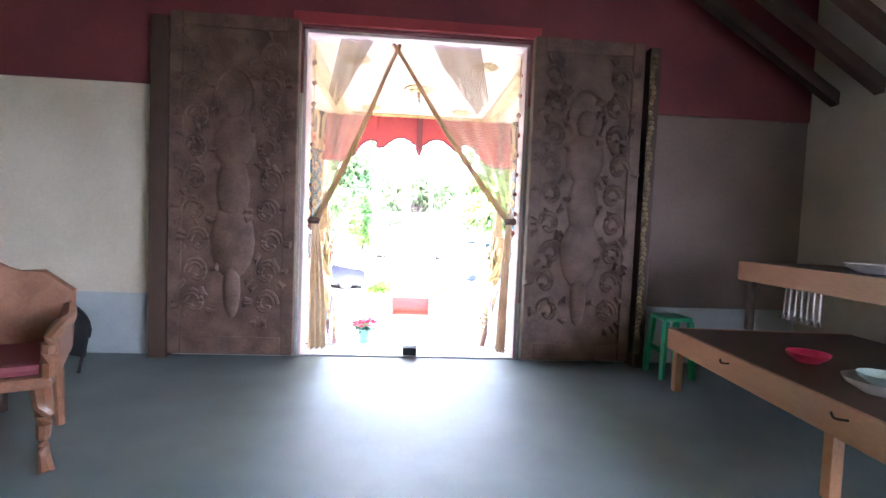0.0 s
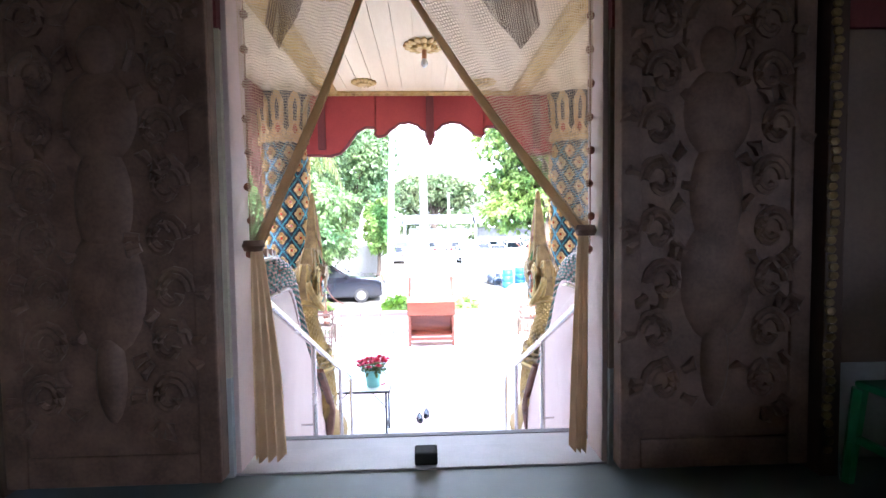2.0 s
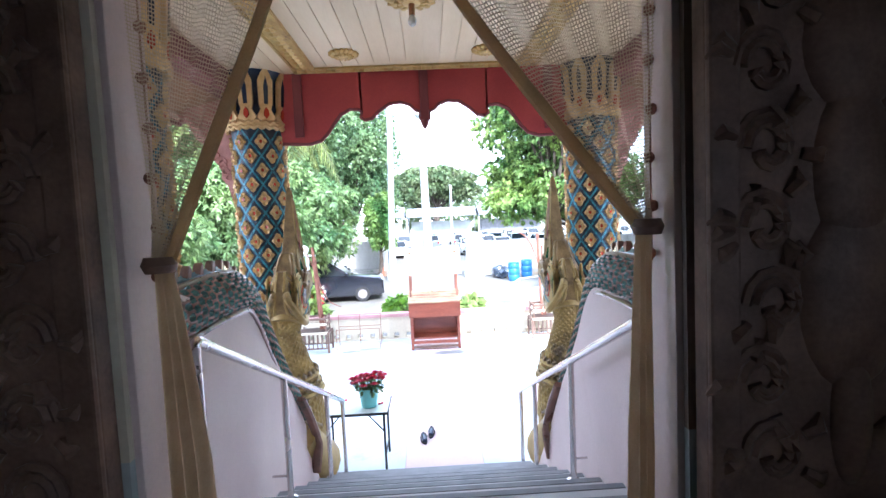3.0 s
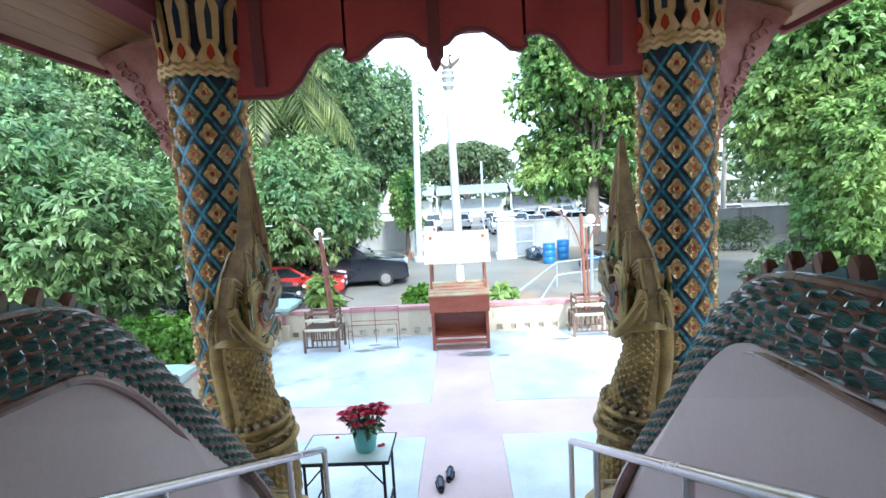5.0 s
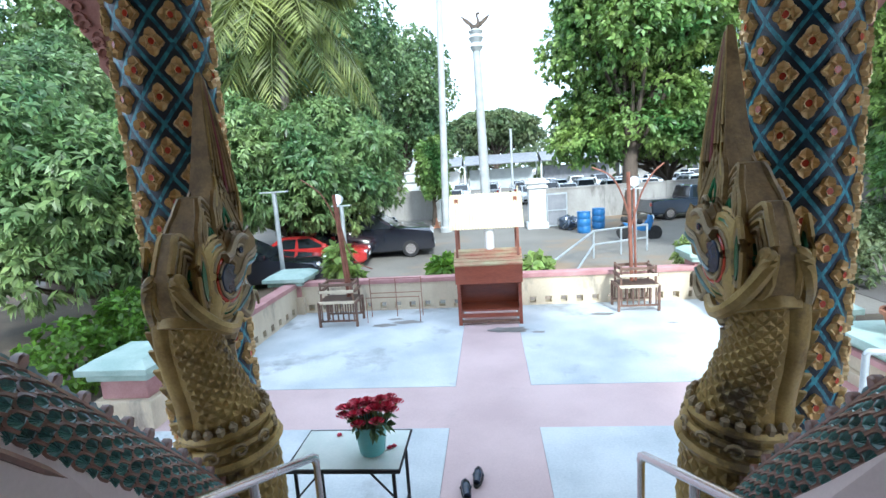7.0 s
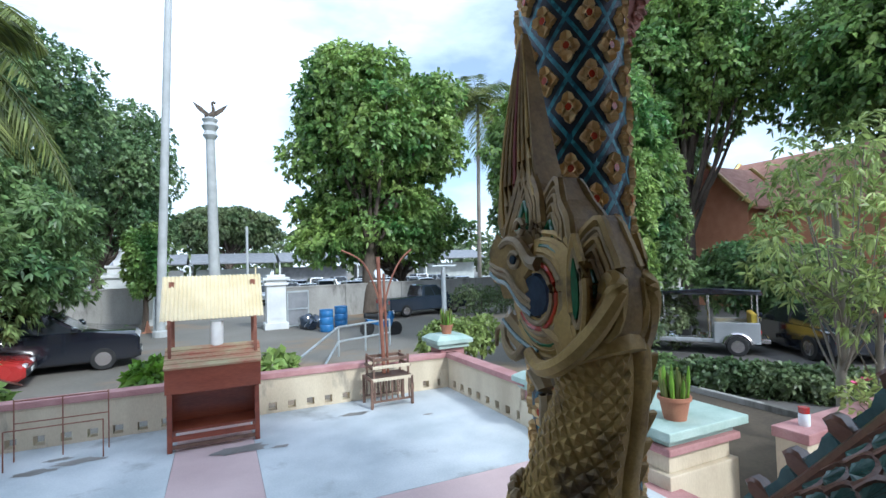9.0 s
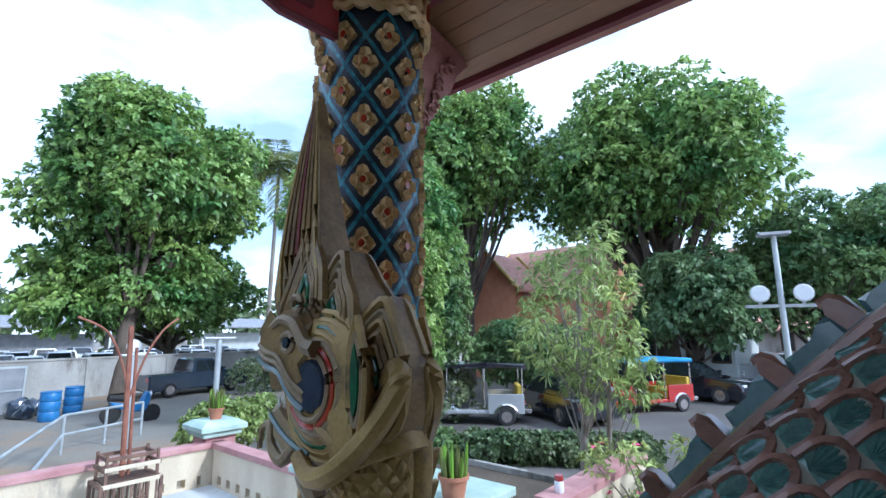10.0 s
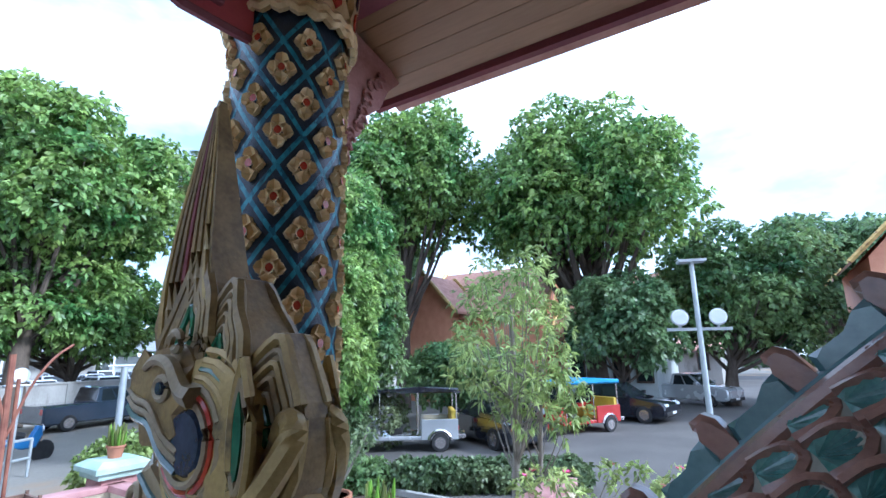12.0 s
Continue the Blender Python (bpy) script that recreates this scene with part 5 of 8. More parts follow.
def curtain(s, tie, label):
    """A net curtain drawn to one jamb and tied there. s: -1 west, +1 east."""
    c = thing("net_curtain", label, "curtain", "doorway curtains")
    jx = DX0 + 0.04 if s < 0 else DX1 - 0.04
    ty, tz, tx = 5.03, tie[1], tie[0]
    top_in = -0.13 if s < 0 else -0.20

    def sheet(u, v):
        # u: jamb to inner edge, v: top to tie
        x_top = jx + (top_in - jx) * u
        x_bot = tx + (0.03 * (u - 0.5)) * -s
        w = v ** 0.92
        x = x_top + (x_bot - x_top) * w
        z = DZ - 0.06 - (DZ - 0.06 - tz) * v - 0.10 * math.sin(math.pi * v) * u
        y = ty + 0.03 * math.sin(u * 28) * (0.4 + 0.6 * v) + 0.012 * math.sin(v * 9 + u * 5)
        return (x, y, z)
    cloth_patch(sheet, 40, 30, LACE, "net", c, "sheer cream net")
    edge = [Vector(sheet(1.0, v / 24)) for v in range(25)]
    part("hem", tube(edge, [0.018 + 0.014 * v / 24 for v in range(25)], 8, flat=0.6), CURTAIN, c, "gathered cream hem", smooth=True)

    def band(u, v):
        # patterned brown strip hanging from the top
        x0_, x1_ = jx + (top_in - jx) * 0.34, jx + (top_in - jx) * 0.70
        x = x0_ + (x1_ - x0_) * u - s * 0.0
        low = 0.62 - 0.42 * abs(u - 0.25) / 0.75
        x = x + (s * 0.10) * v
        return (x, ty - 0.035 + 0.015 * math.sin(u * 14), DZ - 0.05 - low * v)
    cloth_patch(band, 16, 16, LACEDARK, "patterned_band", c, "brown patterned crochet band")

    def tail(u, v):
        # gathered at the tie, spreading in soft folds to the floor
        wd_ = 0.05 + (0.11 if s < 0 else 0.04) * min(1, v * 1.6) ** 0.8
        x = tx - s * (wd_ * (u - 0.28) + 0.02 * v)
        y = ty + (0.012 + 0.035 * v) * math.sin(u * 21 + 0.8 * math.sin(v * 3)) + 0.02 * (u - 0.5)
        return (x, y, tz - v * (tz - 0.05))
    cloth_patch(tail, 48, 14, CURTAIN, "tail", c, "draped cream curtain tail")
    part("tie_band", lathe([(0.05, -0.03), (0.062, 0.0), (0.05, 0.03)], 14, (tx, ty, tz)), CARVED, c, smooth=True)
    return c


curtain(-1, (-0.88, 1.26), "cream net curtain tied back to the door jamb")
curtain(1, (0.98, 1.32), "cream net curtain tied back to the door jamb")
gar = thing("bead_garland", "thin red and brown beaded garland hanging in the doorway", "garland")
for xx in (DX0 + 0.07, DX1 - 0.05):
    bm = bmesh.new()
    tube([(xx, 5.1, DZ - 0.1 - k * 0.1) for k in range(18)], 0.004, 4, bm)
    for k in range(9):
        bmesh.ops.create_uvsphere(bm, u_segments=8, v_segments=6, radius=0.024, matrix=Matrix.Translation((xx + 0.008 * math.sin(k * 3), 5.1, DZ - 0.25 - k * 0.19)))
    part("strand", bm, RUST, gar)


# ---- plants ----
def leaf_mesh(name, blobs, tufts, per, ln, wd, material, parent, seed, droop=0.25, kind="", label=""):
    """Leaf tufts over the skins of the blobs. blobs: (centre, radii)."""
    rng = np.random.default_rng(seed)
    vol = np.array([b[1][0] * b[1][1] + b[1][0] * b[1][2] for b in blobs])
    pick = rng.choice(len(blobs), tufts, p=vol / vol.sum())
    cen = np.array([b[0] for b in blobs], float)[pick]
    rad = np.array([b[1] for b in blobs], float)[pick]
    d = rng.normal(size=(tufts, 3))
    d[:, 2] = d[:, 2] * 0.9 + 0.25
    d /= np.linalg.norm(d, axis=1)[:, None]
    pos = cen + d * rad * rng.uniform(0.62, 1.06, (tufts, 1))
    out = d + rng.normal(scale=0.35, size=d.shape)
    out[:, 2] += 0.15
    out /= np.linalg.norm(out, axis=1)[:, None]
    P, O = np.repeat(pos, per, 0), np.repeat(out, per, 0)
    n = tufts * per
    r = rng.normal(size=(n, 3))
    r -= O * (r * O).sum(1)[:, None]
    r /= np.linalg.norm(r, axis=1)[:, None]
    lean = rng.uniform(0.5, 1.4, (n, 1))
    ax = O * np.cos(lean) + r * np.sin(lean)
    ax[:, 2] -= droop
    ax /= np.linalg.norm(ax, axis=1)[:, None]
    sd = np.cross(ax, O + 0.01)
    sd /= np.linalg.norm(sd, axis=1)[:, None]
    L = ln * rng.uniform(0.65, 1.2, (n, 1))
    W = wd * rng.uniform(0.7, 1.2, (n, 1))
    base = P + ax * L * 0.1
    mid = base + ax * L * 0.5
    up = np.cross(sd, ax) * W * 0.35
    tip = base + ax * L - np.array([0, 0, 1.0]) * L * 0.18
    V = np.stack([base, mid + sd * W + up, tip, mid - sd * W + up], 1).reshape(-1, 3)
    me = bpy.data.meshes.new(name)
    me.vertices.add(n * 4)
    me.vertices.foreach_set("co", V.ravel())
    me.loops.add(n * 4)
    me.loops.foreach_set("vertex_index", np.arange(n * 4))
    me.polygons.add(n)
    me.polygons.foreach_set("loop_start", np.arange(n) * 4)
    me.polygons.foreach_set("loop_total", np.full(n, 4))
    me.update(calc_edges=True)
    me.materials.append(material)
    ob = link_mesh(name, me, parent, label)
    if kind:
        tagged(ob, kind=kind)
    return ob


def crown_blobs(c, r, k, seed, size=(0.32, 0.5)):
    rng = random.Random(seed)
    out = []
    for i in range(k):
        a, h = 2 * math.pi * (i * 0.618 + rng.uniform(-0.05, 0.05)), -0.75 + 1.6 * ((i + 0.5) / k)
        w = math.sqrt(max(0.05, 1 - min(1, abs(h)) ** 2))
        q = rng.uniform(0.55, 0.85)
        f = rng.uniform(*size)
        out.append(((c[0] + r[0] * q * w * math.cos(a), c[1] + r[1] * q * w * math.sin(a), c[2] + r[2] * 0.72 * h), (r[0] * f, r[1] * f, r[2] * f * 0.85)))
    return out


def tree(name, label, foot, c, r, k, tufts, per, ln, wd, leaf, trunk=0.25, bark=None, seed=1, droop=0.25, size=(0.24, 0.46), group="", dense=1.5):
    t = thing(name, label, "tree", group)
    blobs = crown_blobs(c, r, k, seed, size)
    rng = random.Random(seed + 50)
    fork = Vector((foot[0] * 0.6 + c[0] * 0.4, foot[1] * 0.6 + c[1] * 0.4, foot[2] + (c[2] - foot[2]) * 0.55))
    top = Vector((c[0], c[1], c[2] + r[2] * 0.4))
    pts = curve([foot, Vector(foot).lerp(fork, 0.5) + Vector((rng.uniform(-0.2, 0.2), 0.1, 0)), fork, top], 5)
    n = len(pts) - 1
    tr = part("trunk", tube(pts, [trunk * (1.25 - 1.1 * i / n) + 0.02 for i in range(n + 1)], 10), bark or BARK, t, smooth=True)
    for b in blobs:
        s0 = pts[rng.randint(n // 3, n - 3)]
        e = Vector(b[0])
        mid = s0.lerp(e, 0.5) + Vector((0, 0, -0.1 * (e - s0).length))
        part("limb", tube(curve([s0, mid, e], 4), [trunk * 0.42 * (1 - 0.1 * i) for i in range(9)], 6), bark or BARK, tr, smooth=True)
    leaf_mesh("crown", blobs + ([(c, (r[0] * 0.66, r[1] * 0.66, r[2] * 0.66))] if dense > 1 else []), int(tufts * dense * 1.3), per, ln * 0.85, wd * 0.82, leaf, t, seed, droop)
    return t


GZ = -2.0
# left side: mango trees
tree("mango_tree", "dense mango tree with drooping dark green leaves", (-8.6, 15.6, GZ), (-8.9, 15.2, 1.0), (3.1, 2.6, 2.7), 26, 3000, 8, 0.27, 0.045, LEAF_MANGO, 0.24, seed=3, droop=0.45)
tree("mango_tree", "round mango tree over the parked cars", (-7.6, 23.5, GZ), (-7.0, 23.0, 1.5), (4.3, 3.2, 2.9), 30, 4200, 8, 0.30, 0.05, LEAF_MANGO, 0.26, seed=4, droop=0.45)
tree("yard_tree", "tall dark leafy tree behind the parked cars", (-6.6, 43.5, GZ), (-6.4, 43.5, 6.6), (4.6, 3.6, 6.3), 26, 3600, 7, 0.34, 0.09, LEAF_DARK, 0.3, seed=5)
tree("yard_tree", "tall spreading tree with feathery pale crown", (-16.0, 26.5, GZ), (-16.5, 26, 5.8), (4.8, 3.5, 6.0), 26, 3400, 7, 0.30, 0.07, LEAF_MANGO, 0.3, seed=6)
tree("yard_tree", "dark leafy tree at the yard edge", (-13.0, 19.0, GZ), (-13.4, 19.5, 2.6), (3.4, 3.0, 3.6), 22, 2600, 7, 0.28, 0.06, LEAF_DARK, 0.26, seed=7)
tree("yard_tree", "tall dark tree beside the coconut palm", (-12.0, 33.0, GZ), (-13.5, 33, 8.6), (5.6, 3.4, 7.0), 28, 3400, 7, 0.34, 0.09, LEAF_DARK, 0.3, seed=27)
tree("yard_tree", "tall dark spreading tree behind the coconut palm", (-9.4, 35.0, GZ), (-9.6, 35.0, 7.6), (5.2, 3.4, 6.6), 28, 3400, 7, 0.34, 0.09, LEAF_DARK, 0.32, seed=28)
tree("creeper_pole_tree", "slim tree hung with green creeper by the gate", (-3.0, 34.0, GZ), (-2.9, 34.0, 1.2), (1.0, 0.9, 2.4), 12, 900, 7, 0.3, 0.07, LEAF_BRIGHT, 0.12, seed=8)
# centre and right
tree("rain_tree", "large leafy tree with a leaning trunk by the yard wall", (8.3, 34.0, GZ), (9.6, 36.0, 9.4), (6.2, 5.0, 5.6), 34, 4600, 7, 0.42, 0.12, LEAF_BRIGHT, 0.42, seed=9)
tree("rain_tree", "low spreading tree over the yard wall", (12.0, 37.0, GZ), (9.6, 36.6, 3.5), (6.0, 3.6, 3.3), 24, 3200, 7, 0.40, 0.11, LEAF_BRIGHT, 0.3, seed=10)
tree("umbrella_tree", "distant umbrella shaped rain tree", (1.8, 86, GZ), (1.8, 86, 7.2), (7.4, 5, 3.6), 26, 2600, 6, 0.75, 0.22, LEAF_DULL, 0.5, seed=11, size=(0.24, 0.36))
tree("tamarind_tree", "tall leafy tree before the red roofed house", (22.0, 23.6, GZ), (21.6, 23.0, 10.4), (3.6, 4.2, 5.0), 28, 3400, 7, 0.36, 0.10, LEAF_BRIGHT, 0.36, seed=12)
tree("tamarind_tree", "very large domed tree beside the house", (26.5, 14.2, GZ), (26.0, 14.6, 9.3), (4.6, 6.4, 5.4), 40, 5200, 7, 0.38, 0.10, LEAF_BRIGHT, 0.5, seed=13)
tree("tamarind_tree", "dark leafy tree in the yard corner", (30.0, 8.6, GZ), (31.0, 7.6, 3.6), (3.6, 4.6, 4.4), 26, 2600, 7, 0.36, 0.10, LEAF_MANGO, 0.3, seed=14)
tree("tamarind_tree", "leafy tree behind the parked vehicles", (24.0, 30.0, GZ), (24.0, 30.0, 6.0), (5.0, 4.4, 5.6), 26, 2800, 7, 0.4, 0.11, LEAF_MANGO, 0.36, seed=15)
tree("distant_tree", "distant broad dark tree", (64, 1.0, GZ), (64, 0.5, 8.2), (7, 8, 6.2), 26, 2400, 6, 0.8, 0.24, LEAF_DARK, 0.5, seed=16)
tree("garden_bush", "leafy mango bush behind the flower pots", (10.6, 16.6, GZ), (10.0, 16.9, 1.2), (1.2, 1.5, 2.7), 20, 1500, 8, 0.24, 0.045, LEAF_BRIGHT, 0.12, seed=17, droop=0.4)
tree("garden_bush", "leafy bush at the garden edge", (12.2, 18.5, GZ), (12.4, 18.4, 1.4), (1.8, 2.0, 2.6), 18, 1600, 8, 0.24, 0.05, LEAF_MANGO, 0.12, seed=18, droop=0.4)
tree("garden_sapling", "slender sapling with narrow light green leaves", (7.85, 10.3, GZ), (7.9, 10.35, 1.05), (1.0, 1.2, 1.95), 30, 400, 7, 0.19, 0.024, LEAF_YOUNG, 0.05, PALEBARK, seed=19, droop=0.5, size=(0.16, 0.30), dense=1.0)
tree("garden_sapling", "thin staked sapling stem beside its twin", (8.1, 10.1, GZ), (8.2, 10.0, 0.2), (0.7, 0.8, 1.1), 10, 110, 7, 0.18, 0.022, LEAF_YOUNG, 0.035, PALEBARK, seed=20, droop=0.5, size=(0.2, 0.34), dense=1.0)


tree("shade_tree", "broad light green tree beside the garden", (11.6, 18.8, GZ), (11.2, 18.8, 4.2), (3.0, 2.8, 3.5), 26, 3000, 8, 0.26, 0.06, LEAF_BRIGHT, 0.22, seed=61, droop=0.35)
tree("shade_tree", "tall light green tree behind the garden", (17.0, 27.0, GZ), (16.8, 27.0, 4.6), (4.0, 3.6, 5.2), 26, 2600, 7, 0.34, 0.09, LEAF_MANGO, 0.28, seed=62)

tree("shade_tree", "leafy young tree before the temple house", (18.2, 17.2, GZ), (18.2, 17.4, -0.1), (1.9, 2.6, 1.6), 24, 2000, 8, 0.27, 0.06, LEAF_MANGO, 0.14, seed=63, droop=0.35)
tree("shade_tree", "dark understorey tree beside the temple house", (24.5, 12.6, GZ), (24.4, 12.4, 2.2), (2.3, 2.6, 2.7), 22, 1500, 7, 0.32, 0.09, LEAF_DARK, 0.2, seed=64)


def far_woods():
    blobs = []
    rng = random.Random(77)
    for i in range(46):
        a = radians(-62 + i * 3.9)
        d = rng.uniform(88, 112)
        blobs.append(((d * math.sin(a), d * math.cos(a), rng.uniform(0.5, 3.0)), (6.5, 6.5, rng.uniform(3.2, 6.0))))
    ob = leaf_mesh("far_woods", blobs, 5200, 6, 1.3, 0.42, LEAF_DULL, None, 21)
    tagged(ob, "distant belt of dull green trees", "woods", kind="stuff")


far_woods()


def palm(foot, h, rad, n, seed, label):
    t = thing("coconut_palm", label, "palm tree")
    rng = random.Random(seed)
    pts = curve([foot, (foot[0] + 0.2, foot[1], foot[2] + h * 0.5), (foot[0] + 0.5, foot[1] + 0.1, foot[2] + h)], 8)
    k = len(pts) - 1
    part("trunk", tube(pts, [0.2 - 0.06 * i / k + 0.012 * (i % 2) for i in range(k + 1)], 10), PALEBARK, t, smooth=True)
    top = Vector(pts[-1])
    for f in range(n):
        a, el = f * 2.399, rng.uniform(-0.55, 1.15)
        hd = Vector((math.cos(a), math.sin(a), 0))
        ln = rad * rng.uniform(0.8, 1.1)
        ra = []
        for i in range(15):
            u = i / 14
            ra.append(top + hd * ln * (u * math.cos(el) * (1 - 0.22 * u)) + Vector((0, 0, ln * (u * math.sin(el) - 0.62 * u * u))))
        bm = tube(ra, [0.045 * (1 - 0.85 * i / 14) for i in range(15)], 5)
        sd = hd.cross(Vector((0, 0, 1)))
        for i in range(1, 14):
            for h2 in (0.0, 0.33, 0.66):
                p = ra[i].lerp(ra[min(i + 1, 14)], h2)
                d = (ra[min(i + 1, 14)] - ra[i - 1]).normalized()
                for q in (-1, 1):
                    l = rad * 0.26 * math.sin(math.pi * min(0.97, (i + h2) / 14 * 0.85 + 0.13))
                    e = p + (sd * q * 0.8 + d * 0.55).normalized() * l + Vector((0, 0, -l * rng.uniform(0.25, 0.8)))
                    m = p.lerp(e, 0.5) + Vector((0, 0, 0.06 * l))
                    w = d * 0.06
                    bm.faces.new([bm.verts.new(x) for x in (p - w * 0.6, m - w, e, m + w)])
        part("frond", bm, LEAF_PALM if el < 0.7 else LEAF_DULL, t)
    for f in range(7):
        a = f * 0.9
        part("coconut", tube([top + Vector((0.16 * math.cos(a), 0.16 * math.sin(a), -0.1 + dz)) for dz in (-0.13, -0.05, 0.05, 0.12)], [0.03, 0.1, 0.1, 0.03], 8), LEAF_DULL, t, smooth=True)
    return t


palm((-8.0, 25.2, GZ), 10.2, 5.4, 34, 31, "coconut palm with long drooping yellow-green fronds")
palm((22.4, 46.0, GZ), 18.0, 6.8, 36, 32, "tall distant coconut palm")

# hedges and shrubs
for nm, lab, bl, n, m, sd in (
        ("hedge", "bright green leafy hedge beside the terrace", [((-5.9 + 0.45 * i, 13.1 + 0.18 * i, -1.25), (0.62, 0.6, 0.72)) for i in range(4)] + [((-6.4, 12.4, -1.4), (0.7, 0.7, 0.6))], 1500, LEAF_HEDGE, 41),
        ("clipped_hedge", "low clipped dull green hedge along the drive", [((9.35 + 0.26 * i, 13.6 - 0.42 * i, -1.72), (0.42, 0.42, 0.36)) for i in range(8)], 2200, LEAF_DULL, 42),
        ("clipped_hedge", "low rounded shrub at the drive edge", [((8.7, 14.6, -1.7), (0.5, 0.5, 0.42)), ((9.0, 14.2, -1.75), (0.4, 0.4, 0.36))], 700, LEAF_MANGO, 43),
        ("flowering_shrub", "leggy shrub behind the cactus pedestal", [((5.2 + 0.4 * i, 17.6, -1.2 + 0.1 * (i % 2)), (0.5, 0.5, 0.5)) for i in range(4)], 900, LEAF_YOUNG, 44),
        ("garden_shrub", "broad mixed shrubs at the garden edge", [((8.2 + 0.75 * i, 17.0 + 0.35 * (i % 3), -1.15 + 0.2 * (i % 2)), (0.75, 0.7, 0.85)) for i in range(7)], 2400, LEAF_DULL, 49),
        ("flowering_shrub", "dusty shrub by the yard wall", [((12.0 + 0.9 * i, 29.0, -1.2), (0.9, 0.8, 0.8)) for i in range(4)], 900, LEAF_DULL, 45),
        ("garden_plant", "small leafy plant behind the terrace wall", [((-3.05, 15.9, -0.75), (0.24, 0.24, 0.42)), ((-2.95, 16.0, -1.2), (0.3, 0.3, 0.35))], 120, LEAF_BRIGHT, 46),
        ("garden_plant", "broad leaved plant beside the wall", [((1.2, 15.9, -1.05), (0.3, 0.25, 0.22))], 40, LEAF_BRIGHT, 47),
        ("garden_plant", "leafy weed clump beside the wall", [((-0.75, 16.2, -1.0), (0.3, 0.3, 0.2))], 60, LEAF_HEDGE, 48)):
    t = thing(nm, lab, "shrub")
    leaf_mesh("foliage", bl, n, 7, 0.13 if n > 300 else 0.26, 0.035 if n > 300 else 0.06, m, t, sd, 0.1)
    for i, b in enumerate(bl[:5]):
        part("stem", tube([(b[0][0], b[0][1], GZ), b[0]], 0.02, 5), BARK, t)

# pink flowering shrub by the drive
t = thing("flowering_shrub", "leggy shrub with bright pink flowers", "shrub")
rng = random.Random(91)
tips = []
for i in range(26):
    a, l = rng.uniform(0, 6.28), rng.uniform(0.5, 1.25)
    b0 = Vector((7.2 + rng.uniform(-0.3, 0.3), 8.9 + rng.uniform(-0.5, 0.4), GZ))
    e = b0 + Vector((l * 0.55 * math.cos(a), l * 0.75 * math.sin(a), l * 1.1))
    part("stem", tube(curve([b0, b0.lerp(e, 0.5) + Vector((0, 0, 0.12)), e], 4), [0.018 - 0.0015 * k for k in range(9)], 5), PALEBARK, t)
    tips.append(e)
leaf_mesh("foliage", [((e.x, e.y, e.z), (0.14, 0.14, 0.1)) for e in tips], 260, 5, 0.11, 0.022, LEAF_YOUNG, t, 92, 0.1)
for e in tips[::2]:
    bm = bmesh.new()
    for k in range(5):
        a = k * 1.2566
        slab_of([(0.0, -0.012), (0.04, -0.03), (0.072, 0.0), (0.04, 0.03), (0.0, 0.012)], 0.004, Matrix.Translation(e + Vector((0, 0, 0.05))) @ Matrix.Rotation(a, 4, "Z") @ Matrix.Rotation(-0.5, 4, "Y"), bm)
    part("blossom", bm, PETAL_PINK, t)

# ---- yard ----
structure("road", box(8.0, 60, -12, 17.5, GZ, GZ + 0.01), ASPHALT, "worn grey drive beside the temple")
structure("ground_garden", box(5.2, 8.9, 5.0, 15.0, GZ, GZ + 0.03), EARTH, "dark bare garden earth")
structure("ground_under_trees", box(-40, -5.6, 6, 21, GZ, GZ + 0.02), EARTH, "dark shaded earth below the trees")
structure("kerb", box(8.9, 9.02, 5.0, 15.0, GZ, GZ + 0.14, bev=0.02), STAINWALL, "weathered concrete garden kerb")
for nm, p0, p1, h in (("wall_yard_west", (-40, 44.0), (-2.3, 37.0), 1.95), ("wall_yard_east", (3.3, 33.6), (46, 37.5), 1.78)):
    a = math.atan2(p1[1] - p0[1], p1[0] - p0[0])
    ln = math.hypot(p1[0] - p0[0], p1[1] - p0[1])
    bm = box(0, ln, -0.1, 0.1, 0, h - 0.08)
    box(-0.02, ln + 0.02, -0.14, 0.14, h - 0.08, h, bm)
    for i in range(int(ln / 3.5) + 1):
        box(i * 3.5, i * 3.5 + 0.24, -0.15, 0.15, 0, h - 0.081, bm)
    bm.transform(Matrix.Translation((p0[0], p0[1], GZ)) @ Matrix.Rotation(a, 4, "Z"))
    structure(nm, bm, STAINWALL, "stained grey yard wall with dark streaks")


def gate_pillar(x, y):
    g = thing("gate_pillar", "white plastered gate pillar with a stepped cap", "gate pillar", "gate pillars")
    part("shaft", box(x - 0.42, x + 0.42, y - 0.42, y + 0.42, GZ, 0.0, bev=0.03), WHITEPAINT, g)
    part("plinth", box(x - 0.52, x + 0.52, y - 0.52, y + 0.52, GZ, GZ + 0.3, bev=0.03), WHITEPAINT, g)
    for i, w in enumerate((0.52, 0.46, 0.58, 0.40)):
        part("cap_step", box(x - w, x + w, y - w, y + w, 0.001 + i * 0.12, 0.12 + i * 0.12, bev=0.02), WHITEPAINT, g)
    part("panel", box(x - 0.28, x + 0.28, y - 0.435, y - 0.42, GZ + 0.5, -0.3, bev=0.01), WHITEPAINT, g)


gate_pillar(2.65, 30.2)
gate_pillar(-2.6, 36.0)


def gate_leaf(m, label):
    g = thing("metal_gate", label, "gate", "gate leaves", m)
    for x0_, x1_, z0_, z1_ in ((0, 0.06, 0, 1.7), (1.0, 1.06, 0, 1.7), (0.06, 1.0, 0.05, 0.11), (0.06, 1.0, 1.62, 1.7), (0.06, 1.0, 0.82, 0.88)):
        ob = part("bar", box(x0_, x1_, -0.03, 0.03, z0_, z1_), GALV, g)
    part("sheet", box(0.06, 1.0, -0.008, 0.008, 0.12, 1.6), CLOTHGREY, g)


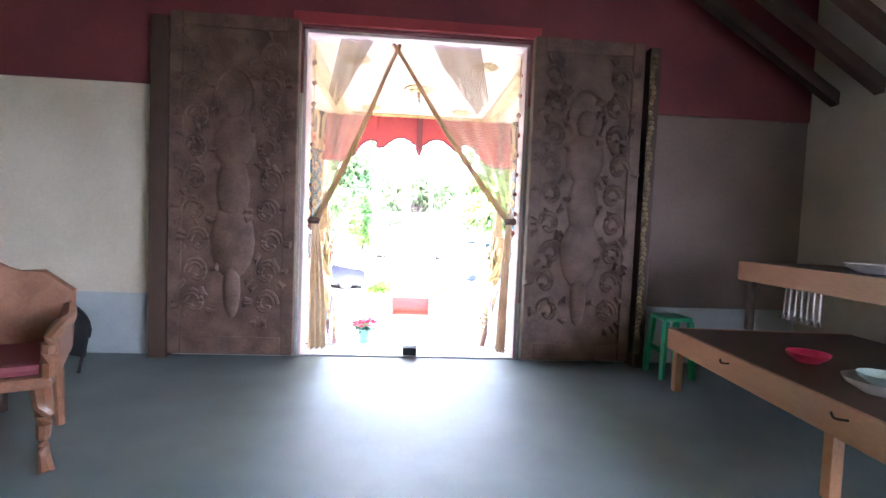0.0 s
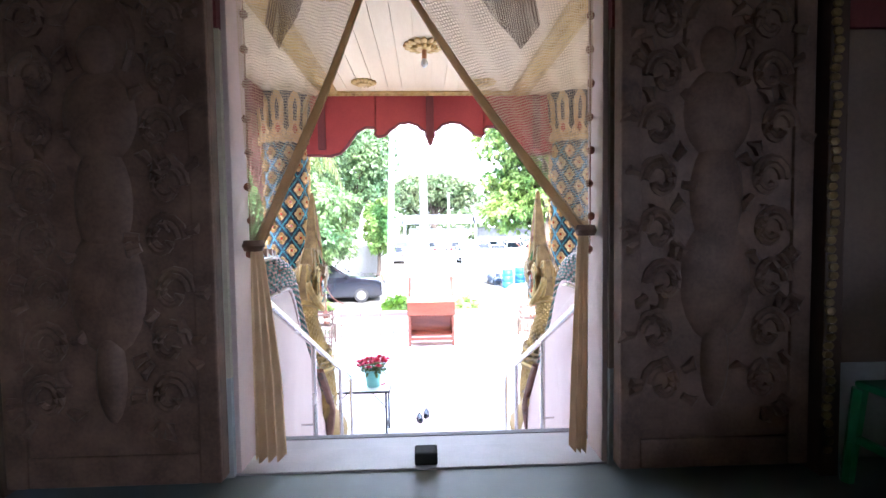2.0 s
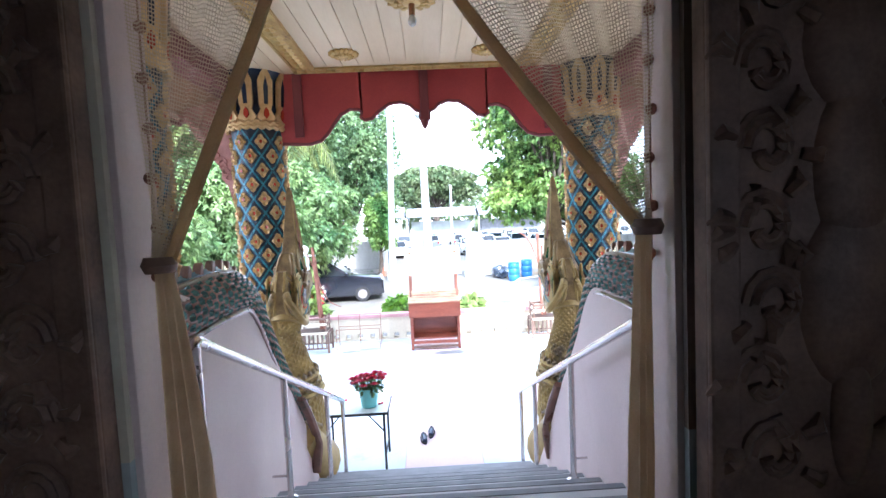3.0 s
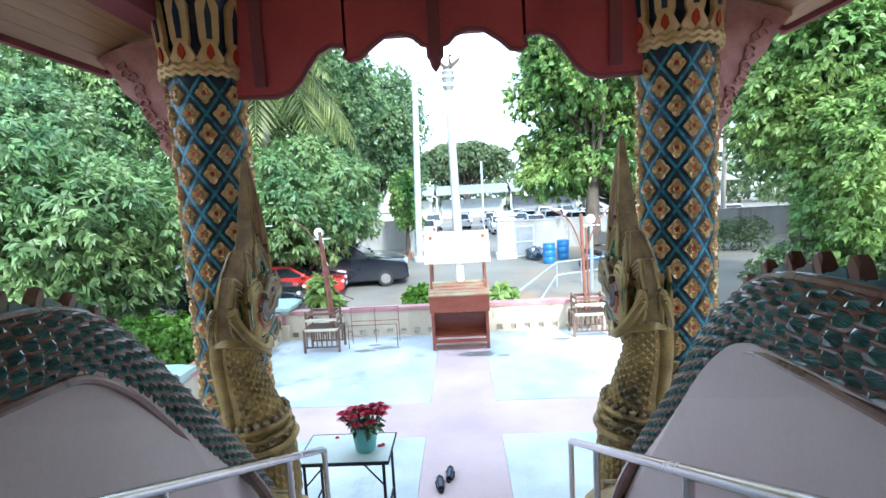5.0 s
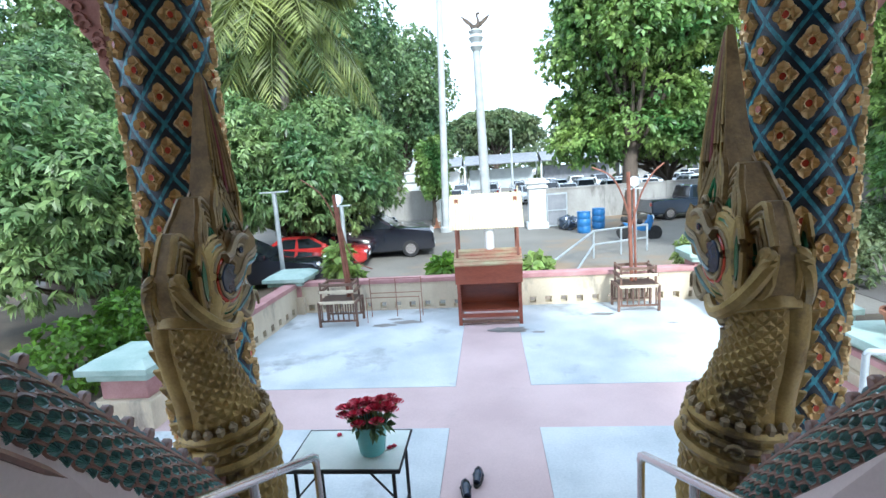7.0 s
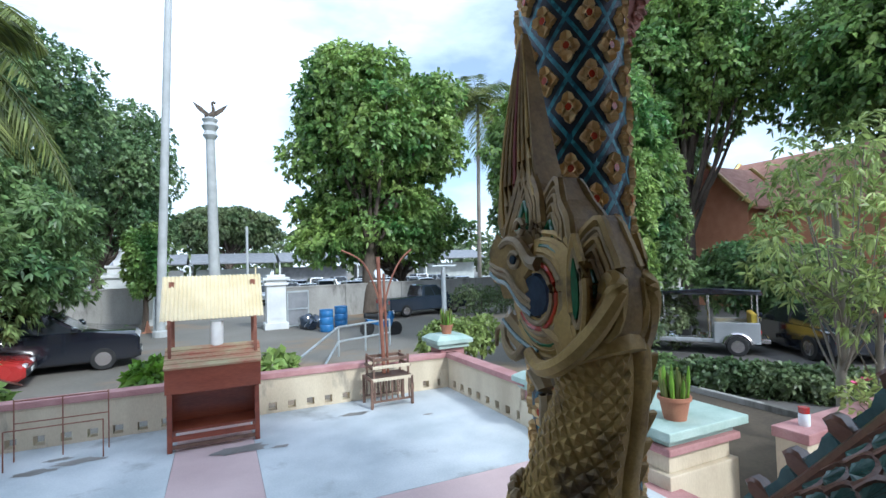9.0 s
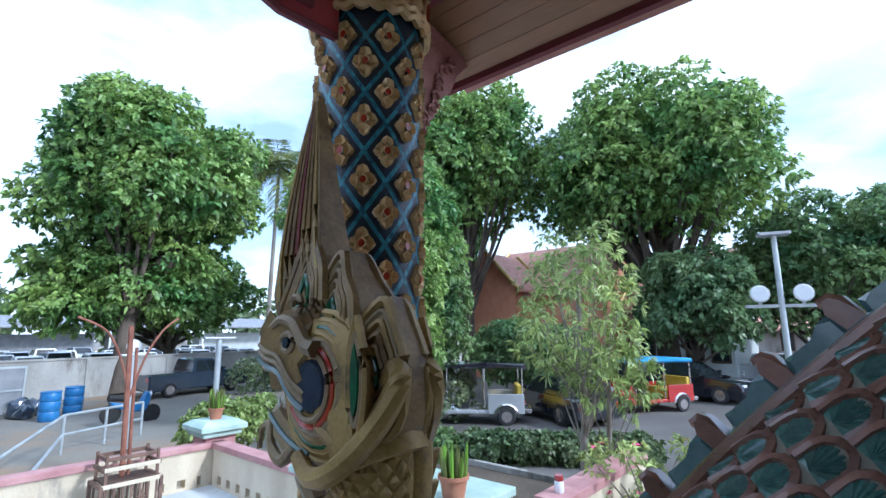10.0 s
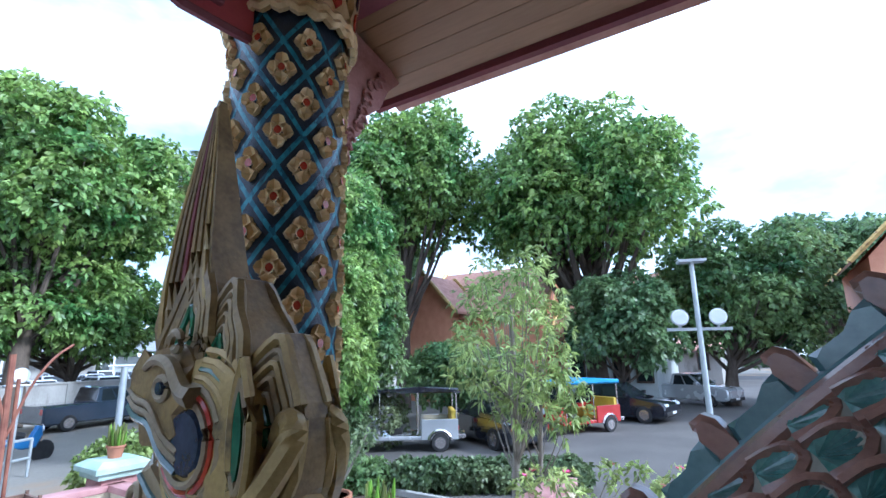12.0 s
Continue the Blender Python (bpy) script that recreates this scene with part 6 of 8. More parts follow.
gate_leaf(pose(3.12, 30.0, GZ, 0, 0, 12), "grey sheet metal gate leaf standing open")
gate_leaf(pose(-2.25, 30.6, GZ, 0, 0, 80), "grey metal gate frame standing open")

# poles
t = thing("utility_pole", "plain tall concrete utility pole", "pole")
part("pole", tube([(-2.0, 30.4, GZ), (-1.75, 30.4, 6), (-1.52, 30.4, 13.5)], [0.19, 0.165, 0.14], 12), CONCPOLE, t, smooth=True)
part("base", lathe([(0.3, 0), (0.3, 0.25), (0.2, 0.3)], 12, (-2.0, 30.4, GZ)), CONCPOLE, t)
t = thing("swan_pole", "tall weathered ceremonial pole topped by a dark bird", "pole")
part("pole", tube([(0.1, 38, GZ), (0.02, 38, 4), (-0.05, 38, 8.6)], [0.34, 0.28, 0.24], 12), CONCPOLE, t, smooth=True)
part("capital", lathe([(0.26, 0), (0.42, 0.25), (0.30, 0.5), (0.48, 0.8), (0.34, 1.0), (0.46, 1.2), (0.2, 1.35)], 14, (-0.05, 38, 8.5)), CONCPOLE, t, smooth=True)
part("bird_body", tube(curve([(-0.35, 38, 9.95), (-0.05, 38, 9.9), (0.15, 38, 10.2), (0.08, 38, 10.7), (0.28, 38, 10.75)], 4), [0.05, 0.12, 0.16, 0.18, 0.2, 0.2, 0.18, 0.15, 0.12, 0.1, 0.09, 0.08, 0.08, 0.08, 0.09, 0.06, 0.02], 8), BARK, t, smooth=True)
for q in (-1, 1):
    part("wing", slab_of([(0, 9.9), (q * 0.45, 10.3), (q * 0.95, 10.62), (q * 0.7, 10.2), (q * 0.3, 9.85)], 0.06, Matrix.Translation((-0.02, 38, 0.1)) @ XZ), BARK, t)
t = thing("street_pole", "thin distant street pole", "pole")
part("pole", tube([(3.0, 60, GZ), (3.0, 60, 5.2)], 0.12, 8), CONCPOLE, t)


def lamp_post(x, y, z0, z1, bar, heads, label, base=None):
    t = thing("yard_lamp", label, "lamp", "yard lamps")
    part("post", tube([(x, y, z0), (x, y, z1)], 0.055, 10), GALV, t, smooth=True)
    part("crossbar", box(x - bar, x + bar, y - 0.07, y + 0.07, z1, z1 + 0.035, bev=0.008), GALV, t)
    for hx_, hz, r in heads:
        h = part("floodlight", tube([(x + hx_ + 0.02, y + 0.09, hz), (x + hx_, y - 0.03, hz)], [r * 0.75, r], 20), GALV, t, "round floodlight", smooth=True)
        part("lens", tube([(x + hx_, y - 0.031, hz), (x + hx_, y - 0.045, hz)], [r * 0.9, r * 0.82], 20), LAMPFACE, h, "bright glass lens")
        part("bracket", box(x + hx_ - 0.015, x + hx_ + 0.015, y - 0.02, y + 0.03, min(hz, z1) - 0.0, max(hz, z1) + 0.01), GALV, h)
    return t


lamp_post(-3.76, 18.6, GZ, 0.36, 0.26, [(-0.08, 0.56, 0.15)], "grey yard lamp post with a round floodlight")
lamp_post(-4.9, 17.0, GZ, 0.88, 0.34, [], "grey solar lamp post with a flat panel head")
lamp_post(4.02, 18.6, GZ, 0.36, 0.24, [(-0.02, 0.56, 0.14)], "grey yard lamp post with a round floodlight")
lamp_post(4.85, 16.5, GZ, 0.70, 0.30, [], "grey solar lamp post with a flat panel head")
t = thing("yard_lamp", "tall grey lamp post with two floodlights on a cross arm", "lamp", "yard lamps")
m28 = pose(13.5, 8.14, -1.1, 0, 0, -72)
bm = tube([(0, 0, GZ + 1.1), (0, 0, 4.0)], [0.075, 0.055], 10)
bm.transform(m28)
part("post", bm, GALV, t, smooth=True)
for bb in (box(-0.7, 0.7, -0.03, 0.03, 2.37, 2.44), box(-0.3, 0.3, -0.2, 0.2, 4.0, 4.06)):
    bb.transform(m28)
    part("crossbar", bb, GALV, t)
for q in (-0.41, 0.41):
    bm = tube([(q, 0.09, 2.68), (q, -0.09, 2.68)], [0.15, 0.20], 20)
    bm.transform(m28)
    h = part("floodlight", bm, GALV, t, smooth=True)
    bm = tube([(q, -0.091, 2.68), (q, -0.11, 2.68)], [0.18, 0.165], 20)
    bm.transform(m28)
    part("lens", bm, LAMPFACE, h, "bright glass lens")
    bm = box(q - 0.03, q + 0.03, -0.03, 0.03, 2.44, 2.68)
    bm.transform(m28)
    part("bracket", bm, GALV, h)

# white shrine behind the wall
t = thing("small_shrine", "small white spired shrine behind the yard wall", "shrine")
for i, (w, z0_, z1_) in enumerate(((0.95, GZ, -0.3), (0.85, -0.3, 0.5), (1.0, 0.5, 0.7), (0.75, 0.7, 1.05), (0.85, 1.05, 1.2), (0.5, 1.2, 1.5))):
    part("tier", box(-4.5 - w, -4.5 + w, 39.0 - w, 39.0 + w, z0_ + 0.001 * i, z1_, bev=0.04), WHITEPAINT, t)
part("spire", lathe([(0.5, 0), (0.42, 0.2), (0.3, 0.45), (0.34, 0.5), (0.16, 0.9), (0.03, 1.35)], 14, (-4.5, 39.0, 1.5)), WHITEPAINT, t, smooth=True)


# ---- vehicles ----
def wheel(parent, x, y, r, w):
    bm = bmesh.new()
    prof = [(r * 0.62, -w / 2), (r * 0.92, -w / 2), (r, -w * 0.3), (r, w * 0.3), (r * 0.92, w / 2), (r * 0.62, w / 2)]
    lathe(prof, 18, (0, 0, 0), bm)
    bm.transform(Matrix.Translation((x, y, r)) @ Matrix.Rotation(math.pi / 2, 4, "X"))
    ty = part("wheel", bm, RUBBER, parent, smooth=True)
    bm = lathe([(r * 0.6, -w / 2 - 0.004), (r * 0.3, -w / 2 + 0.03), (r * 0.3, w / 2 - 0.03), (r * 0.6, w / 2 + 0.004)], 14)
    bm.transform(Matrix.Translation((x, y, r)) @ Matrix.Rotation(math.pi / 2, 4, "X"))
    part("rim", bm, STEEL, ty, smooth=True)


def car(at, paint, label, length=4.5, width=1.78, height=1.5, style="suv", group=""):
    """A parked car facing +x of its own."""
    c = thing("parked_car", label, "car", group, at)
    L, W, H = length / 2, width / 2, height
    hood = 0.62 * H
    if style == "suv":
        body = [(-L, 0.32), (-L, hood), (-L + 0.06, hood + 0.05), (L * 0.45, hood + 0.05), (L - 0.12, hood - 0.08), (L, hood - 0.22), (L, 0.32), (L - 0.15, 0.24), (-L + 0.15, 0.24)]
        cab = [(-L + 0.05, hood), (-L + 0.22, H - 0.04), (-L + 0.5, H), (L * 0.02, H - 0.01), (L * 0.44, hood)]
    elif style == "pickup":
        body = [(-L, 0.4), (-L, hood), (L * 0.45, hood + 0.04), (L - 0.12, hood - 0.06), (L, hood - 0.2), (L, 0.4), (L - 0.15, 0.3), (-L + 0.15, 0.3)]
        cab = [(-L * 0.22, hood), (-L * 0.16, H - 0.04), (-L * 0.05, H), (L * 0.2, H - 0.02), (L * 0.48, hood)]
    else:
        body = [(-L, 0.3), (-L, hood - 0.02), (-L * 0.6, hood + 0.02), (L * 0.42, hood + 0.02), (L - 0.15, hood - 0.12), (L, hood - 0.26), (L, 0.3), (L - 0.15, 0.2), (-L + 0.15, 0.2)]
        cab = [(-L * 0.78, hood), (-L * 0.45, H - 0.03), (-L * 0.2, H), (L * 0.05, H - 0.02), (L * 0.42, hood)]
    lay = Matrix.Translation((0, -W, 0)) @ XZ
    bm = slab_of(body, width, lay, bev=0.06)
    part("body", bm, paint, c, smooth=True)
    bm = slab_of(cab, width - 0.16, Matrix.Translation((0, -W + 0.08, 0)) @ XZ)
    for v in bm.verts:
        f = max(0, (v.co.z - hood) / (H - hood))
        v.co.y *= 1 - 0.16 * f
    part("cabin", bm, paint, c)
    # glass: side windows, windscreen and rear window
    for q in (-1, 1):
        xs = [p[0] for p in cab]
        z0_, z1_ = hood + 0.05, H - 0.1
        a0, a1, b0, b1 = cab[0][0] + 0.2, cab[-1][0] - 0.2, cab[1][0] + 0.12, cab[-2][0] - 0.03
        for u0, u1 in ((0.0, 0.47), (0.53, 1.0)):
            pts = [(a0 + (a1 - a0) * u0, z0_), (a0 + (a1 - a0) * u1, z0_), (b0 + (b1 - b0) * u1, z1_), (b0 + (b1 - b0) * u0, z1_)]
            bm = bmesh.new()
            vs = []
            for dy in (0.0, 0.012):
                vs.append([bm.verts.new((x, q * ((W - 0.08) * (1 - 0.16 * (z - hood) / (H - hood)) + dy), z)) for x, z in pts])
            bm.faces.new(vs[1])
            for i in range(4):
                bm.faces.new((vs[0][i], vs[0][(i + 1) % 4], vs[1][(i + 1) % 4], vs[1][i]))
            part("side_window", bm, WINDOWGLASS, c)
    for (p, r_, sgn) in ((cab[-1], cab[-2], 1), (cab[0], cab[1], -1)):
        bm = bmesh.new()
        vs = []
        for u in (0.1, 0.92):
            x, z = p[0] + (r_[0] - p[0]) * u + sgn * 0.012, p[1] + (r_[1] - p[1]) * u + 0.008
            w = (W - 0.16) * (1 - 0.16 * (z - hood) / (H - hood))
            vs.append((bm.verts.new((x, -w, z)), bm.verts.new((x, w, z))))
        bm.faces.new((vs[0][0], vs[0][1], vs[1][1], vs[1][0]))
        part("windscreen" if sgn > 0 else "rear_window", bm, WINDOWGLASS, c)
    for q in (-1, 1):
        part("headlight", box(L - 0.16, L - 0.0, q * (W - 0.26) - 0.16, q * (W - 0.26) + 0.16, hood - 0.32, hood - 0.18, bev=0.03), LAMPFACE, c)
        part("tail_light", box(-L - 0.01, -L + 0.1, q * (W - 0.18) - 0.1, q * (W - 0.18) + 0.1, hood - 0.3, hood - 0.1, bev=0.02), REDPAINT, c)
        part("mirror", box(cab[-1][0] - 0.3, cab[-1][0] - 0.15, q * (W + 0.08) - 0.09, q * (W + 0.08) + 0.09, hood + 0.06, hood + 0.2, bev=0.03), paint, c)
    part("bumper", box(L - 0.1, L + 0.03, -W + 0.1, W - 0.1, 0.3, 0.46, bev=0.03), RUBBER, c)
    part("number_plate", box(L + 0.03, L + 0.04, -0.2, 0.2, 0.36, 0.46), WHITE, c)
    for x in (-L * 0.62, L * 0.62):
        for q in (-1, 1):
            wheel(c, x, q * (W - 0.1), 0.33, 0.22)
    return c


car(pose(-4.3, 24.2, GZ, 0, 0, 6), BLACKPAINT, "black parked sport utility car under the mango tree", 4.7, 1.85, 1.75)
car(pose(-4.9, 26.6, GZ, 0, 0, 0), BLUEPAINT, "dark blue parked car behind the black one", 4.5, 1.78, 1.6)
car(pose(-6.1, 22.2, GZ, 0, 0, 8), REDPAINT, "red parked saloon car beside the terrace", 4.0, 1.6, 1.25, "saloon")
car(pose(-7.2, 19.6, GZ, 0, 0, 10), BLACKPAINT, "dark parked saloon car below the mango tree", 4.6, 1.78, 1.42, "saloon")
car(pose(15.3, 14.7, GZ, 0, 0, 62), BLACKPAINT, "black parked saloon car by the drive", 4.2, 1.7, 1.36, "saloon")
car(pose(22.6, 12.4, GZ, 0, 0, -100), BLACKPAINT, "black parked saloon car under the trees", 4.4, 1.78, 1.5, "saloon")
car(pose(29.8, 10.6, GZ, 0, 0, -110), SILVERPAINT, "silver parked pickup by the lamp post", 4.8, 1.8, 1.6, "pickup")
car(pose(10.6, 31.6, GZ, 0, 0, 8), BLUEPAINT, "dark blue pickup parked along the yard wall", 4.9, 1.82, 1.65, "pickup")
# distant car park
fleet = [car(pose(6.0, 52.0, GZ, 0, 0, 90), WHITECAR, "white parked car in the distant car park", 4.3, 1.75, 1.5, "saloon", "distant parked cars"),
         car(pose(9.0, 52.0, GZ, 0, 0, 90), SILVERPAINT, "silver parked car in the distant car park", 4.3, 1.75, 1.6, "suv", "distant parked cars")]
rng = random.Random(12)
for j in range(3):
    for i in range(11):
        x, y = -9 + i * 3.2 + rng.uniform(-0.3, 0.3), 47 + j * 8.5
        if -2.5 < x < 1.5 and j == 0:
            continue
        copy_thing(fleet[rng.randint(0, 1)], pose(x, y, GZ, 0, 0, 90 + rng.choice((0, 180)) + rng.uniform(-3, 3)))


def tuk_tuk(at, paint, canopy, label):
    t = thing("tuk_tuk", label, "tuk-tuk", "three-wheelers", at)
    part("floor_pan", box(-1.5, 1.1, -0.62, 0.62, 0.34, 0.46, bev=0.03), paint, t)
    part("rear_bench", box(-1.35, -0.5, -0.58, 0.58, 0.46, 0.78, bev=0.05), YELLOW, t)
    part("bench_back", box(-1.45, -1.3, -0.58, 0.58, 0.78, 1.15, bev=0.04), YELLOW, t)
    part("side_panel", box(-1.5, -0.4, -0.66, -0.60, 0.34, 0.92, bev=0.02), paint, t)
    part("side_panel", box(-1.5, -0.4, 0.60, 0.66, 0.34, 0.92, bev=0.02), paint, t)
    part("driver_seat", box(0.15, 0.5, -0.25, 0.25, 0.46, 0.80, bev=0.05), RUBBER, t)
    part("cowl", slab_of([(0.75, 0.4), (1.35, 0.42), (1.42, 0.7), (1.15, 1.05), (0.95, 1.1), (0.85, 0.7)], 0.9, Matrix.Translation((0, -0.45, 0)) @ XZ, bev=0.05), paint, t)
    part("windscreen", slab_of([(1.12, 1.08), (1.14, 1.08), (0.90, 1.72), (0.88, 1.72)], 0.9, Matrix.Translation((0, -0.45, 0)) @ XZ), WINDOWGLASS, t)
    part("canopy", slab_of([(-1.6, 1.66), (-1.55, 1.80), (-0.3, 1.86), (0.95, 1.78), (1.0, 1.68)], 1.36, Matrix.Translation((0, -0.68, 0)) @ XZ, bev=0.05), canopy, t)
    for x, y in ((-1.45, -0.6), (-1.45, 0.6), (-0.3, -0.6), (-0.3, 0.6), (0.85, -0.5), (0.85, 0.5)):
        part("post", tube([(x, y, 0.5), (x, y, 1.68)], 0.022, 8), STEEL, t)
    part("rear_rail", tube([(-1.52, -0.55, 0.98), (-1.6, 0, 0.98), (-1.52, 0.55, 0.98)], 0.02, 8), STEEL, t)
    part("rear_bumper", box(-1.72, -1.52, -0.62, 0.62, 0.36, 0.48, bev=0.02), STEEL, t)
    part("number_plate", box(-1.735, -1.722, -0.16, 0.16, 0.38, 0.47), YELLOW, t)
    for q in (-1, 1):
        wheel(t, -0.95, q * 0.66, 0.27, 0.14)
        part("mudguard", tube([(-0.95 + 0.34 * math.cos(a), q * 0.66, 0.27 + 0.34 * math.sin(a)) for a in [radians(10 + 20 * i) for i in range(9)]], 0.05, 6, flat=1.6), STEEL, t)
        part("tail_light", box(-1.53, -1.50, q * 0.5 - 0.07, q * 0.5 + 0.07, 0.6, 0.72), REDPAINT, t)
    wheel(t, 1.35, 0.0, 0.27, 0.12)
    part("headlight", tube([(1.38, 0, 0.8), (1.46, 0, 0.8)], [0.06, 0.1], 14), LAMPFACE, t)
    return t


tuk_tuk(pose(13.0, 16.4, GZ, 0, 0, 128), SILVERPAINT, BLACKPAINT, "silver and black three-wheeled taxi by the drive")
tuk_tuk(pose(18.4, 12.9, GZ, 0, 0, 150), REDPAINT, BLUECANVAS, "red three-wheeled taxi with a blue canopy")

t = thing("motorbike", "blue motorbike parked in the yard", "motorbike", "", pose(6.0, 24.9, GZ, 0, 6, 8))
for x in (-0.6, 0.62):
    bm = lathe([(0.25, -0.04), (0.3, -0.02), (0.3, 0.02), (0.25, 0.04)], 20)
    bm.transform(Matrix.Translation((x, 0, 0.3)) @ Matrix.Rotation(math.pi / 2, 4, "X"))
    wv = part("wheel", bm, RUBBER, t)
    bm = lathe([(0.24, -0.03), (0.05, -0.01), (0.05, 0.01), (0.24, 0.03)], 16)
    bm.transform(Matrix.Translation((x, 0, 0.3)) @ Matrix.Rotation(math.pi / 2, 4, "X"))
    part("rim", bm, STEEL, wv)
part("seat", tube(curve([(-0.75, 0, 0.78), (-0.3, 0, 0.76), (0.05, 0, 0.7)], 4), 0.1, 8), RUBBER, t, smooth=True)
part("fairing", slab_of([(0.05, 0.35), (0.4, 0.4), (0.5, 0.75), (0.42, 1.0), (0.3, 0.98), (0.25, 0.6), (-0.1, 0.6), (-0.7, 0.66), (-0.6, 0.5), (-0.1, 0.4)], 0.22, Matrix.Translation((0, -0.11, 0)) @ XZ, bev=0.04), BLUEPLASTIC, t)
part("fork", tube([(0.62, 0, 0.3), (0.38, 0, 0.98)], 0.03, 8), STEEL, t)
part("handlebar", tube([(0.32, -0.32, 1.02), (0.38, 0, 0.98), (0.32, 0.32, 1.02)], 0.018, 8), STEEL, t)
part("headlight", tube([(0.42, 0, 0.9), (0.5, 0, 0.9)], [0.06, 0.08], 12), LAMPFACE, t)

for x, y, tilt in ((4.45, 27.6, 0), (5.35, 28.8, 2)):
    b = thing("plastic_barrel", "blue plastic barrel by the yard wall", "barrel", "blue barrels", pose(x, y, GZ, tilt, 0, 0))
    part("drum", lathe([(0.26, 0), (0.29, 0.05), (0.30, 0.28), (0.28, 0.31), (0.30, 0.34), (0.30, 0.6), (0.28, 0.63), (0.30, 0.66), (0.29, 0.88), (0.26, 0.92)], 20), BLUEPLASTIC, b, smooth=True)
    part("rim", lathe([(0.27, 0.90), (0.30, 0.91), (0.30, 0.95), (0.25, 0.95)], 20), BLUEPLASTIC, b)
t = thing("trash_heap", "heap of dark blue rubbish bags by the gate", "rubbish bags")
for i, (x, y, r) in enumerate(((3.9, 29.2, 0.4), (4.3, 29.4, 0.34), (4.0, 28.8, 0.3))):
    bm = bmesh.new()
    bmesh.ops.create_icosphere(bm, subdivisions=3, radius=r, matrix=Matrix.Translation((x, y, GZ + r * 0.7)))
    for v in bm.verts:
        v.co += v.normal * 0.12 * noise.noise(v.co * 4)
        v.co.z = max(v.co.z, GZ)
    part("bag", bm, BLUEPAINT, t, smooth=True)
t = thing("steel_barrier", "low blue-grey steel barrier frame in the yard", "barrier")
for p, q in (((3.6, 21.6, GZ + 0.9), (5.6, 22.6, GZ + 0.9)), ((3.6, 21.6, GZ + 0.45), (5.6, 22.6, GZ + 0.45)), ((3.6, 21.6, GZ), (3.6, 21.6, GZ + 0.9)), ((4.6, 22.1, GZ), (4.6, 22.1, GZ + 0.9)), ((5.6, 22.6, GZ), (5.6, 22.6, GZ + 0.9)), ((1.8, 19.2, GZ + 0.3), (3.6, 21.6, GZ + 0.9)), ((2.4, 18.4, GZ + 0.2), (3.6, 21.6, GZ + 0.45))):
    part("bar", tube([p, q], 0.035, 6), GALV, t)
t = thing("traffic_cone", "small orange traffic cone by the gate", "traffic cone")
part("cone", lathe([(0.14, 0.03), (0.02, 0.55)], 14, (-2.7, 32.5, GZ)), GABLE, t, smooth=True)
part("foot", box(-2.9, -2.5, 32.3, 32.7, GZ, GZ + 0.03), GABLE, t)

# ---- buildings ----
def house(x0, x1, y0, y1, eave, ridge, along, label, wallm):
    h = thing("temple_house", label, "house")
    part("wall", box(x0, x1, y0, y1, GZ, eave), wallm, h)
    yc, xc = (y0 + y1) / 2, (x0 + x1) / 2
    o = 0.7
    for s in (-1, 1):
        if along == "x":
            prof = [(yc, ridge), (yc, ridge - 0.14), (yc + s * ((y1 - y0) / 2 + o), eave - 0.35), (yc + s * ((y1 - y0) / 2 + o), eave - 0.21)]
            bm = slab_of(prof, x1 - x0 + 2 * o, Matrix.Translation((x0 - o, 0, 0)) @ YZ)
        else:
            prof = [(xc, ridge), (xc, ridge - 0.14), (xc + s * ((x1 - x0) / 2 + o), eave - 0.35), (xc + s * ((x1 - x0) / 2 + o), eave - 0.21)]
            bm = slab_of(prof, y1 - y0 + 2 * o, Matrix.Translation((0, y0 - o, 0)) @ XZ)
        rf = part("roof", bm, TILEROOF, h)
    for yy in ((x0 - o, x1 + o) if along == "x" else (y0 - o, y1 + o)):
        for s in (-1, 1):
            if along == "x":
                pts = [(yy, yc + s * ((y1 - y0) / 2 + o + 0.05), eave - 0.25), (yy, yc, ridge + 0.08)]
            else:
                pts = [(xc + s * ((x1 - x0) / 2 + o + 0.05), yy, eave - 0.25), (xc, yy, ridge + 0.08)]
            part("bargeboard", tube(pts, 0.12, 6), GILT, h)
    for f in (0, 1):
        if along == "x":
            xx = x0 + 0.0 if f == 0 else x1 - 0.1
            part("gable", slab_of([(y0, eave), (y1, eave), (yc, ridge - 0.14)], 0.1, Matrix.Translation((xx, 0, 0)) @ YZ), GABLE, h)
        else:
            yy = y0 if f == 0 else y1 - 0.1
            part("gable", slab_of([(x0, eave), (x1, eave), (xc, ridge - 0.14)], 0.1, Matrix.Translation((0, yy, 0)) @ XZ), GABLE, h)
    n = 4
    for i in range(n):
        y = y0 + (y1 - y0) * (i + 0.5) / n
        w = part("window", box(x0 - 0.06, x0 - 0.01, y - 0.45, y + 0.45, GZ + 1.1, GZ + 2.5, bev=0.02), DARKWOOD, h)
        part("pane", box(x0 - 0.075, x0 - 0.062, y - 0.36, y + 0.36, GZ + 1.2, GZ + 2.4), WINDOWGLASS, w)
    return h


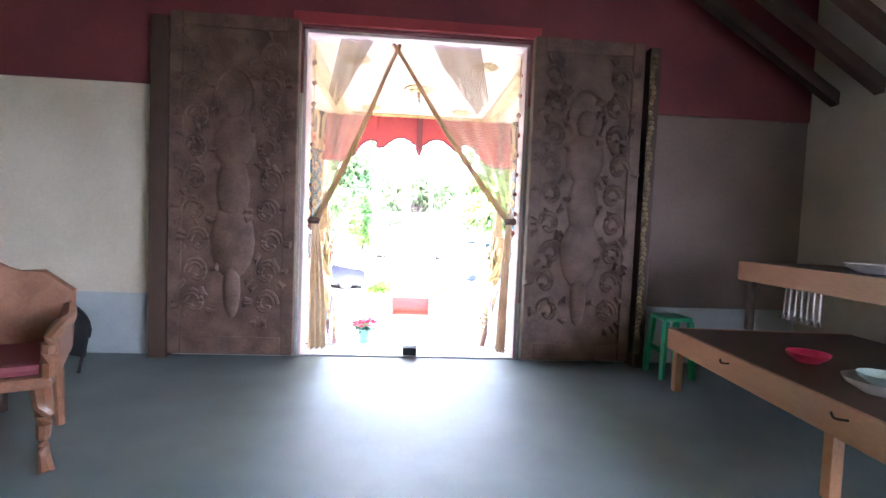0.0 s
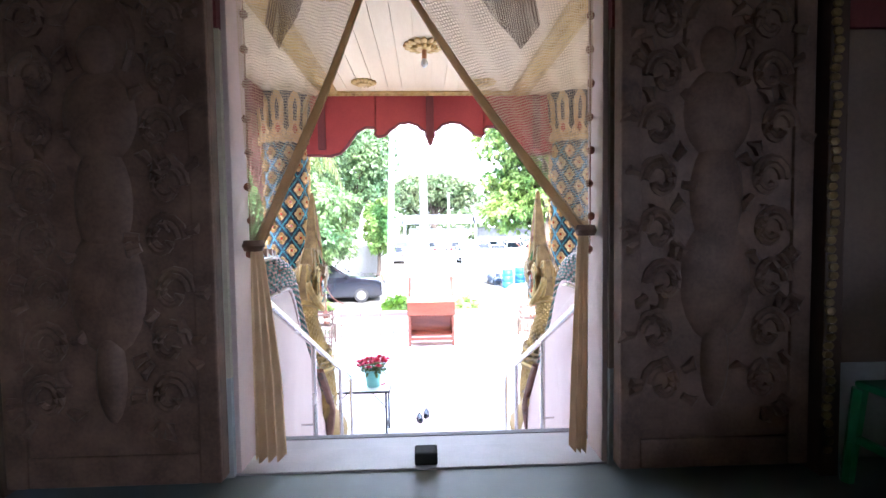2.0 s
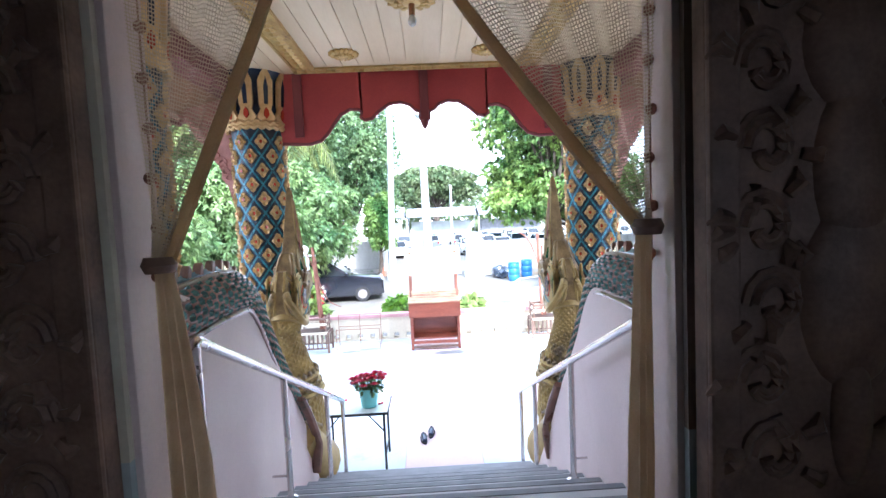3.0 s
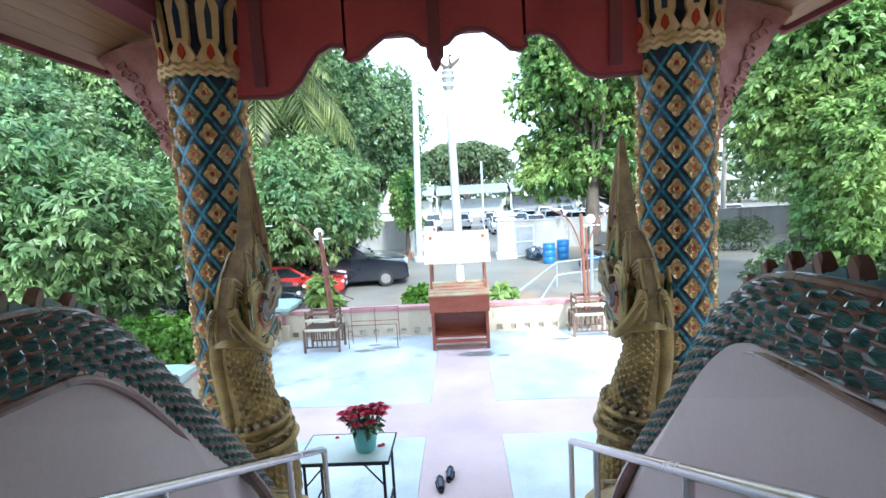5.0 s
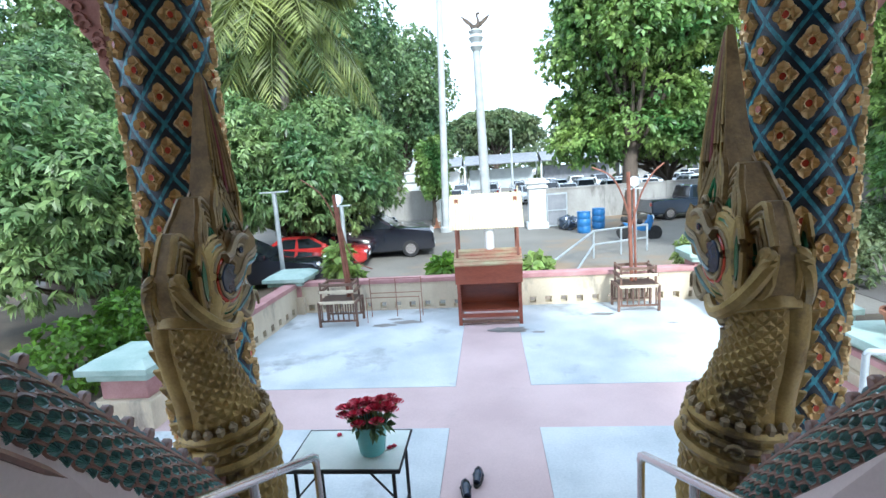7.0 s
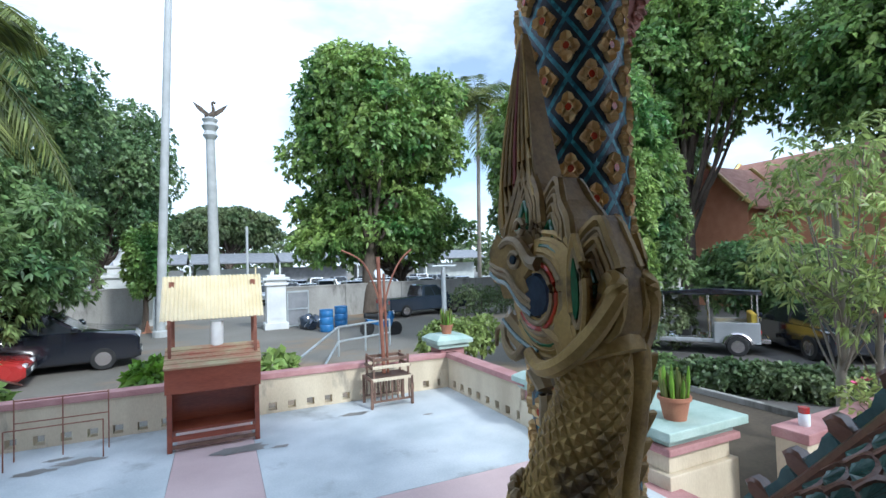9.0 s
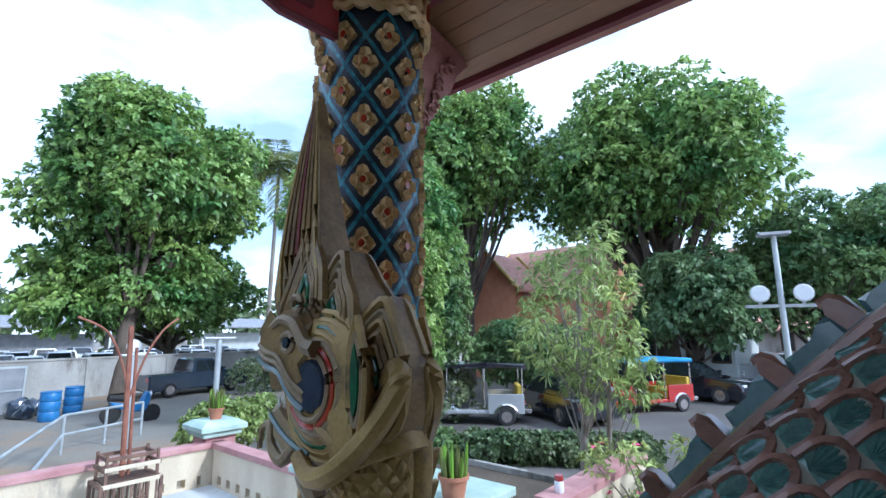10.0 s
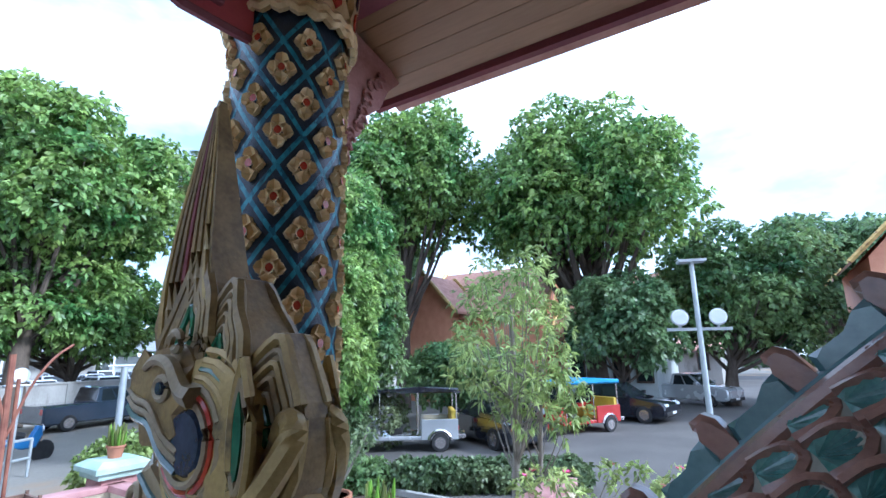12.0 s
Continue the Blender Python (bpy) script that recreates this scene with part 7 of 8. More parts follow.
house(26.5, 33, 17.6, 25.0, 3.2, 6.3, "y", "old temple house with red tiled roof and orange gable", GABLE)
house(25.0, 27.4, 22.3, 25.6, 3.4, 5.6, "x", "small orange gabled porch of the temple house", GABLE)
house(28.5, 36, 11.8, 16.6, 2.2, 5.4, "y", "temple house wing with faded red tiled roof", DADO)
house(46, 56, 10, 20, 1.0, 2.6, "y", "low grey service building under the trees", STAINWALL)
t = house(27.5, 36, -5.2, 2.7, 4.6, 9.0, "x", "neighbouring temple hall with tiled gable roof", GABLE)
part("finial", tube(curve([(26.7, -0.4, 6.9), (26.5, -0.2, 7.6), (26.4, 0.4, 8.1), (26.4, 0.15, 8.7), (26.4, 0.5, 9.2)], 6), [0.16 * (1 - i / 26) + 0.015 for i in range(25)], 8), GILT, t, "curved gilt roof finial", smooth=True)
t = thing("market_shed", "long grey roofed market shed beyond the car park", "shed")
for i in range(5):
    x = -14 + i * 11
    part("roof", slab_of([(76, 1.6), (80, 2.9), (84, 1.6), (84, 1.75), (80, 3.05), (76, 1.75)], 10.6, Matrix.Translation((x, 0, 0)) @ YZ), CLOTHGREY, t)
    for yy in (76.5, 83.5):
        part("post", box(x - 0.1, x + 0.1, yy - 0.1, yy + 0.1, GZ, 1.7), WHITEPAINT, t)
    part("stall", box(x + 0.6, x + 10, 79, 81, GZ, 0.9), (WHITEPAINT, DADO, CLOTHGREY, STAINWALL, DADO)[i], t)


# ---- terrace things ----
t = thing("offering_stand", "dark red wooden offering stand under a cream sheet roof", "offering stand")
X0, X1, Y0, Y1 = -0.36, 0.76, 13.9, 14.5
for x in (X0 + 0.03, X1 - 0.03):
    part("leg", box(x - 0.03, x + 0.03, Y0, Y0 + 0.06, TZ + 0.003, -0.62), MAHOG, t)
    part("leg", box(x - 0.03, x + 0.03, Y1 - 0.06, Y1, TZ + 0.003, 0.62), RUST, t)
    part("front_post", box(x - 0.02, x + 0.02, Y0 + 0.1, Y0 + 0.14, -0.40, 0.12), RUST, t)
part("side_panel", box(X0, X0 + 0.025, Y0 + 0.06, Y1 - 0.06, -1.34, -0.45), MAHOG, t)
part("side_panel", box(X1 - 0.025, X1, Y0 + 0.06, Y1 - 0.06, -1.34, -0.45), MAHOG, t)
part("back_panel", box(X0 + 0.025, X1 - 0.025, Y1 - 0.08, Y1 - 0.06, -1.34, -0.35), MAHOG, t)
part("shelf", box(X0 + 0.025, X1 - 0.025, Y0 + 0.05, Y1 - 0.081, -1.34, -1.31), MAHOG, t)
part("front_board", box(X0 - 0.02, X1 + 0.02, Y0 - 0.05, Y0 - 0.02, -0.82, -0.50, bev=0.006), MAHOG, t, "varnished red front board")
part("apron", box(X0 + 0.06, X1 - 0.06, Y0 + 0.01, Y0 + 0.03, -1.44, -1.37), MAHOG, t)
part("foot_rail", box(X0 + 0.06, X1 - 0.06, Y0 + 0.01, Y0 + 0.04, TZ + 0.04, TZ + 0.09), CARVED, t)
for i in range(5):
    bm = slab_of([(Y0 - 0.07 + 0.075 * i, -0.50 + 0.045 * i), (Y0 + 0.01 + 0.075 * i, -0.455 + 0.045 * i), (Y0 + 0.01 + 0.075 * i, -0.44 + 0.045 * i), (Y0 - 0.07 + 0.075 * i, -0.475 + 0.045 * i)], X1 - X0 + 0.06, Matrix.Translation((X0 - 0.03, 0, 0)) @ YZ)
    part("lid_board", bm, ROOFMIX, t, "faded green and red lid board")
bm = bmesh.new()
nr_ = 26
for i in range(nr_):
    xa, xb = X0 - 0.09 + (X1 - X0 + 0.18) * i / nr_, X0 - 0.09 + (X1 - X0 + 0.18) * (i + 1) / nr_
    xm = (xa + xb) / 2
    z = lambda yy: 0.10 + (yy - (Y0 + 0.2)) * 1.28
    ya, yb = Y0 + 0.2, Y0 + 0.66
    vs = [bm.verts.new(p) for p in ((xa, ya, z(ya)), (xm, ya - 0.012, z(ya) + 0.014), (xb, ya, z(ya)), (xb, yb, z(yb)), (xm, yb - 0.012, z(yb) + 0.014), (xa, yb, z(yb)))]
    bm.faces.new((vs[0], vs[1], vs[4], vs[5]))
    bm.faces.new((vs[1], vs[2], vs[3], vs[4]))
bmesh.ops.remove_doubles(bm, verts=bm.verts, dist=0.0005)
r = bmesh.ops.solidify(bm, geom=bm.faces[:], thickness=0.006)
part("roof_sheet", bm, ROOFCREAM, t, "ribbed cream roof sheet")
part("ridge_peg", tube([(X1 + 0.02, Y0 + 0.62, 0.66), (X1 + 0.02, Y0 + 0.62, 0.80)], 0.012, 6), ROOFCREAM, t)
cnd = thing("white_candle", "thick white candle pillar on the offering stand", "candle")
part("shaft", lathe([(0.085, -0.33), (0.09, -0.3), (0.085, 0.06)], 16, (0.24, Y1 - 0.25, 0)), WHITE, cnd, smooth=True)
part("tray", box(0.1, 0.38, Y1 - 0.36, Y1 - 0.14, -0.36, -0.33), CARVED, cnd)


def cage(x, y, label):
    t = thing("offering_rack", label, "rack", "wooden offering racks")
    w, d = 0.35, 0.24
    for i, (z, k) in enumerate(((-1.12, 1.0), (-0.92, 0.93), (-0.80, 0.82))):
        for sx in (-1, 1):
            part("side_rail", box(x + sx * w * k - 0.018, x + sx * w * k + 0.018, y - d * k, y + d * k, z - 0.025, z + 0.025, bev=0.004), CARVED, t)
            part("cross_rail", box(x - w * k, x + w * k, y + sx * d * k - 0.018, y + sx * d * k + 0.018, z - 0.02, z + 0.03, bev=0.004), WALLCREAM if i < 2 else CARVED, t)
    for sx in (-1, 1):
        for sy in (-1, 1):
            part("leg", box(x + sx * w - 0.022, x + sx * w + 0.022, y + sy * d - 0.022, y + sy * d + 0.022, TZ + 0.003, -1.1, bev=0.004), CARVED, t)
            part("post", box(x + sx * w * 0.86 - 0.016, x + sx * w * 0.86 + 0.016, y + sy * d * 0.86 - 0.016, y + sy * d * 0.86 + 0.016, -1.12, -0.74), CARVED, t)
    for sy in (-1, 1):
        part("stretcher", box(x - w, x + w, y + sy * d - 0.014, y + sy * d + 0.014, TZ + 0.1, TZ + 0.13), CARVED, t)
        for i in range(7):
            xx = x - w + 2 * w * (i + 0.5) / 7
            part("slat", box(xx - 0.012, xx + 0.012, y + sy * d * 0.98 - 0.008, y + sy * d * 0.98 + 0.008, TZ + 0.13, -1.13), CARVED, t)
    part("tray", box(x - w * 0.9, x + w * 0.9, y - d * 0.9, y + d * 0.9, -1.10, -1.08), DARKWOOD, t)
    return t


cage(-2.6, 14.3, "brown tiered wooden offering rack on the terrace")
cage(2.86, 14.62, "brown tiered wooden offering rack on the terrace")
# wire frame beside the rack
t = thing("wire_frame", "thin rusty wire frame standing by the terrace wall", "wire frame")
for p, q in (((-2.1, 14.6, TZ + 0.003), (-2.1, 14.6, -0.8)), ((-1.1, 14.6, TZ + 0.003), (-1.1, 14.6, -0.8)), ((-2.1, 14.6, -0.82), (-1.1, 14.6, -0.82)), ((-2.1, 14.6, -1.1), (-1.1, 14.6, -1.1)), ((-2.1, 14.25, TZ + 0.003), (-2.1, 14.25, -1.1)), ((-1.1, 14.25, TZ + 0.003), (-1.1, 14.25, -1.1)), ((-2.1, 14.25, -1.1), (-1.1, 14.25, -1.1)), ((-1.6, 14.6, TZ + 0.003), (-1.6, 14.6, -0.82))):
    part("rod", tube([p, q], 0.008, 5), RUST, t)
# red poles behind the racks
t = thing("flag_pole", "red steel pole with two curved arms", "pole", "red poles")
part("pole", tube([(2.82, 14.68, -1.08), (2.76, 14.68, 0.92)], 0.035, 8), RUST, t, smooth=True)
part("pole", tube([(2.9, 14.7, -1.08), (2.86, 14.7, 0.62)], 0.022, 8), RUST, t, smooth=True)
for q, ex in ((-1, 2.13), (1, 3.38)):
    part("arm", tube(curve([(2.82, 14.68, -0.05), (2.82 + q * 0.16, 14.68, 0.5), (2.82 + q * 0.36, 14.68, 0.86), (ex, 14.68, 1.04)], 5), 0.016, 6), RUST, t, smooth=True)
t = thing("flag_pole", "bundle of red steel poles and pipes", "pole", "red poles")
part("pole", tube([(-2.46, 14.36, -1.08), (-2.56, 14.36, 0.84)], 0.035, 8), RUST, t, smooth=True)
part("pole", tube([(-2.4, 14.38, -1.08), (-2.52, 14.38, 0.6)], 0.024, 8), RUST, t, smooth=True)
part("hose", tube(curve([(-2.5, 14.36, 0.4), (-2.42, 14.4, -0.1), (-2.25, 14.45, -0.45), (-2.02, 14.6, -0.62)], 6), 0.012, 6), RUST, t, smooth=True)
part("arm", tube(curve([(-2.55, 14.36, 0.35), (-2.8, 14.4, 0.85), (-3.2, 14.5, 1.15)], 6), 0.012, 6), RUST, t, smooth=True)

# flower table
t = thing("folding_table", "small folding table with chipped white top", "table")
TX, TY_ = (-1.26, -0.44), (8.72, 9.24)
part("tabletop", box(TX[0], TX[1], TY_[0], TY_[1], -0.885, -0.862, bev=0.004), mat("chipped_white_top", (0.62, 0.70, 0.66), (0.74, 0.80, 0.76), 4, 0.35, 0, 0.1, 60, c3=(0.10, 0.09, 0.08), spots=0.66), t, "chipped white laminate top")
part("edge", tube([(TX[0], TY_[0], -0.875), (TX[1], TY_[0], -0.875), (TX[1], TY_[1], -0.875), (TX[0], TY_[1], -0.875), (TX[0], TY_[0], -0.875)], 0.016, 6), RUBBER, t, "dark steel edging")
for x in (TX[0] + 0.06, TX[1] - 0.05):
    for y in TY_:
        yy = y + (0.03 if y == TY_[0] else -0.03)
        part("leg", tube([(x, yy, TZ + 0.003), (x, yy, -0.885)], 0.014, 8), RUBBER, t)
    part("leg_bar", tube([(x, TY_[0] + 0.03, -1.4), (x, TY_[1] - 0.03, -1.4)], 0.011, 6), RUBBER, t)
    part("brace", tube([(x, TY_[0] + 0.03, -1.10), (x + (0.2 if x < -0.8 else -0.2), TY_[0] + 0.05, -0.885)], 0.008, 6), RUBBER, t)
b = thing("flower_bucket", "turquoise plastic bucket standing on the table", "bucket")
part("pail", lathe([(0.088, 0), (0.092, 0.006), (0.122, 0.22), (0.13, 0.225), (0.13, 0.24), (0.12, 0.24), (0.086, 0.02)], 24, (-0.68, 8.95, -0.862)), TEALPLASTIC, b, smooth=True)
f = thing("flower_bunch", "bunch of deep red roses in the bucket", "flowers")
rng = random.Random(8)
part("water", lathe([(0.085, 0), (0.115, 0.19)], 16, (-0.68, 8.95, -0.855)), LEAF_DARK, f)
for i in range(44):
    a, rr = rng.uniform(0, 6.28), 0.2 * math.sqrt(rng.uniform(0.02, 1))
    c0 = Vector((-0.69 + rr * math.cos(a) * 1.1, 8.95 + rr * math.sin(a), -0.60 + 0.09 * math.cos(rr * 7) + rng.uniform(-0.03, 0.04) + (0.05 if rr * math.cos(a) > 0.08 else 0)))
    bm = bmesh.new()
    for k in range(3):
        for q in range(5):
            b0 = 2 * math.pi * q / 5 + k * 0.6
            r0 = 0.014 + 0.011 * k
            e = Vector((math.cos(b0), math.sin(b0), 0))
            s_ = Vector((-e.y, e.x, 0))
            vs = [c0 + e * r0 * 0.6, c0 + e * r0 * 1.3 + s_ * r0 * 0.8 + Vector((0, 0, 0.028 - 0.006 * k)), c0 + e * r0 * 1.55 + Vector((0, 0, 0.038 - 0.012 * k)), c0 + e * r0 * 1.3 - s_ * r0 * 0.8 + Vector((0, 0, 0.028 - 0.006 * k))]
            bm.faces.new([bm.verts.new(v) for v in vs])
    part("bloom", bm, PETAL_RED, f)
    part("stem", tube([c0, (-0.68 + 0.05 * math.cos(a), 8.95 + 0.05 * math.sin(a), -0.75)], 0.004, 4), LEAF_MANGO, f)
leaf_mesh("leaves", [((-0.68, 8.95, -0.62), (0.17, 0.17, 0.06))], 30, 3, 0.08, 0.02, LEAF_DARK, f, 93, 0.3)
p = thing("fallen_petal", "loose red petals on the table top", "petals")
for x, y in ((-0.53, 9.0), (-0.56, 8.98), (-1.0, 9.16)):
    part("petal", lathe([(0.003, 0), (0.022, 0.008), (0.012, 0.02)], 8, (x, y, -0.862)), PETAL_RED, p)


def slipper(x, y, rot, label):
    s = thing("slipper", label, "shoe", "pair of slippers", pose(x, y, TZ, 0, 0, rot))
    out = [(0.045 * math.cos(a) * (1 + 0.12 * math.sin(a)), 0.13 * math.sin(a)) for a in [2 * math.pi * k / 20 for k in range(20)]]
    part("sole", slab_of(out, 0.03, bev=0.006), RUBBER, s)
    part("upper", tube([(0, -0.10, 0.045), (0, -0.03, 0.058), (0, 0.05, 0.055), (0, 0.11, 0.04)], [0.03, 0.042, 0.04, 0.018], 10), NAVY, s, smooth=True)
    part("strap", tube([(-0.045, 0.02, 0.03), (0, 0.03, 0.105), (0.045, 0.02, 0.03)], 0.012, 6), RUBBER, s)


slipper(-0.05, 9.46, 8, "black slipper lying on the pink path")
slipper(0.05, 9.63, -6, "black slipper lying on the pink path")
# damp patches
for i, (x, y, a, b_) in enumerate(((-1.75, 14.05, 0.22, 0.09), (-1.35, 14.2, 0.26, 0.1), (-1.6, 14.4, 0.14, 0.06), (0.5, 13.6, 0.34, 0.14), (0.98, 13.45, 0.12, 0.05), (2.2, 14.3, 0.24, 0.08), (3.2, 13.7, 0.08, 0.03))):
    out = [(x + a * math.cos(k * 0.4189) * (1 + 0.25 * math.sin(k * 2.3 + i)), y + b_ * math.sin(k * 0.4189) * (1 + 0.25 * math.cos(k * 1.7 + i))) for k in range(15)]
    bm = bmesh.new()
    bm.faces.new([bm.verts.new((u, v, TZ + 0.0075)) for u, v in out])
    structure("pavement_damp_%d" % (i + 1), bm, mat("damp_concrete_%d" % i, (0.17, 0.17, 0.16), (0.26, 0.26, 0.25), 6, 0.35, 0, 0.1, 60), "dark damp patch on the terrace slab")

# planters by the side stair
t = thing("planter_pedestal", "broad stepped pedestal with mint green top", "pedestal")
for i, (g, z0_, z1_, m) in enumerate(((0.0, GZ, -1.45, WALLCREAM), (-0.06, -1.45, -1.25, WALLCREAM), (0.02, -1.25, -1.17, CAPPINK), (-0.03, -1.17, -1.08, MINT), (0.08, -1.08, -0.98, MINT))):
    part("tier", box(4.35 - g, 5.42 + g, 10.2 - g, 11.75 + g, z0_ + 0.001 * i, z1_, bev=0.015), m, t)
part("rail_post", tube([(3.55, 10.15, TZ), (3.55, 10.15, -0.72)], 0.03, 10), GALV, t, smooth=True)
part("rail_end", tube(curve([(3.55, 10.15, -0.72), (3.58, 10.14, -0.68), (3.7, 10.1, -0.68)], 3), 0.03, 10), GALV, t, smooth=True)


def pot(x, y, z, r, h, label, kind):
    p = thing("flower_pot", label, "flower pot", "potted plants")
    part("pot", lathe([(r * 0.68, 0), (r * 0.9, h * 0.82), (r * 1.02, h * 0.84), (r * 1.02, h), (r * 0.9, h), (r * 0.86, h * 0.9)], 22, (x, y, z)), TERRA, p, smooth=True)
    part("soil", lathe([(r * 0.8, h * 0.85), (r * 0.86, h * 0.9)], 18, (x, y, z)), EARTH, p)
    rng = random.Random(int(x * 10 + y * 100))
    if kind == "cactus":
        for i in range(20):
            a, q = i * 2.4, r * 0.75 * math.sqrt((i + 0.5) / 20)
            l = rng.uniform(0.22, 0.36)
            b0 = Vector((x + q * math.cos(a), y + q * math.sin(a), z + h * 0.85))
            part("stem", tube([b0, b0 + Vector((0.02 * math.cos(a), 0.02 * math.sin(a), l * 0.6)), b0 + Vector((0.03 * math.cos(a), 0.03 * math.sin(a), l))], [0.022, 0.024, 0.008], 6), LEAF_PALM if i % 3 else LEAF_HEDGE, p)
    else:
        tips = []
        for i in range(16):
            a, l = i * 2.4, rng.uniform(0.4, 0.75)
            b0 = Vector((x + 0.1 * r * math.cos(a), y + 0.1 * r * math.sin(a), z + h * 0.85))
            e = b0 + Vector((l * 0.6 * math.cos(a), l * 0.6 * math.sin(a), l))
            part("branch", tube(curve([b0, b0.lerp(e, 0.5) + Vector((0, 0, -0.06)), e], 4), [0.02 - 0.0015 * k for k in range(9)], 5), PALEBARK, p)
            tips.append(((e.x, e.y, e.z), (0.12, 0.12, 0.08)))
        leaf_mesh("foliage", tips, 120, 5, 0.10, 0.018, LEAF_DULL, p, 17, 0.0)
    return p


pot(4.72, 10.42, -0.98, 0.17, 0.25, "terracotta pot with a yellow-green finger cactus", "cactus")
pot(4.85, 11.3, -0.98, 0.27, 0.27, "wide terracotta pot with a bare branching shrub", "shrub")
pot(4.35, 15.35, -0.62, 0.13, 0.18, "terracotta pot with a cactus on the wall pedestal", "cactus")
t = thing("glass_jar", "small glass jar with a red lid on the wall", "jar")
part("jar", lathe([(0.05, 0), (0.055, 0.02), (0.055, 0.11), (0.045, 0.13)], 14, (5.75, 9.7, -1.02)), LAMPFACE, t, smooth=True)
part("lid", lathe([(0.05, 0.13), (0.05, 0.19)], 14, (5.75, 9.7, -1.02)), REDPAINT, t)
bm = box(5.5, 8.2, 9.55, 9.85, GZ, -1.13)
structure("wall_garden", bm, WALLCREAM, "low cream garden wall beside the pedestal")
structure("wall_garden_coping", box(5.48, 8.22, 9.52, 9.88, -1.13, -1.02, bev=0.012), CAPPINK, "faded red coping on the garden wall")

# ---- hall things ----
def bench():
    m = pose(2.08, 3.05, 0, 0, 0, -4)
    t = thing("serving_table", "orange wooden two-tier serving table along the wall", "table", "", m)
    # own axes: x to the wall, y along it; the front edge at x = 0
    part("top", box(0, 1.5, -1.5, 1.14, 0.47, 0.50, bev=0.005), DARKWOOD, t, "dark table top")
    part("apron", box(-0.02, 0.015, -1.5, 1.14, 0.34, 0.505, bev=0.006), BENCHWOOD, t, "orange wood apron")
    part("end_apron", box(0.015, 1.5, 1.125, 1.155, 0.37, 0.504, bev=0.006), BENCHWOOD, t)
    for y in (-1.3, -0.45, 1.08):
        part("leg", box(0.02, 0.08, y - 0.03, y + 0.03, 0, 0.47, bev=0.006), BENCHWOOD, t)
        part("leg", box(1.4, 1.46, y - 0.03, y + 0.03, 0, 0.47, bev=0.006), BENCHWOOD, t)
    part("shelf", box(0.62, 1.35, -1.5, 1.26, 1.03, 1.06, bev=0.005), DARKWOOD, t)
    part("shelf_apron", box(0.60, 0.64, -1.5, 1.26, 0.91, 1.065, bev=0.006), BENCHWOOD, t, "orange wood shelf edge")
    for y in (-1.3, -0.1, 1.2):
        part("shelf_post", box(0.66, 0.71, y - 0.025, y + 0.025, 0.50, 1.03, bev=0.005), DARKWOOD, t)
    for y in (-0.55, 0.35):
        part("handle", tube(curve([(-0.02, y - 0.05, 0.45), (-0.045, y, 0.44), (-0.02, y + 0.05, 0.45)], 3), 0.006, 6), RUBBER, t)
    return m


BM_ = bench()


def on_bench(x, y, z):
    return BM_ @ Vector((x, y, z))


def bowl(x, y, z, r, h, m, label):
    c = on_bench(x, y, z)
    t = thing("bowl", label, "bowl", "bowls on the table")
    part("bowl", lathe([(r * 0.5, 0), (r * 0.55, 0.006), (r * 0.9, h * 0.6), (r, h), (r * 0.96, h), (r * 0.84, h * 0.6), (r * 0.4, 0.012)], 24, c), m, t, smooth=True)


bowl(0.36, -0.35, 0.502, 0.17, 0.07, WHITE, "white enamel basin on the table")
bowl(0.36, -0.35, 0.55, 0.11, 0.05, MINT, "pale green bowl inside the basin")
bowl(0.42, 0.22, 0.502, 0.12, 0.06, PETAL_RED, "red plastic bowl on the table")
bowl(0.9, 0.35, 1.062, 0.15, 0.06, WHITE, "white bowl on the upper shelf")
bowl(0.9, -0.35, 1.062, 0.2, 0.02, WHITE, "white plate on the upper shelf")
t = thing("cutlery_rack", "row of hanging steel ladles below the shelf", "utensils")
for i in range(7):
    c = on_bench(0.64, 0.75 - i * 0.055, 0)
    part("ladle", tube([(c.x, c.y, 0.93), (c.x, c.y, 0.72), (c.x - 0.01, c.y, 0.68)], [0.008, 0.01, 0.025], 6), STEEL, t)
s = thing("plastic_stool", "green plastic stool beside the serving table", "stool")
sx, sy = 2.38, 4.55
part("seat", box(sx - 0.13, sx + 0.13, sy - 0.13, sy + 0.13, 0.50, 0.54, bev=0.02), GREENPLASTIC, s)
for qx in (-1, 1):
    for qy in (-1, 1):
        part("leg", tube([(sx + qx * 0.14, sy + qy * 0.14, 0), (sx + qx * 0.11, sy + qy * 0.11, 0.50)], [0.03, 0.035], 6), GREENPLASTIC, s)
    part("stretcher", box(sx + qx * 0.125 - 0.012, sx + qx * 0.125 + 0.012, sy - 0.115, sy + 0.115, 0.22, 0.26), GREENPLASTIC, s)


CHAIRWOOD = mat("reddish_chair_wood", (0.20, 0.085, 0.04), (0.34, 0.16, 0.085), 5, 0.4, 0, 0.2, 60, coat=0.2)


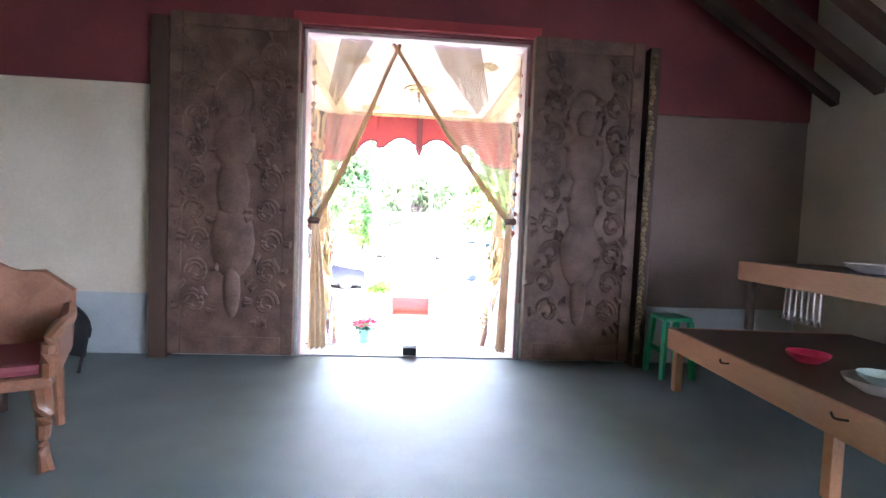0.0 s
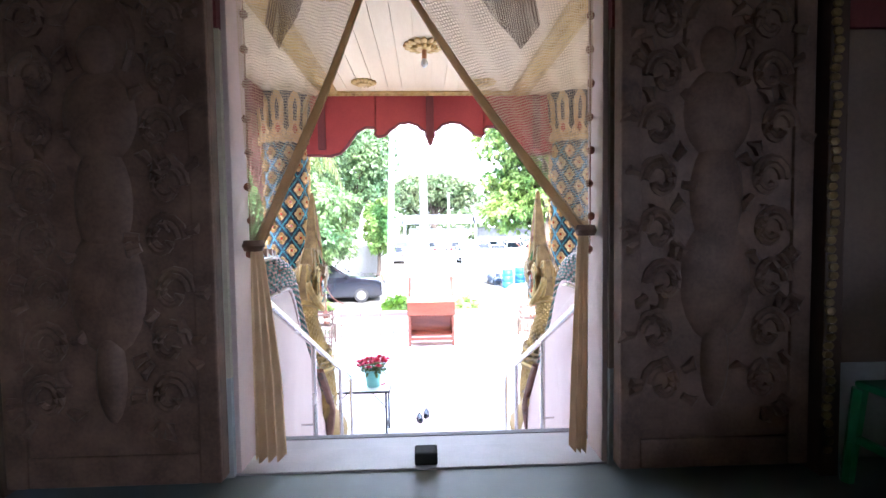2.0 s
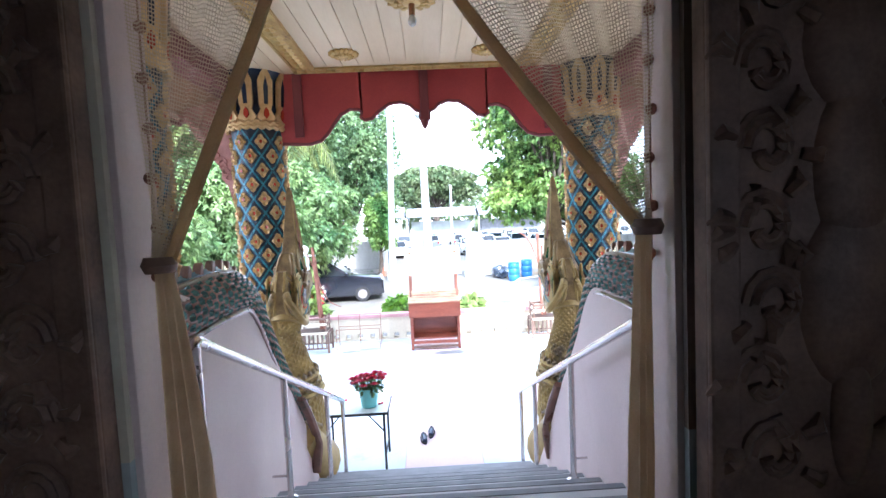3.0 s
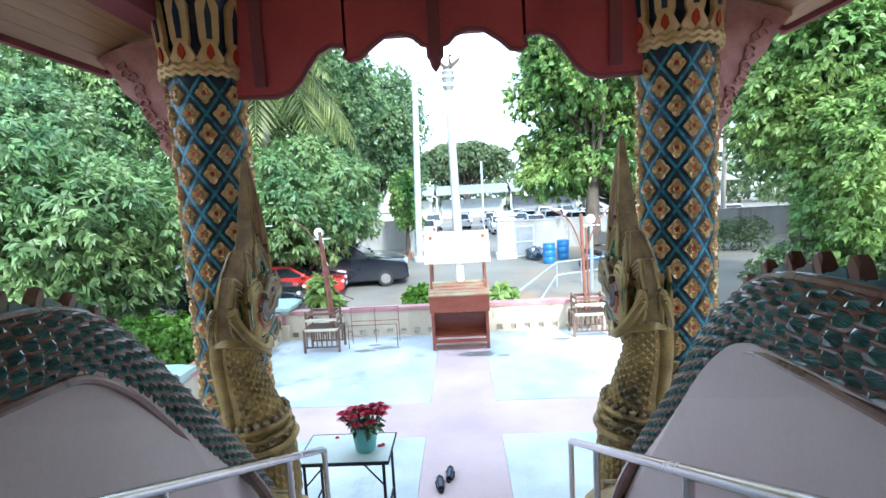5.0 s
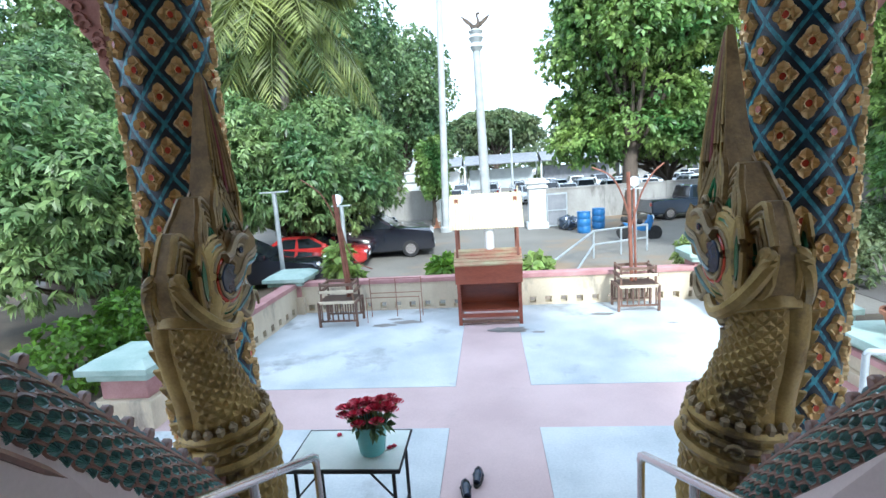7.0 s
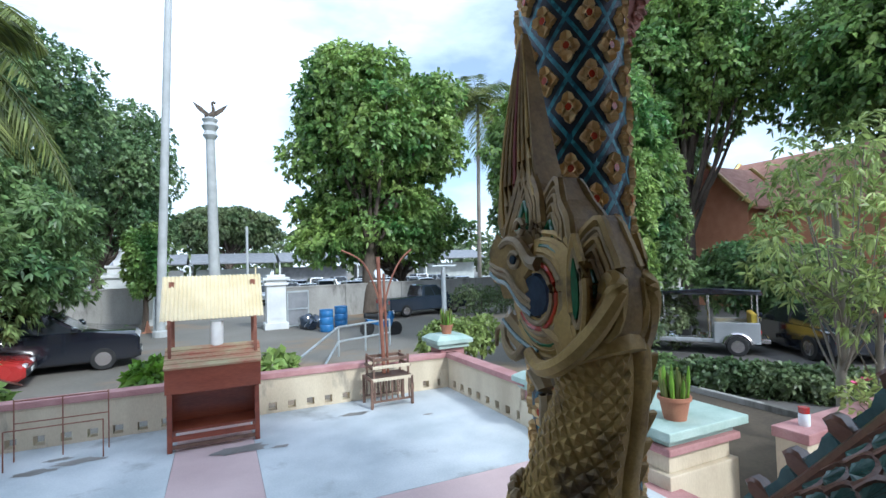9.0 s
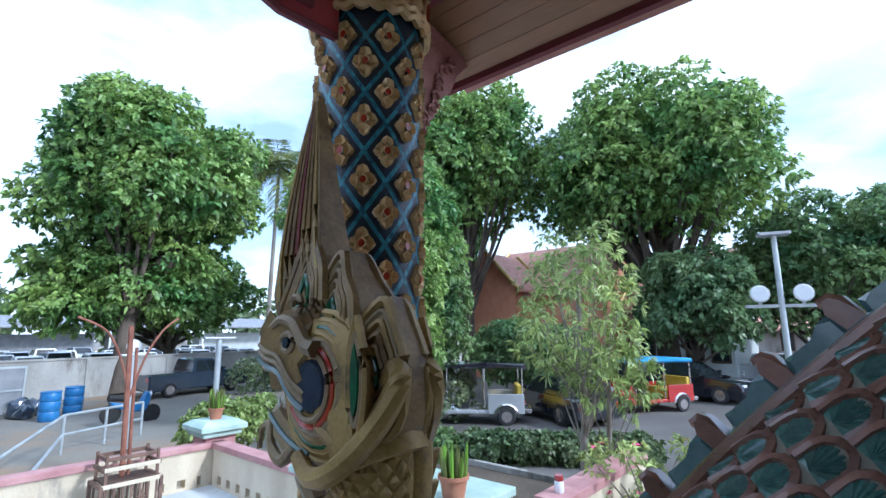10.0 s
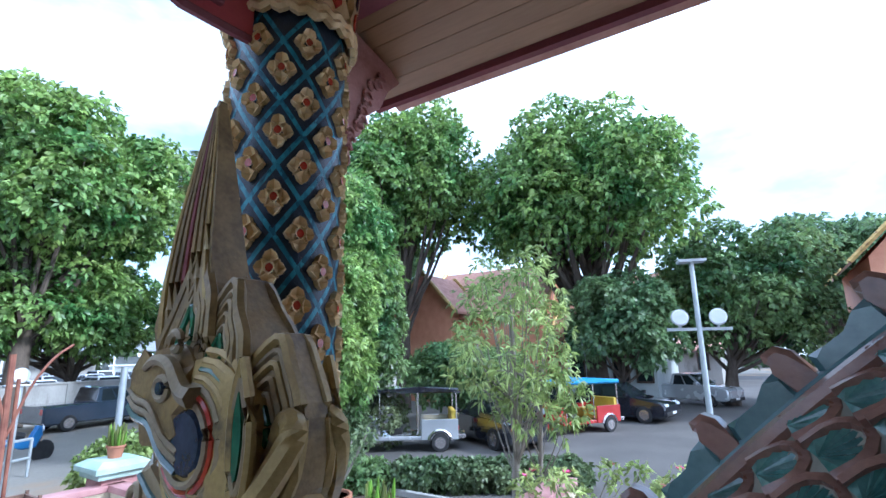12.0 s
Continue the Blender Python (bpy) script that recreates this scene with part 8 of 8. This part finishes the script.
def armchair(at, label):
    c = thing("carved_armchair", label, "chair", "carved chairs", at)
    # own axes: the seat faces +x
    part("seat", box(-0.3, 0.3, -0.32, 0.32, 0.40, 0.46, bev=0.02), CHAIRWOOD, c)
    part("cushion", box(-0.26, 0.27, -0.28, 0.28, 0.461, 0.52, bev=0.03), DARKRED, c)
    for qy in (-1, 1):
        part("front_leg", tube(curve([(0.25, qy * 0.27, 0.40), (0.31, qy * 0.29, 0.28), (0.27, qy * 0.28, 0.12), (0.32, qy * 0.30, 0.0)], 4), [0.045, 0.045, 0.042, 0.04, 0.038, 0.034, 0.03, 0.027, 0.025, 0.025, 0.028, 0.032, 0.036], 8), CHAIRWOOD, c, smooth=True)
        part("rear_leg", tube([(-0.26, qy * 0.27, 0.40), (-0.32, qy * 0.28, 0.0)], [0.035, 0.028], 8), CHAIRWOOD, c)
        part("armrest", tube(curve([(-0.28, qy * 0.33, 0.70), (0.0, qy * 0.35, 0.68), (0.24, qy * 0.34, 0.69), (0.30, qy * 0.31, 0.62), (0.27, qy * 0.30, 0.46)], 4), 0.035, 8), CHAIRWOOD, c, smooth=True)
        part("arm_panel", slab_of([(-0.27, 0.46), (0.26, 0.46), (0.27, 0.64), (0.0, 0.67), (-0.27, 0.69)], 0.03, Matrix.Translation((0, qy * 0.33 - 0.015, 0)) @ XZ, bev=0.008), CHAIRWOOD, c)
    part("backrest", slab_of([(-0.34, 0.46), (0.34, 0.46), (0.36, 0.8), (0.22, 0.92), (0.1, 0.90), (0, 0.98), (-0.1, 0.90), (-0.22, 0.92), (-0.36, 0.8)], 0.05, Matrix.Translation((-0.34, 0, 0)) @ YZ, bev=0.015), CHAIRWOOD, c)


armchair(pose(-2.12, 3.0, 0, 0, 0, -62), "carved reddish wooden armchair with dark cushion")
t = thing("side_table", "small dark wooden side table holding tea things", "table")
part("top", box(-2.87, -2.45, 3.56, 3.96, 0.55, 0.59, bev=0.01), DARKWOOD, t)
for x in (-2.84, -2.48):
    for y in (3.59, 3.93):
        part("leg", box(x - 0.02, x + 0.02, y - 0.02, y + 0.02, 0, 0.55), DARKWOOD, t)
t = thing("cup", "white cup on the side table", "cup")
part("cup", lathe([(0.05, 0), (0.09, 0.12), (0.095, 0.13), (0.085, 0.13), (0.045, 0.01)], 18, (-2.56, 3.76, 0.59)), WHITE, t, smooth=True)
t = thing("round_back_chair", "black round-backed folding chair against the wall", "chair")
part("back_frame", tube([(-2.83 + 0.33 * math.cos(a), 4.45, 0.32 + 0.24 * math.sin(a)) for a in [radians(-15 + 15 * k) for k in range(15)]], 0.016, 8), RUBBER, t)
part("back_pad", slab_of([(-2.78, 0.54), (-2.66, 0.52), (-2.54, 0.42), (-2.50, 0.30), (-2.53, 0.10), (-2.76, 0.14)], 0.04, Matrix.Translation((0, 4.42, 0)) @ XZ, bev=0.01), RUBBER, t)
for x in (-3.14, -2.52):
    part("leg", tube([(x, 4.45, 0.28), (x, 4.35, 0.0)], 0.014, 6), RUBBER, t)
